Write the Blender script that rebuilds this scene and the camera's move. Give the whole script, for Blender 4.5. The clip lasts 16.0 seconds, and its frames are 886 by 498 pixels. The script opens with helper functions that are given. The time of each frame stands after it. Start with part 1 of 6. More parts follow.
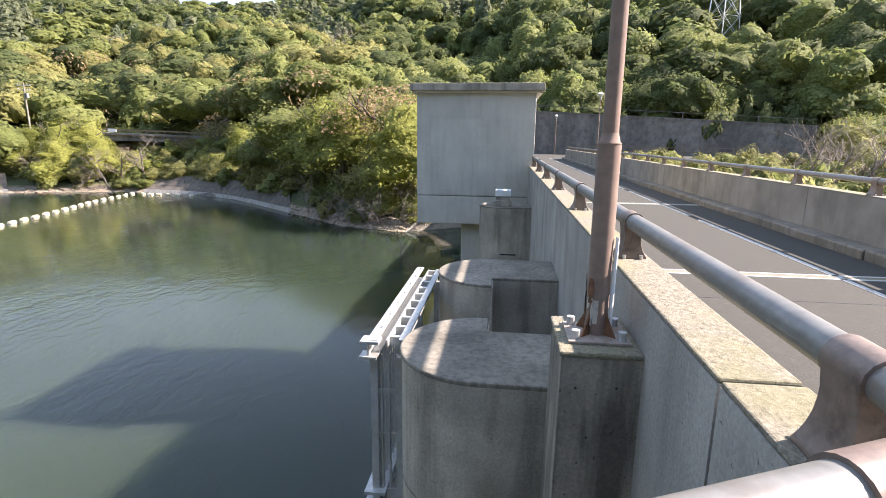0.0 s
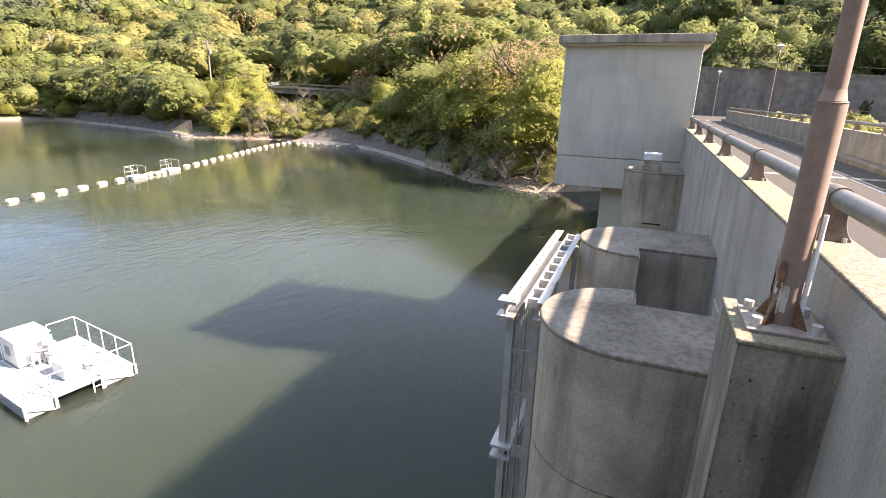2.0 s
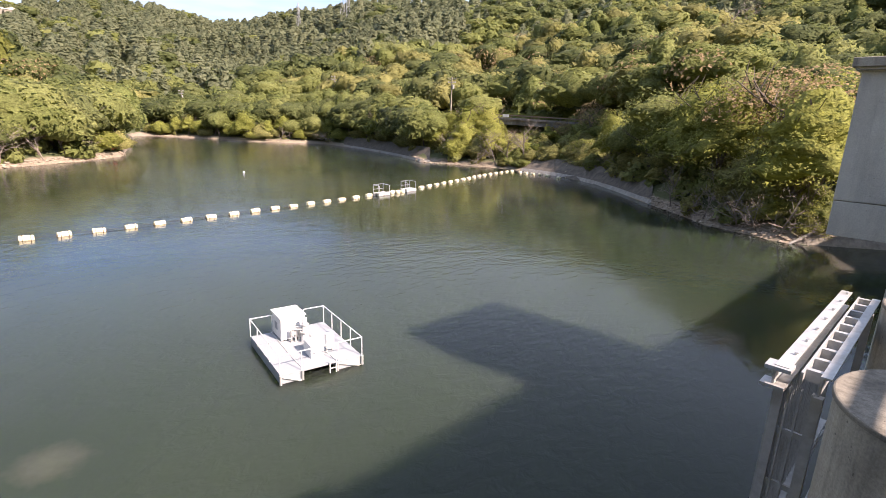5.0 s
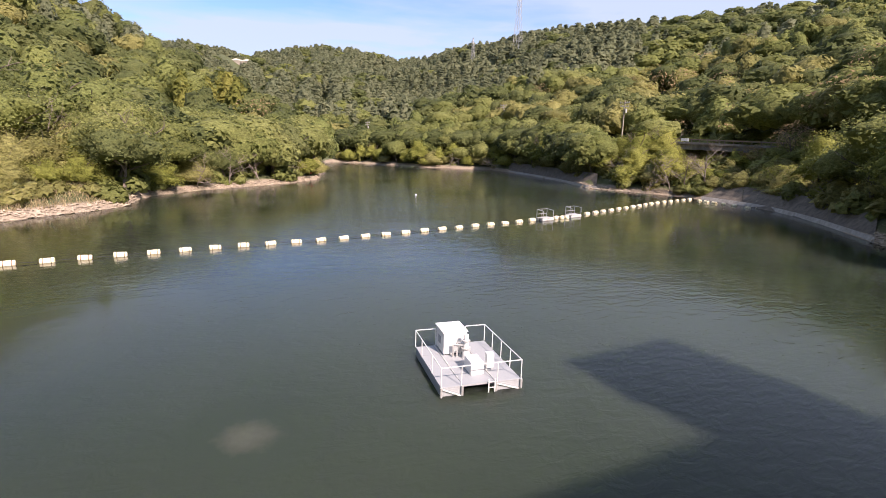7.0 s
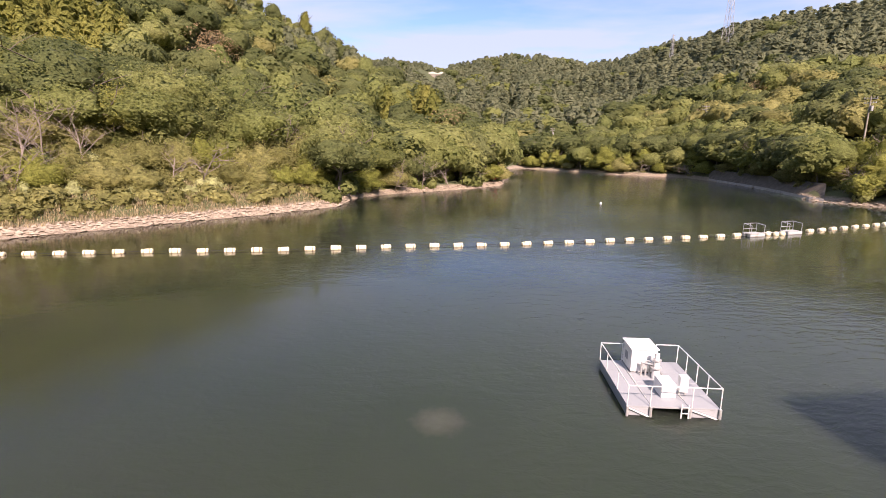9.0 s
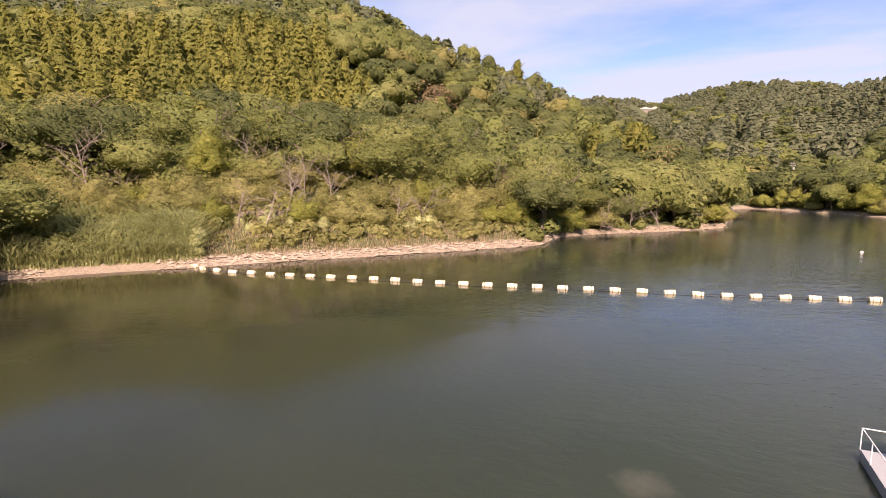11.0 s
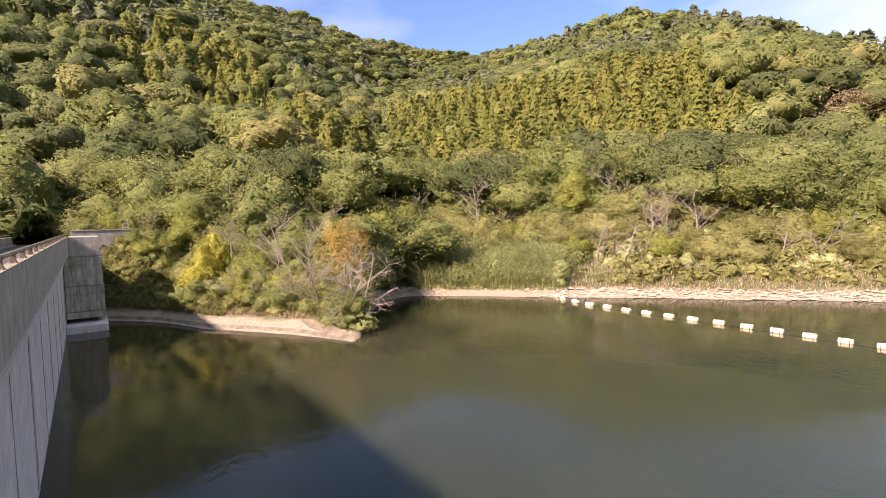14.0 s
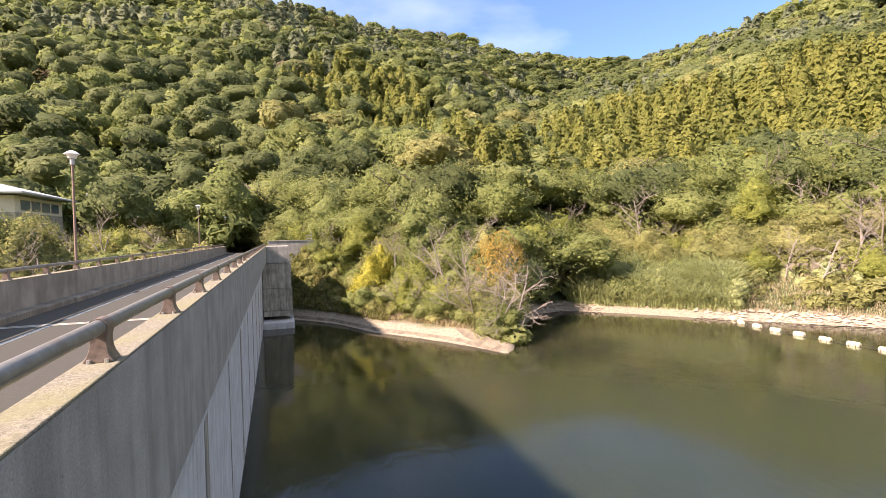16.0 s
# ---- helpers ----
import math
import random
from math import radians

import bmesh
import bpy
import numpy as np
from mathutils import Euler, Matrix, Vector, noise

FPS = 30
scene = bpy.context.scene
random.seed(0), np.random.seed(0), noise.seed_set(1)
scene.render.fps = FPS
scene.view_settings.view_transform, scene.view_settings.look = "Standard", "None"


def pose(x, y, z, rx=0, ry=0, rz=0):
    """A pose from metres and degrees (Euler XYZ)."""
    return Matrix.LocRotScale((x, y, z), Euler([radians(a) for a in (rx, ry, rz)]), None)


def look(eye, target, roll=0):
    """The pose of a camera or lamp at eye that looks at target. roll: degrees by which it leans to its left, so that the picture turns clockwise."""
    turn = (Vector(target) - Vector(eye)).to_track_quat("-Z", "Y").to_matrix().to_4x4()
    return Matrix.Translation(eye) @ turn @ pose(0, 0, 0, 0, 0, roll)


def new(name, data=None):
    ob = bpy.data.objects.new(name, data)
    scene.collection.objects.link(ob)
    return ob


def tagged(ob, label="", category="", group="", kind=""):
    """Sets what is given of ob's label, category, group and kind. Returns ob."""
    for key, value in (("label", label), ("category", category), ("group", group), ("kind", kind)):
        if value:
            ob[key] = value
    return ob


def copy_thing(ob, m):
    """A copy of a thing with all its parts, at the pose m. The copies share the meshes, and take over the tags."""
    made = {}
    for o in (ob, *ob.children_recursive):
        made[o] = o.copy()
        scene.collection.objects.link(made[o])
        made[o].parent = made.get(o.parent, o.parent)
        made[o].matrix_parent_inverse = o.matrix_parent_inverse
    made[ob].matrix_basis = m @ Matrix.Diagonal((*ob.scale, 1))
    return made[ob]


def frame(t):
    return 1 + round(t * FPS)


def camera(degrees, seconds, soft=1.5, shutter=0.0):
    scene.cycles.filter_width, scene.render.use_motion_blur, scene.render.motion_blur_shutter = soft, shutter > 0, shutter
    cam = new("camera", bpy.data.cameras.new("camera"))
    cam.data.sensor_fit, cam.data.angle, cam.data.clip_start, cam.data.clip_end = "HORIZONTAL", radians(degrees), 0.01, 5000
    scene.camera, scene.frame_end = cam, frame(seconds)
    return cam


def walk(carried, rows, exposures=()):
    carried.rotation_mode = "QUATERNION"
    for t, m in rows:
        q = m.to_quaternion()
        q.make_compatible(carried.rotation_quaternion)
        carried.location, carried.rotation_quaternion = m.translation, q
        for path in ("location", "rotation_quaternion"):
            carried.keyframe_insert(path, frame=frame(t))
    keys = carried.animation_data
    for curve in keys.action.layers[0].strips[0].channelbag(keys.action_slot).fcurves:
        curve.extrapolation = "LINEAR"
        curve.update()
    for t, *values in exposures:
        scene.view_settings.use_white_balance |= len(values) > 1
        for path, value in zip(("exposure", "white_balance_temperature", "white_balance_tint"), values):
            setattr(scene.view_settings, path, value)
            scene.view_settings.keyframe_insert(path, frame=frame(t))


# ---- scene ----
cam = camera(82.0, 16.0, 0.7)
PATH = [
    (0, (-0.601, 0.692, 1.431), (-0.831, 2.634, 1.011), 0.6),
    (0.5, (-0.658, 0.678, 1.418), (-0.993, 2.591, 0.941), 1.1),
    (1, (-0.693, 0.7, 1.414), (-1.132, 2.577, 0.88), 1.6),
    (1.5, (-0.729, 0.72, 1.418), (-1.29, 2.552, 0.846), 1.7),
    (2, (-0.748, 0.717, 1.417), (-1.442, 2.5, 0.833), 1.5),
    (2.5, (-0.761, 0.711, 1.414), (-1.582, 2.44, 0.831), 1.2),
    (3, (-0.772, 0.707, 1.411), (-1.699, 2.382, 0.832), 0.9),
    (3.5, (-0.778, 0.683, 1.42), (-1.828, 2.288, 0.853), 0.6),
    (4, (-0.783, 0.678, 1.436), (-1.956, 2.206, 0.897), 0.6),
    (4.2, (-0.816, 0.68, 1.428), (-2.029, 2.177, 0.894), 1.1),
    (6.5, (-1.247, 0.617, 1.172), (-2.917, 1.638, 0.763), 1.6),
    (7, (-1.252, 0.552, 1.152), (-3.002, 1.426, 0.737), 1.4),
    (7.5, (-1.218, 0.441, 1.171), (-3.036, 1.158, 0.744), 1.2),
    (8, (-1.17, 0.279, 1.189), (-3.046, 0.819, 0.755), 1.1),
    (10.5, (-0.795, -0.185, 1.351), (-2.747, -0.499, 1.052), 0.2),
    (11, (-0.773, -0.198, 1.382), (-2.679, -0.742, 1.117), 0.1),
    (11.5, (-0.776, -0.193, 1.407), (-2.615, -0.939, 1.161), 0.2),
    (12, (-0.794, -0.179, 1.428), (-2.533, -1.141, 1.202), -0.1),
    (12.5, (-0.843, -0.162, 1.447), (-2.451, -1.335, 1.248), -0.9),
    (13.5, (-1.088, -0.139, 1.48), (-2.391, -1.649, 1.335), -1.5),
    (14, (-1.126, -0.147, 1.487), (-2.271, -1.783, 1.368), -1.4),
    (14.5, (-1.092, -0.147, 1.495), (-2.088, -1.878, 1.391), -1.4),
    (15, (-1.021, -0.163, 1.501), (-1.876, -1.969, 1.416), -1.4),
    (15.5, (-0.934, -0.161, 1.504), (-1.678, -2.016, 1.435), -1.4),
    (16, (-0.879, -0.154, 1.493), (-1.5, -2.055, 1.437), -1.2),
]
walk(cam, [(t, look(eye, target, roll)) for t, eye, target, roll in PATH], [(0.0, 1.95, 6550, 21), (0.8, 2.1, 6750, 24), (2.0, 2.25, 7300, 26), (3.2, 2.1, 7350, 28), (4.0, 1.9, 7250, 28), (6.5, 1.08, 6900, 28), (8.2, 1.1, 7100, 34), (10.5, 1.03, 7600, 36), (11.2, 1.1, 7850, 38), (13.5, 1.40, 7450, 35), (16.0, 1.72, 7200, 27)])

# ==== place ====

# ---- light ----
SUN = Vector((0.757, 0.123, 0.606)).normalized()      # towards the sun
world = bpy.data.worlds.new("sky_world")
scene.world = world
world.use_nodes = True
wn, wl = world.node_tree.nodes, world.node_tree.links
wn.clear()
w_out = wn.new("ShaderNodeOutputWorld")
w_bg = wn.new("ShaderNodeBackground")
w_bg.inputs[1].default_value = 0.115
w_sky = wn.new("ShaderNodeTexSky")
w_sky.sky_type = "NISHITA"
w_sky.sun_disc = False
w_sky.sun_elevation = math.asin(SUN.z)
w_sky.sun_rotation = math.atan2(SUN.x, SUN.y)
w_sky.air_density, w_sky.dust_density, w_sky.ozone_density = 1.0, 0.25, 2.2
w_co = wn.new("ShaderNodeTexCoord")
w_sep = wn.new("ShaderNodeSeparateXYZ")
wl.new(w_co.outputs["Generated"], w_sep.inputs[0])
w_hi = wn.new("ShaderNodeMath")
w_hi.operation = "MAXIMUM"
w_hi.inputs[1].default_value = 0.06
wl.new(w_sep.outputs[2], w_hi.inputs[0])
w_proj = wn.new("ShaderNodeVectorMath")               # cloud sheet far overhead
w_proj.operation = "DIVIDE"
w_cmb = wn.new("ShaderNodeCombineXYZ")
for i in range(3):
    wl.new(w_hi.outputs[0], w_cmb.inputs[i])
wl.new(w_co.outputs["Generated"], w_proj.inputs[0])
wl.new(w_cmb.outputs[0], w_proj.inputs[1])
w_map = wn.new("ShaderNodeMapping")
w_map.inputs["Location"].default_value = (0.35, 1.9, 0.0)
w_map.inputs["Scale"].default_value = (1.0, 0.8, 1.0)
wl.new(w_proj.outputs[0], w_map.inputs[0])
w_noise = wn.new("ShaderNodeTexNoise")
w_noise.inputs["Scale"].default_value = 0.55
w_noise.inputs["Detail"].default_value = 7.0
w_noise.inputs["Roughness"].default_value = 0.52
w_noise.inputs["Distortion"].default_value = 0.25
wl.new(w_map.outputs[0], w_noise.inputs["Vector"])
w_ramp = wn.new("ShaderNodeValToRGB")
w_ramp.color_ramp.elements[0].position = 0.47
w_ramp.color_ramp.elements[1].position = 0.66
w_ramp.color_ramp.elements[0].color = (0.0, 0.0, 0.0, 1)
w_ramp.color_ramp.elements[1].color = (0.85, 0.85, 0.85, 1)
w_west = wn.new("ShaderNodeMath")                       # thicker cloud to the north and west, wisps to the south
w_west.operation = "MULTIPLY_ADD"
w_west.inputs[1].default_value = 0.085
wl.new(w_sep.outputs[1], w_west.inputs[0])
wl.new(w_noise.outputs["Fac"], w_west.inputs[2])
w_more = wn.new("ShaderNodeMath")
w_more.inputs[1].default_value = 0.095
wl.new(w_west.outputs[0], w_more.inputs[0])
wl.new(w_more.outputs[0], w_ramp.inputs[0])
w_mix = wn.new("ShaderNodeMix")
w_mix.data_type = "RGBA"
w_thin = wn.new("ShaderNodeMapRange")                  # the sky clears towards the zenith
w_thin.inputs["From Min"].default_value, w_thin.inputs["From Max"].default_value = 0.30, 0.58
w_thin.inputs["To Min"].default_value, w_thin.inputs["To Max"].default_value = 1.0, 0.75
wl.new(w_sep.outputs[2], w_thin.inputs["Value"])
w_mul = wn.new("ShaderNodeMath")
w_mul.operation = "MULTIPLY"
wl.new(w_ramp.outputs[0], w_mul.inputs[0])
wl.new(w_thin.outputs[0], w_mul.inputs[1])
wl.new(w_mul.outputs[0], w_mix.inputs["Factor"])
w_dim = wn.new("ShaderNodeVectorMath")
w_dim.operation = "MULTIPLY"
w_dim.inputs[1].default_value = (0.52, 0.68, 0.82)
wl.new(w_sky.outputs[0], w_dim.inputs[0])
wl.new(w_dim.outputs[0], w_mix.inputs["A"])
w_mix.inputs["B"].default_value = (2.65, 3.45, 4.3, 1)
wl.new(w_mix.outputs["Result"], w_bg.inputs[0])
wl.new(w_bg.outputs[0], w_out.inputs[0])

sun_data = bpy.data.lights.new("sun", "SUN")
sun_data.energy, sun_data.angle, sun_data.color = 5.0, radians(1.2), (1.0, 0.93, 0.83)
sun_ob = new("sun", sun_data)
sun_ob.matrix_world = look(SUN * 300, (0, 0, 0))

# ---- materials ----


def shader(name):
    m = bpy.data.materials.new(name)
    m.use_nodes = True
    nt = m.node_tree
    return m, nt, nt.nodes["Principled BSDF"]


def node(nt, kind, **sets):
    n = nt.nodes.new(kind)
    for k, v in sets.items():
        n.inputs[k.replace("_", " ")].default_value = v
    return n


def ramp(nt, src, stops):
    r = nt.nodes.new("ShaderNodeValToRGB")
    els = r.color_ramp.elements
    while len(els) < len(stops):
        els.new(0.5)
    for e, (p, c) in zip(els, stops):
        e.position = p
        e.color = (*c, 1) if len(c) == 3 else c
    nt.links.new(src, r.inputs[0])
    return r.outputs[0]


def noise_tex(nt, scale, detail=4.0, rough=0.55, stretch=(1, 1, 1), distort=0.0):
    g = nt.nodes.new("ShaderNodeNewGeometry")
    mp = nt.nodes.new("ShaderNodeMapping")
    mp.inputs["Scale"].default_value = stretch
    nt.links.new(g.outputs["Position"], mp.inputs[0])
    n = node(nt, "ShaderNodeTexNoise", Scale=scale, Detail=detail, Roughness=rough, Distortion=distort)
    nt.links.new(mp.outputs[0], n.inputs["Vector"])
    return n.outputs["Fac"]


def mix_col(nt, fac, a, b, blend="MIX"):
    m = nt.nodes.new("ShaderNodeMix")
    m.data_type, m.blend_type = "RGBA", blend
    for sock, v in ((m.inputs["Factor"], fac), (m.inputs["A"], a), (m.inputs["B"], b)):
        if hasattr(v, "is_linked"):
            nt.links.new(v, sock)
        else:
            sock.default_value = v if isinstance(v, float) else (*v, 1)
    return m.outputs["Result"]


def bump(nt, bsdf, height, strength, dist):
    b = node(nt, "ShaderNodeBump", Strength=strength, Distance=dist)
    nt.links.new(height, b.inputs["Height"])
    nt.links.new(b.outputs[0], bsdf.inputs["Normal"])


def concrete(name, light, dark, stain=0.6, grain=60.0, rough=0.88, spots=True, drip=5.0):
    m, nt, b = shader(name)
    fine = noise_tex(nt, grain, 6, 0.7)
    broad = noise_tex(nt, 1.7, 5, 0.6)
    streak = noise_tex(nt, drip, 4, 0.6, (1.0, 1.0, 0.12))
    col = ramp(nt, broad, [(0.3, dark), (0.68, light)])
    col = mix_col(nt, ramp(nt, streak, [(0.38, (stain,) * 3), (0.55, (0, 0, 0))]), col, tuple(c * 0.34 for c in dark))
    col = mix_col(nt, 0.35, col, ramp(nt, fine, [(0.25, (0.1, 0.1, 0.1)), (0.75, (1, 1, 1))]), "OVERLAY")
    if spots:
        pits = noise_tex(nt, 34.0, 2, 0.5)
        col = mix_col(nt, ramp(nt, pits, [(0.70, (0, 0, 0)), (0.76, (0.7, 0.7, 0.7))]), col, tuple(c * 0.25 for c in dark))
    nt.links.new(col, b.inputs["Base Color"])
    b.inputs["Roughness"].default_value = rough
    bump(nt, b, fine, 0.45, 0.006)
    return m


def coping_mat():
    """Rough parapet top: worm-like wear, pits and yellow-green lichen."""
    m, nt, b = shader("lichened_concrete_top")
    worm = noise_tex(nt, 62.0, 6, 0.75, (1.0, 0.75, 1.0), 0.5)
    broad = noise_tex(nt, 2.2, 5, 0.65)
    fine = noise_tex(nt, 130.0, 3, 0.6)
    col = ramp(nt, worm, [(0.32, (0.075, 0.063, 0.044)), (0.47, (0.18, 0.158, 0.115)), (0.66, (0.30, 0.27, 0.205))])
    col = mix_col(nt, ramp(nt, broad, [(0.45, (0, 0, 0)), (0.66, (0.7, 0.7, 0.7))]), col, (0.20, 0.185, 0.085))
    col = mix_col(nt, ramp(nt, fine, [(0.62, (0, 0, 0)), (0.70, (0.8, 0.8, 0.8))]), col, (0.06, 0.052, 0.04))
    nt.links.new(col, b.inputs["Base Color"])
    b.inputs["Roughness"].default_value = 0.95
    bump(nt, b, worm, 0.7, 0.008)
    return m


def plain(name, col, rough=0.5, metal=0.0, vary=0.25, grain=30.0, relief=0.0, dirt=None):
    m, nt, b = shader(name)
    n = noise_tex(nt, grain, 5, 0.65)
    lo = tuple(c * (1 - vary) for c in col)
    hi = tuple(min(1, c * (1 + vary * 0.6)) for c in col)
    c = ramp(nt, n, [(0.3, lo), (0.7, hi)])
    if dirt:
        d = noise_tex(nt, grain * 0.22, 6, 0.7)
        c = mix_col(nt, ramp(nt, d, [(0.54, (0, 0, 0)), (0.66, (0.8, 0.8, 0.8))]), c, dirt)
    nt.links.new(c, b.inputs["Base Color"])
    b.inputs["Roughness"].default_value = rough
    b.inputs["Metallic"].default_value = metal
    if relief:
        bump(nt, b, n, 0.5, relief)
    return m


def leafy(name, dark, mid, light, broad=0.14):
    """Foliage: every crown has a tone of its own; leaf clusters and patches vary over it, with shade between tufts put
    into the colour.
    """
    m, nt, b = shader(name)
    g = nt.nodes.new("ShaderNodeNewGeometry")
    dark, mid, light = (tuple(0.62 * c * f for c, f in zip(k, (1.02, 1.0, 1.08))) for k in (dark, mid, light))
    dark, light = tuple(0.7 * p + 0.3 * q for p, q in zip(dark, mid)), tuple(0.85 * p + 0.15 * q for p, q in zip(light, mid))
    isl = ramp(nt, g.outputs["Random Per Island"], [(0.0, dark), (0.5, mid), (1.0, light)])
    own = nt.nodes.new("ShaderNodeAttribute")          # every tree has a tone of its own
    own.attribute_name = "tint"
    info = nt.nodes.new("ShaderNodeObjectInfo")
    tone = nt.nodes.new("ShaderNodeMath")
    nt.links.new(own.outputs["Fac"], tone.inputs[0])
    nt.links.new(info.outputs["Random"], tone.inputs[1])
    part_of = nt.nodes.new("ShaderNodeMath")
    part_of.operation = "FRACT"
    nt.links.new(tone.outputs[0], part_of.inputs[0])
    crown = part_of.outputs[0]
    patch = noise_tex(nt, broad * 0.28, 3, 0.6)
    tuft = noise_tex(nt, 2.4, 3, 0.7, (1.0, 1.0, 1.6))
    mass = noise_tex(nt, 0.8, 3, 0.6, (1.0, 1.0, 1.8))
    col = ramp(nt, crown, [(0.0, dark), (0.5, mid), (1.0, light)])
    col = mix_col(nt, 0.20, col, isl)
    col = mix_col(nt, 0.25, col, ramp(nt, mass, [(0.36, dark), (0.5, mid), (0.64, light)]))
    # hollows of the tuft bump darkened, raised tufts brightened: painted shade and light
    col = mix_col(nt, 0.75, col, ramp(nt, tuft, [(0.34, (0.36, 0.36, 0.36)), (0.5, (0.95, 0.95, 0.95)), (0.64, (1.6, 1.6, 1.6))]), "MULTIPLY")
    col = mix_col(nt, 0.20, col, ramp(nt, patch, [(0.36, dark), (0.5, mid), (0.64, light)]))
    nt.links.new(col, b.inputs["Base Color"])
    b.inputs["Roughness"].default_value = 0.8
    b.inputs["Specular IOR Level"].default_value = 0.12
    bump(nt, b, tuft, 0.85, 0.3)
    tr = nt.nodes.new("ShaderNodeBsdfTranslucent")
    nt.links.new(col, tr.inputs[0])
    mx = nt.nodes.new("ShaderNodeAddShader")           # light thrown back and light let through
    nt.links.new(b.outputs[0], mx.inputs[0])
    nt.links.new(tr.outputs[0], mx.inputs[1])
    nt.links.new(mx.outputs[0], nt.nodes["Material Output"].inputs[0])
    return m


CONC = concrete("weathered_concrete", (0.362, 0.340, 0.298), (0.235, 0.218, 0.188), 0.32, 60.0, 0.88, True, 3.0)
CONC_TOP = coping_mat()
CONC_PIER = concrete("dark_pier_concrete", (0.42, 0.378, 0.30), (0.225, 0.20, 0.158), 0.5)
CONC_FOOT = concrete("stained_pedestal_concrete", (0.315, 0.275, 0.215), (0.115, 0.10, 0.076), 0.75, 70, 0.92, True, 7.0)
CONC_HOUSE = concrete("smooth_house_concrete", (0.53, 0.505, 0.425), (0.45, 0.425, 0.355), 0.15, 50, 0.85, False)
CONC_PALE = concrete("pale_dam_concrete", (0.58, 0.57, 0.55), (0.43, 0.42, 0.40), 0.30, 40)
CONC_BANK = concrete("bank_slab_concrete", (0.165, 0.14, 0.11), (0.07, 0.06, 0.047), 0.22, 30, 0.9, False, 0.7)
CONC_EAST = concrete("sunlit_parapet_concrete", (0.30, 0.268, 0.218), (0.18, 0.157, 0.125), 0.34, 60, 0.9, True, 1.6)
CONC_CAP = concrete("speckled_pier_cap", (0.265, 0.235, 0.185), (0.10, 0.087, 0.066), 0.4, 110, 0.95, True, 20.0)
CONC_WALL = concrete("stained_retaining_concrete", (0.235, 0.218, 0.192), (0.12, 0.11, 0.098), 0.5, 30, 0.9, False, 0.3)
ASPHALT = plain("old_asphalt", (0.047, 0.043, 0.033), 0.92, 0, 0.4, 70, 0.004, (0.063, 0.058, 0.045))
PAINT_WHITE = plain("worn_road_paint", (0.46, 0.45, 0.41), 0.7, 0, 0.3, 40, 0.0, (0.2, 0.19, 0.165))
RAIL = plain("grey_painted_pipe", (0.215, 0.205, 0.185), 0.4, 0.25, 0.25, 18, 0.0, (0.18, 0.15, 0.125))
RAIL_CAST = plain("brown_cast_metal", (0.20, 0.148, 0.118), 0.45, 0.15, 0.3, 25, 0.002, (0.07, 0.05, 0.04))
POLE_BROWN = plain("brown_pole_paint", (0.225, 0.155, 0.118), 0.85, 0.0, 0.2, 16, 0.0, (0.19, 0.128, 0.096))
PLATE = plain("rust_stained_plate", (0.30, 0.25, 0.205), 0.7, 0.1, 0.3, 25, 0.0, (0.17, 0.10, 0.06))
RUST = plain("rust", (0.16, 0.075, 0.035), 0.9, 0, 0.5, 30, 0.004)
FLAKE = plain("peeling_paint_flake", (0.42, 0.39, 0.34), 0.7, 0, 0.3, 40)
GALV = plain("galvanised_steel", (0.48, 0.48, 0.465), 0.45, 0.4, 0.2, 12, 0.0, (0.36, 0.33, 0.28))
STEEL = plain("bright_steel", (0.6, 0.6, 0.6), 0.35, 0.8, 0.2, 30)
WHITE = plain("white_paint", (0.74, 0.74, 0.72), 0.5, 0, 0.06, 5, 0.0, (0.62, 0.60, 0.54))
DECK = plain("pontoon_deck_grating", (0.295, 0.31, 0.32), 0.7, 0, 0.12, 30, 0.004)
FLOAT = plain("cream_float_plastic", (0.80, 0.72, 0.48), 0.6, 0, 0.12, 6, 0.0, (0.55, 0.44, 0.24))
DARK = plain("dark_rubber", (0.03, 0.03, 0.03), 0.8, 0, 0.3, 20)
BARK = plain("bark", (0.15, 0.12, 0.095), 0.95, 0, 0.4, 12, 0.02)
BARE = plain("bare_grey_twigs", (0.25, 0.205, 0.17), 0.95, 0, 0.3, 6)
GLASS = plain("window_glass", (0.10, 0.14, 0.16), 0.08, 0, 0.1, 3)
ROOF = plain("pale_roof_sheet", (0.47, 0.48, 0.48), 0.55, 0.1, 0.08, 4)
CREAM = plain("cream_wall", (0.66, 0.60, 0.47), 0.8, 0, 0.1, 4)

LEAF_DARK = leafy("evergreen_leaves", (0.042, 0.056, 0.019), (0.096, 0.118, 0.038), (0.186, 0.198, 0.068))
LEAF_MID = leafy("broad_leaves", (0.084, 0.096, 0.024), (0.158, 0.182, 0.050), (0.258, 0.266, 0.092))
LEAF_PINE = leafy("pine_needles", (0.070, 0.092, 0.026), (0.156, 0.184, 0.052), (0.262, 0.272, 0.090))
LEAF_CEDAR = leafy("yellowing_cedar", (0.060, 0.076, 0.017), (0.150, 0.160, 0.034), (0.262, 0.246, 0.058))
# yellow-green leaves, lifted above the pine tone: sunlight put into the colour
LEAF_BRIGHT = leafy("sunlight_toned_leaves", (0.104, 0.112, 0.020), (0.190, 0.208, 0.042), (0.305, 0.300, 0.076))
# paler, greyer needles: the haze of distance is mixed into the colour
LEAF_HAZED_CYPRESS = leafy("hazed_cypress_needles", (0.080, 0.098, 0.050), (0.138, 0.157, 0.080), (0.200, 0.212, 0.114))
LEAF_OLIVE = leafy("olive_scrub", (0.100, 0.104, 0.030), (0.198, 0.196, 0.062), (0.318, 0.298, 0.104))
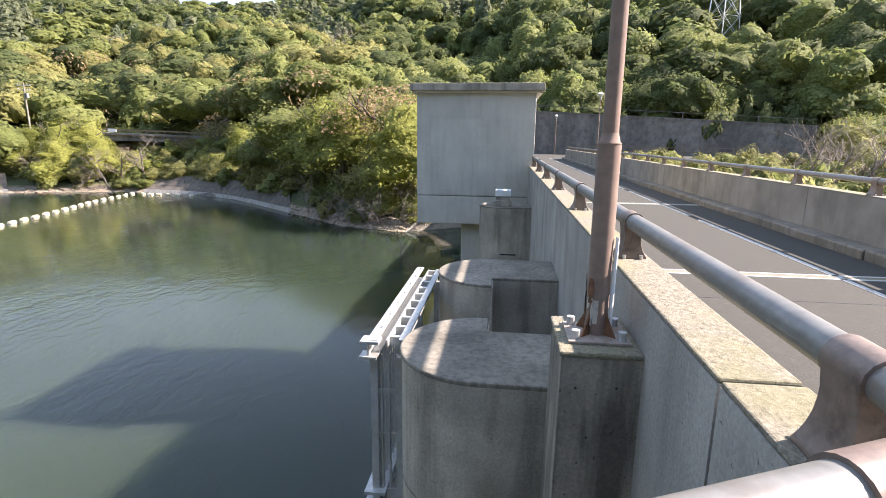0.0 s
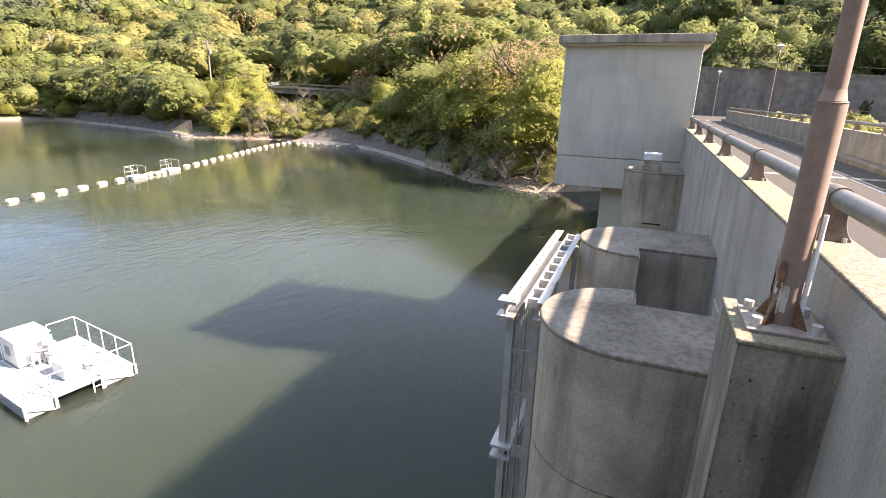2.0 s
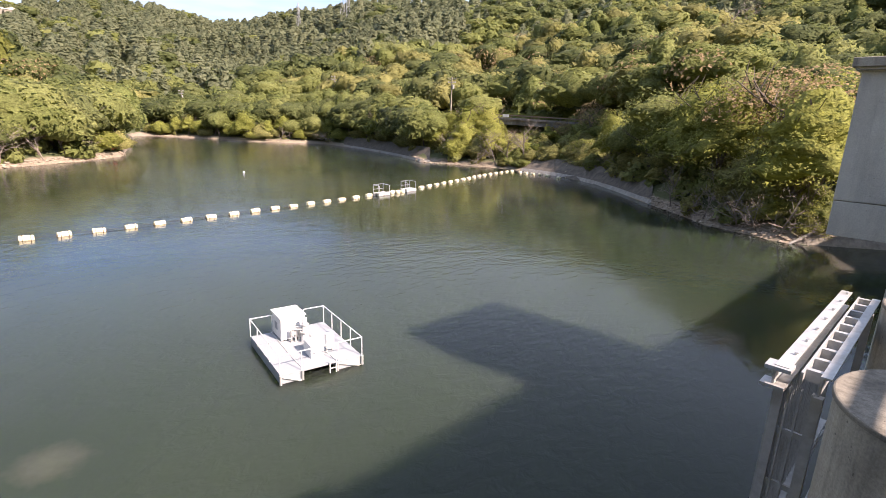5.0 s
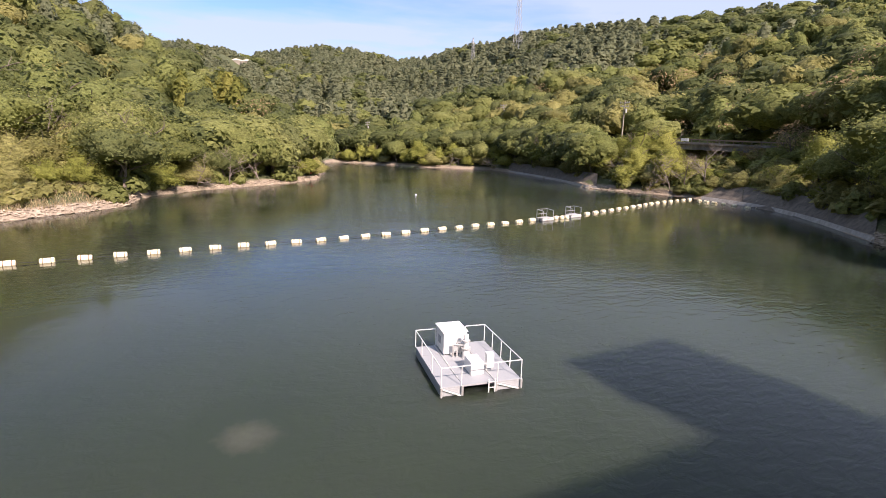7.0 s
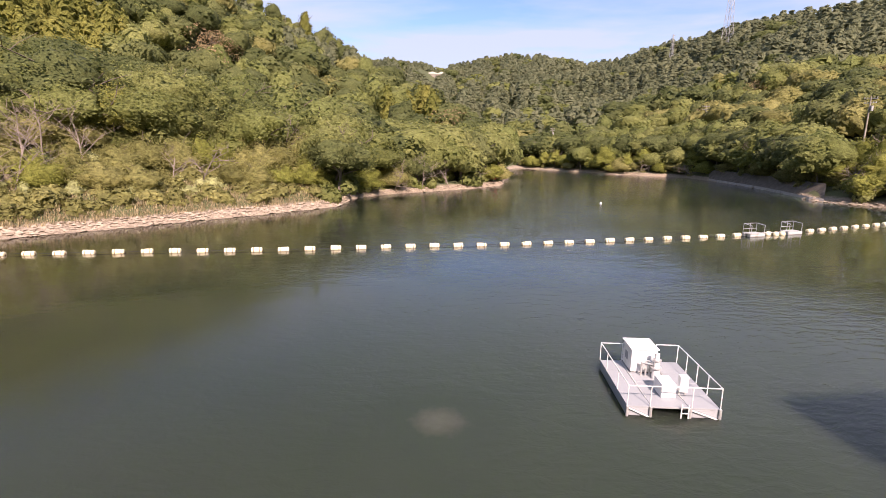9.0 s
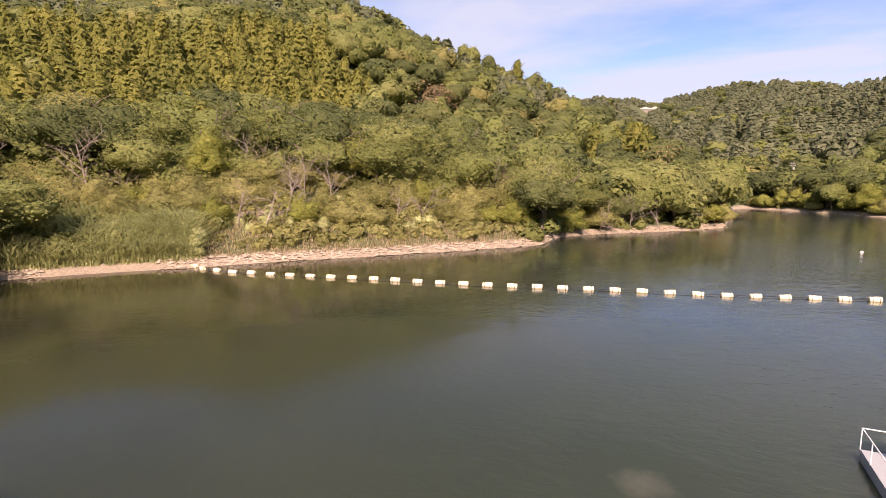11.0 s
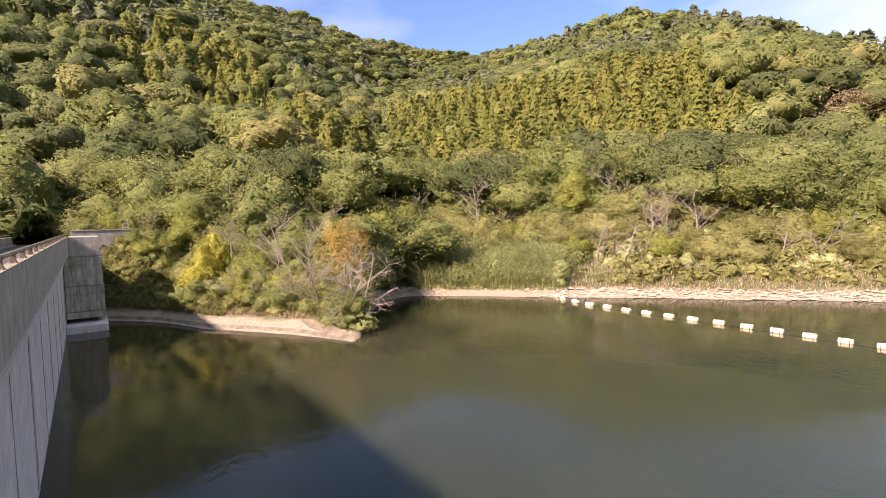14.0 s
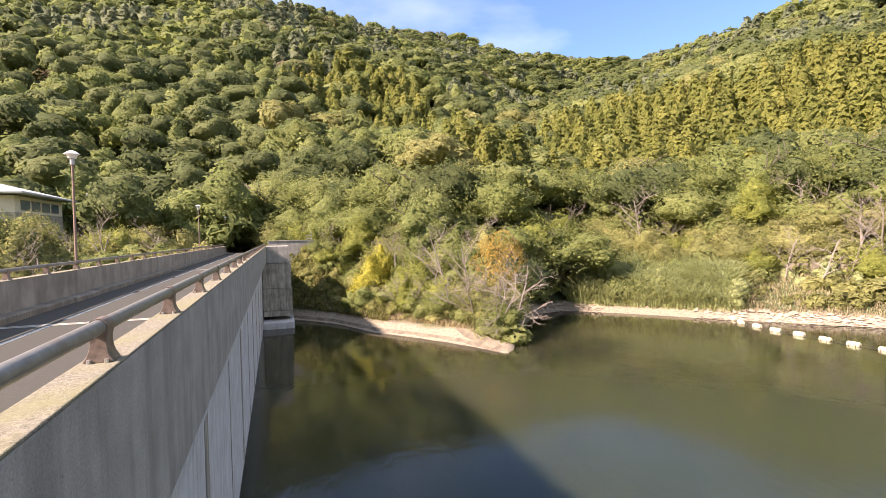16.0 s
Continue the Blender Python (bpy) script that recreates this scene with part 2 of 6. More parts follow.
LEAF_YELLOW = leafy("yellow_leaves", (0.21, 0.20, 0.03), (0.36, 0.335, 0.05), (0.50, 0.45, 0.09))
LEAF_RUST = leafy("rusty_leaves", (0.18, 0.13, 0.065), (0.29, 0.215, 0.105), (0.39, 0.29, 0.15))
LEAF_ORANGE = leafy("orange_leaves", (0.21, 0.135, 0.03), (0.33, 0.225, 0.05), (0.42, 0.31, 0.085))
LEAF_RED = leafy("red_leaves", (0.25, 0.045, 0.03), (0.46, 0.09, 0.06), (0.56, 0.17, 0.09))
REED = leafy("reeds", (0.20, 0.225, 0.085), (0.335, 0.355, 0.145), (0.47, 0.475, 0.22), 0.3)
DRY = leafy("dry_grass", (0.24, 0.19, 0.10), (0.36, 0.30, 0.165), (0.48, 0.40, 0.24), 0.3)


def ground_mat():
    m, nt, b = shader("hillside_ground")
    n = noise_tex(nt, 0.35, 6, 0.65)
    f = noise_tex(nt, 5.0, 6, 0.7)
    soil = ramp(nt, n, [(0.3, (0.046, 0.058, 0.020)), (0.5, (0.068, 0.080, 0.028)), (0.72, (0.092, 0.098, 0.038))])
    bank = ramp(nt, f, [(0.3, (0.15, 0.115, 0.08)), (0.7, (0.37, 0.30, 0.22))])
    g = nt.nodes.new("ShaderNodeNewGeometry")
    s = nt.nodes.new("ShaderNodeSeparateXYZ")
    nt.links.new(g.outputs["Position"], s.inputs[0])
    add = nt.nodes.new("ShaderNodeMath")
    add.operation = "MULTIPLY_ADD"
    add.inputs[1].default_value, add.inputs[2].default_value = 1.2, -0.6
    nt.links.new(n, add.inputs[0])
    z = nt.nodes.new("ShaderNodeMath")
    nt.links.new(s.outputs[2], z.inputs[0])
    nt.links.new(add.outputs[0], z.inputs[1])
    mr = nt.nodes.new("ShaderNodeMapRange")
    mr.inputs["From Min"].default_value, mr.inputs["From Max"].default_value = -5.75, -5.45
    nt.links.new(z.outputs[0], mr.inputs["Value"])
    nt.links.new(mix_col(nt, mr.outputs[0], bank, soil), b.inputs["Base Color"])
    b.inputs["Roughness"].default_value = 0.95
    bump(nt, b, f, 0.8, 0.12)
    return m


def water_mat():
    m, nt, b = shader("reservoir_water")
    b.inputs["Roughness"].default_value = 0.075
    b.inputs["IOR"].default_value = 1.26
    b.inputs["Subsurface Weight"].default_value = 1.0       # murky: light spreads below the surface
    b.inputs["Subsurface Radius"].default_value = (1.0, 1.2, 0.6)
    b.inputs["Subsurface Scale"].default_value = 4.0
    n = noise_tex(nt, 0.05, 3, 0.5)
    murk = ramp(nt, n, [(0.3, (0.0225, 0.0325, 0.0205)), (0.7, (0.0280, 0.0390, 0.0245))])
    g = nt.nodes.new("ShaderNodeNewGeometry")           # silt that an aerator stirs up
    off = nt.nodes.new("ShaderNodeVectorMath")
    off.operation = "DISTANCE"
    off.inputs[1].default_value = (-13.85, 1.45, -6.3)
    nt.links.new(g.outputs["Position"], off.inputs[0])
    wavy = nt.nodes.new("ShaderNodeMath")
    wavy.operation = "MULTIPLY_ADD"
    wavy.inputs[1].default_value = 0.9
    nt.links.new(noise_tex(nt, 1.6, 4, 0.6), wavy.inputs[0])
    nt.links.new(off.outputs["Value"], wavy.inputs[2])
    plume = nt.nodes.new("ShaderNodeMapRange")
    plume.inputs["From Min"].default_value, plume.inputs["From Max"].default_value = 0.45, 1.35
    plume.inputs["To Min"].default_value, plume.inputs["To Max"].default_value = 0.75, 0.0
    nt.links.new(wavy.outputs[0], plume.inputs["Value"])
    where = nt.nodes.new("ShaderNodeSeparateXYZ")
    nt.links.new(g.outputs["Position"], where.inputs[0])
    # murk turns browner towards the south
    brown_south = nt.nodes.new("ShaderNodeMapRange")
    brown_south.inputs["From Min"].default_value, brown_south.inputs["From Max"].default_value = -34.0, 2.0
    brown_south.inputs["To Min"].default_value, brown_south.inputs["To Max"].default_value = 1.0, 0.0
    nt.links.new(where.outputs[1], brown_south.inputs["Value"])
    murk = mix_col(nt, brown_south.outputs[0], murk, (0.028, 0.0275, 0.0125))
    nt.links.new(mix_col(nt, plume.outputs[0], murk, (0.082, 0.084, 0.058)), b.inputs["Base Color"])
    calm = nt.nodes.new("ShaderNodeMapRange")
    calm.inputs["From Min"].default_value, calm.inputs["From Max"].default_value = 1.0, 2.2
    calm.inputs["To Min"].default_value = 0.12
    nt.links.new(off.outputs["Value"], calm.inputs["Value"])
    small = noise_tex(nt, 2.7, 3, 0.6, (1.0, 0.5, 1.0), 0.5)
    wide = noise_tex(nt, 0.55, 3, 0.5, (1.0, 0.6, 1.0))
    gust = noise_tex(nt, 0.06, 3, 0.55, (1.0, 0.55, 1.0))
    amp = ramp(nt, gust, [(0.38, (0.22,) * 3), (0.62, (1, 1, 1))])
    lee = nt.nodes.new("ShaderNodeMapRange")            # calm water under the south bank, ripples farther out
    lee.inputs["From Min"].default_value, lee.inputs["From Max"].default_value = -16.0, -1.0
    lee.inputs["To Min"].default_value, lee.inputs["To Max"].default_value = 0.7, 1.45
    place = nt.nodes.new("ShaderNodeSeparateXYZ")
    nt.links.new(g.outputs["Position"], place.inputs[0])
    nt.links.new(place.outputs[1], lee.inputs["Value"])
    gusty = nt.nodes.new("ShaderNodeMath")
    gusty.operation = "MULTIPLY"
    nt.links.new(amp, gusty.inputs[0])
    nt.links.new(lee.outputs[0], gusty.inputs[1])
    mul = nt.nodes.new("ShaderNodeMath")
    mul.operation = "MULTIPLY"
    nt.links.new(small, mul.inputs[0])
    nt.links.new(gusty.outputs[0], mul.inputs[1])
    ad = nt.nodes.new("ShaderNodeMath")
    ad.operation = "MULTIPLY_ADD"
    swell = nt.nodes.new("ShaderNodeMath")
    swell.operation = "MULTIPLY"
    nt.links.new(wide, swell.inputs[0])
    nt.links.new(lee.outputs[0], swell.inputs[1])
    ad.inputs[1].default_value = 0.7
    nt.links.new(swell.outputs[0], ad.inputs[0])
    nt.links.new(mul.outputs[0], ad.inputs[2])
    still = nt.nodes.new("ShaderNodeMath")
    still.operation = "MULTIPLY"
    nt.links.new(ad.outputs[0], still.inputs[0])
    nt.links.new(calm.outputs[0], still.inputs[1])
    bump(nt, b, still.outputs[0], 0.5, 0.038)
    return m


GROUND, WATER = ground_mat(), water_mat()

# ---- mesh helpers ----


def link(name, bm, material, parent=None, label="", smooth=False):
    if len(bm.faces) < 2000:
        bmesh.ops.recalc_face_normals(bm, faces=bm.faces)
    if smooth:                               # ends and steps keep crisp edges
        for ed in bm.edges:
            ed.smooth = ed.calc_face_angle(0.0) < 0.7
    me = bpy.data.meshes.new(name)
    bm.to_mesh(me)
    bm.free()
    me.materials.append(material)
    if smooth:
        for p in me.polygons:
            p.use_smooth = len(p.vertices) <= 4
    ob = new(name, me)
    if parent is not None:
        ob.parent = parent
    if label:
        ob["label"] = label
    return ob


def part(name, bm, material, parent, label="", smooth=False):
    return link(name, bm, material, parent, label, smooth)


def thing(name, label, category, group="", kind="", at=(0, 0, 0), turn=0.0):
    e = new(name)
    e.matrix_world = pose(*at, 0, 0, turn)
    return tagged(e, label, category, group, kind)


def box(x0, y0, z0, x1, y1, z1, bevel=0.0, bm=None):
    bm = bm or bmesh.new()
    r = bmesh.ops.create_cube(bm, size=1.0)
    vs = r["verts"]
    bmesh.ops.scale(bm, vec=(x1 - x0, y1 - y0, z1 - z0), verts=vs)
    bmesh.ops.translate(bm, vec=((x0 + x1) / 2, (y0 + y1) / 2, (z0 + z1) / 2), verts=vs)
    if bevel:
        es = list({e for v in vs for e in v.link_edges})
        bmesh.ops.bevel(bm, geom=es, offset=bevel, segments=2, affect="EDGES", profile=0.5)
    return bm


def tube(points, r, sides=10, bm=None, r_end=None, cap=True):
    """A pipe along points, tapering to r_end."""
    bm = bm or bmesh.new()
    pts = [Vector(p) for p in points]
    rings = []
    for i, p in enumerate(pts):
        a = pts[max(i - 1, 0)]
        b = pts[min(i + 1, len(pts) - 1)]
        d = (b - a).normalized()
        side = d.cross(Vector((0, 0, 1)))
        if side.length < 1e-4:
            side = Vector((1, 0, 0))
        side.normalize()
        up = side.cross(d)
        rr = r if r_end is None else r + (r_end - r) * i / max(1, len(pts) - 1)
        rings.append([bm.verts.new(p + rr * (math.cos(k * math.tau / sides) * side + math.sin(k * math.tau / sides) * up)) for k in range(sides)])
    for a, b in zip(rings, rings[1:]):
        for k in range(sides):
            bm.faces.new((a[k], a[(k + 1) % sides], b[(k + 1) % sides], b[k]))
    if cap:
        bm.faces.new(rings[0])
        bm.faces.new(rings[-1][::-1])
    return bm


def prism(outline, z0, z1, bevel=0.0, bm=None):
    """A closed outline in plan, raised from z0 to z1."""
    bm = bm or bmesh.new()
    lo = [bm.verts.new((x, y, z0)) for x, y in outline]
    hi = [bm.verts.new((x, y, z1)) for x, y in outline]
    n = len(lo)
    for i in range(n):
        bm.faces.new((lo[i], lo[(i + 1) % n], hi[(i + 1) % n], hi[i]))
    top = bm.faces.new(hi)
    bm.faces.new(lo[::-1])
    bmesh.ops.recalc_face_normals(bm, faces=bm.faces)
    if bevel:
        bmesh.ops.bevel(bm, geom=list(top.edges), offset=bevel, segments=2, affect="EDGES", profile=0.5)
    return bm


def sweep(profile, y0, y1, bm=None):
    """A closed profile in x and z, drawn along y."""
    bm = bm or bmesh.new()
    a = [bm.verts.new((x, y0, z)) for x, z in profile]
    b = [bm.verts.new((x, y1, z)) for x, z in profile]
    n = len(a)
    for i in range(n):
        bm.faces.new((a[i], a[(i + 1) % n], b[(i + 1) % n], b[i]))
    bm.faces.new(a)
    bm.faces.new(b[::-1])
    bmesh.ops.recalc_face_normals(bm, faces=bm.faces)
    return bm


def raw_mesh(name, verts, faces, material, normals=None, tint=None):
    me = bpy.data.meshes.new(name)
    verts = np.asarray(verts, np.float32)
    faces = np.asarray(faces, np.int32)
    me.vertices.add(len(verts))
    me.vertices.foreach_set("co", verts.ravel())
    k = faces.shape[1]
    me.loops.add(faces.size)
    me.loops.foreach_set("vertex_index", faces.ravel())
    me.polygons.add(len(faces))
    me.polygons.foreach_set("loop_start", np.arange(len(faces), dtype=np.int32) * k)
    me.update(calc_edges=True)
    if normals is not None:
        at = me.attributes.new("custom_normal", "FLOAT_VECTOR", "POINT")
        at.data.foreach_set("vector", np.asarray(normals, np.float32).ravel())
    if tint is not None:
        at = me.attributes.new("tint", "FLOAT", "POINT")
        at.data.foreach_set("value", np.asarray(tint, np.float32))
    me.materials.append(material)
    return me


# ---- land and water ----
WATER_Z = -6.3
# the bank round the reservoir: bearing from the dam's middle (left of north), distance
SHORE = [(0, 50), (5.4, 48.1), (12, 43.6), (18.9, 47.4), (24.4, 57.2), (28.4, 68.4), (31.9, 77.0), (39.4, 87.6), (43, 89.2), (48, 93.2), (54, 121.3), (58.5, 142.5),
         (65.6, 147.0), (69.8, 158), (74.2, 168), (75.7, 172), (76.8, 98.9), (79.7, 90.5), (83.8, 84.0), (89.7, 77.5), (93.6, 71.5), (95.0, 63.4), (98.3, 60.2), (104.4, 56.5), (111.2, 54.0), (114, 52.8), (124, 51.3), (132.5, 50.6), (138.7, 51.3), (143.5, 51.7), (147.5, 52.6),
         (150.9, 50.0), (152.0, 44.0), (152.6, 37.0), (153.0, 34.4), (153.6, 33.4), (154.6, 33.9), (158.5, 36.2), (163.2, 38.7), (168.8, 41.9), (172.8, 46.8), (175.5, 49.3), (177.7, 51.0), (180, 52.0)]
# the hills' crest: bearing, distance, elevation angle of the treetops
CREST = [(-180, 330, 24), (-160, 330, 22), (-135, 420, 14), (-90, 700, 7), (-50, 420, 13), (-25, 300, 18), (0, 300, 16), (18, 340, 13.5), (31, 380, 12.4),
         (51, 430, 11.6), (61, 520, 10.0), (65.5, 580, 8.5), (69, 620, 8.2), (74, 660, 9.2), (75.9, 660, 9.1), (76.9, 118, -1.6), (79.4, 124, 0.6), (81.8, 132, 2.3), (84.2, 142, 4.0), (87.6, 156, 6.1), (90.9, 176, 7.6), (94, 205, 8.9), (99.2, 240, 11.3), (103.6, 255, 13.3), (107.3, 262, 14.6),
         (112, 270, 16.8), (116.6, 278, 18.5), (125, 290, 20.1), (131.2, 310, 19.0), (136, 400, 18.0), (141, 480, 17.6), (148, 540, 18.2), (154, 530, 19.6), (160, 500, 21.4), (165.5, 470, 21.9), (170, 420, 22.2), (175, 380, 23.6), (180, 340, 24)]


# the ridge beyond the inlet, behind the cape: bearing, distance, elevation angle of the treetops
BEYOND = [(72, 660, 9.4), (76.5, 660, 9.3), (79.4, 660, 8.9), (82.2, 660, 8.3), (83.7, 680, 7.9), (86.8, 690, 8.4), (89.4, 690, 8.7), (93, 690, 8.6), (97, 690, 8.0), (110, 690, 5.0)]


def lay(table, az, k):
    return np.interp(az, [r[0] for r in table], [r[k] for r in table])


def land(x, y):
    """Height of the ground."""
    x, y = np.asarray(x, float), np.asarray(y, float)
    r = np.hypot(x, y) + 1e-6
    az = np.degrees(np.arctan2(-x, y))
    rs = lay(SHORE, az, 1)
    rc = lay(CREST, az, 1)
    hc = np.maximum(1.4 + rc * np.tan(np.radians(lay(CREST, az, 2))) - 4.7, WATER_Z + 3.0)
    d = r - rs
    low = 1.0 - np.interp(az, [150.8, 152.4, 154.6, 159.5], [1.0, 0.3, 0.34, 1.0])     # the point runs out low
    d = d - low * np.clip(d, 0, 9)
    s = np.clip((d - 3.0) / (rc - rs), 0, 1)
    wob = np.sin(x * 0.021 + 1.3) * np.cos(y * 0.027) * 4 + np.sin(x * 0.06 + y * 0.045) * 1.6
    wob = wob + 6.5 * np.sin(x * 0.043 + 0.8 * np.sin(y * 0.03)) * np.sin(y * 0.041 + 1.0) * np.clip((d - 25) / 60, 0, 1)
    west = np.where(d < 0, WATER_Z + np.maximum(d, -30) * 0.22,
                    WATER_Z + 0.34 * np.clip(d, 0, 3.5) + (hc - WATER_Z - 1.2) * (0.72 * s + 0.28 * s * s) + wob * np.clip(d / 40, 0, 1) * np.clip((rc - r) / 60, 0.15, 1))
    steep = np.clip((az - 169.5) / 5.0, 0, 1) * np.clip((-x + 14) / 6, 0, 1) * (az > 0)      # the bank climbs straight up to the road beside the dam
    west = np.where(d > 0, np.maximum(west, WATER_Z + np.clip((d - 1.2) * 0.95, 0, 6.1) * steep), west)
    # road shelves on both banks and the valley below the dam
    shelf = np.clip((np.abs(y) - 4) / 36, 0, 1)
    east = -9 + 8.6 * shelf * shelf * (3 - 2 * shelf)
    r_foot = np.where(y < 0, 96, 68)
    s2 = np.clip((r - r_foot) / np.maximum(rc - r_foot, 1), 0, 1)
    east = east + np.where(np.abs(y) > 45, 1.0, np.clip((np.abs(y)) / 45, 0, 1)) * (hc + 0.4) * s2
    e = np.clip((x - 0.8) / 3.2, 0, 1)
    z = west * (1 - e) + east * e
    far = np.clip((r - rc) / 300, 0, 1)
    z = z * (1 - far) - 10 * far
    rb = lay(BEYOND, az, 1)
    hb = 1.4 + rb * np.tan(np.radians(lay(BEYOND, az, 2))) - 6.4
    up = np.clip((r - 200) / (rb - 200), 0, 1)
    ridge = WATER_Z + 1.0 + (hb - WATER_Z - 1.0) * (0.8 * up + 0.2 * up * up) + 6.0 * np.sin(az * 1.9 + r * 0.012) * np.clip((r - 230) / 80, 0, 1) * np.clip((rb - r) / 60, 0.1, 1)
    ridge = ridge - np.clip((r - rb) / 300, 0, 1) * 90
    return np.where((az > 76.2) & (az < 110) & (r > rc + 5), np.maximum(np.where(r < 200, z, ridge), z - np.clip(r - rc, 0, 60) * 0.3), z)


def build_land():
    radii = np.concatenate([[1, 6, 12], np.arange(18, 130, 1.6), np.arange(130, 260, 4), np.arange(260, 720, 10), [760, 850, 1050, 1400, 2000, 3000, 4600]])
    az = np.radians(np.arange(-180, 180, 0.75))
    A, R = np.meshgrid(az, radii)
    X, Y = -np.sin(A) * R, np.cos(A) * R
    Z = land(X, Y)
    n, k = len(radii), len(az)
    verts = np.stack([X.ravel(), Y.ravel(), Z.ravel()], 1)
    i, j = np.meshgrid(np.arange(n - 1), np.arange(k), indexing="ij")
    j2 = (j + 1) % k
    faces = np.stack([i * k + j, (i + 1) * k + j, (i + 1) * k + j2, i * k + j2], -1).reshape(-1, 4)
    me = raw_mesh("ground", verts, faces, GROUND)
    ob = new("ground", me)
    for p in me.polygons:
        p.use_smooth = True
    return tagged(ob, "wooded hillsides with a bare earth bank round the reservoir", "ground", kind="structure")


build_land()
bm = bmesh.new()
vs = [bm.verts.new(p) for p in ((0.4, -70, WATER_Z), (0.4, 70, WATER_Z), (-230, 160, WATER_Z), (-230, -90, WATER_Z))]
bm.faces.new(vs)
bmesh.ops.recalc_face_normals(bm, faces=bm.faces)
tagged(link("water", bm, WATER), "murky green reservoir water with fine ripples", "water", kind="structure")

# ---- the dam ----
ROAD_Z, TOP_Z, WALL = -0.1, 0.8, 0.22
EAST_X, EAST_TOP = 4.5, 0.72
BAY = [(0.0, 1.50), (-0.98, 1.06), (-0.98, -1.06), (0.0, -1.50)]


def dam_body():
    bm = sweep([(0.4, -1.75), (0.37, -1.45), (0.27, -1.1), (0.10, -0.8), (0.003, -0.602), (0.003, ROAD_Z - 0.35), (4.75, ROAD_Z - 0.35), (4.75, -1.2), (14.0, -22), (0.4, -22)], -49, 1.7)
    tagged(link("dam_wall_south", bm, CONC_PALE), "pale concrete upstream face of the dam under a curved overhang", "dam wall", kind="structure")
    bm = box(0.0, 1.7, -22, 4.75, 60, ROAD_Z - 0.35)
    tagged(link("dam_wall_north", bm, CONC), "streaked grey concrete dam wall standing in the water", "dam wall", kind="structure")
    bm = box(0.22, -95, ROAD_Z - 0.35, 4.72, 95, ROAD_Z)
    tagged(link("road", bm, ASPHALT), "worn grey asphalt road along the dam crest", "road", kind="structure")


def parapet(name, x0, x1, y0, y1, top, z0, label, mat=CONC, step=10.0):
    e = thing(name, label, "parapet", kind="structure")
    y = y0
    while y < y1 - 0.1:
        y2 = min(y + step, y1)
        part("panel", box(x0, y + 0.006, z0, x1, y2 - 0.006, top - 0.02, 0.0), mat, e)
        part("coping", box(x0, y + 0.006, top - 0.02, x1, y2 - 0.006, top, 0.008), CONC_TOP, e, "lichen-speckled coping")
        y = y2
    return e


dam_body()
parapet("parapet_north", 0.0, WALL, 2.06, 14.0, TOP_Z, ROAD_Z - 0.35, "grey concrete parapet with a mossy top, over the water")
parapet("parapet_south", 0.0, WALL, -48.0, -1.50, TOP_Z, -0.6, "grey concrete parapet of the dam road, over the water")
e = parapet("parapet_east", EAST_X, EAST_X + 0.25, -62.0, 46.0, EAST_TOP, -1.0, "sunlit concrete parapet on the valley side of the road", CONC_EAST, 4.5)
part("panel", box(0.0, 1.50, ROAD_Z - 0.35, WALL, 2.048, TOP_Z - 0.02), CONC, bpy.data.objects["parapet_north"])
part("coping", box(0.0, 1.50, TOP_Z - 0.02, WALL, 2.048, TOP_Z, 0.008), CONC_TOP, bpy.data.objects["parapet_north"], "lichen-speckled coping")
CONC_KERB = concrete("mossy_kerb_concrete", (0.25, 0.215, 0.165), (0.12, 0.102, 0.075), 0.3, 40, 0.92, True, 9.0)
kerb = thing("kerb", "low worn mossy concrete kerb along the parapet", "kerb", kind="structure")
rnd = random.Random(4)
for i in range(54):
    y0, a, b, c = -62 + 2.0 * i, rnd.uniform(-0.012, 0.012), rnd.uniform(-0.01, 0.008), rnd.uniform(0.02, 0.045)
    part("kerb_stone", sweep([(4.23 + a, ROAD_Z - 0.2), (4.22 + a, 0.05 + b - c), (4.22 + a + c, 0.05 + b), (4.497, 0.055 + b), (4.497, ROAD_Z - 0.2)], y0 + 0.006, y0 + 1.994), CONC_KERB, kerb)

# viewing bay that juts out over the water
bay_out = BAY
bay_in = [(WALL * 1.0, 1.37), (-0.78, 0.93), (-0.78, -0.93), (WALL * 1.0, -1.37)]
bay = thing("viewing_bay", "concrete bay of the parapet that juts out over the water", "parapet", kind="structure")
for i in range(3):
    o, n = bay_out, bay_in
    part("panel", prism([o[i], o[i + 1], n[i + 1], n[i]], -0.6, TOP_Z - 0.02), CONC, bay)
    part("coping", prism([o[i], o[i + 1], n[i + 1], n[i]], TOP_Z - 0.02, TOP_Z, 0.006), CONC_TOP, bay, "lichen-speckled coping")
part("slab", prism([(0.24, 1.45), (-0.9, 0.9), (-0.9, -0.9), (0.24, -1.45)], -0.5, ROAD_Z - 0.004), CONC, bay)


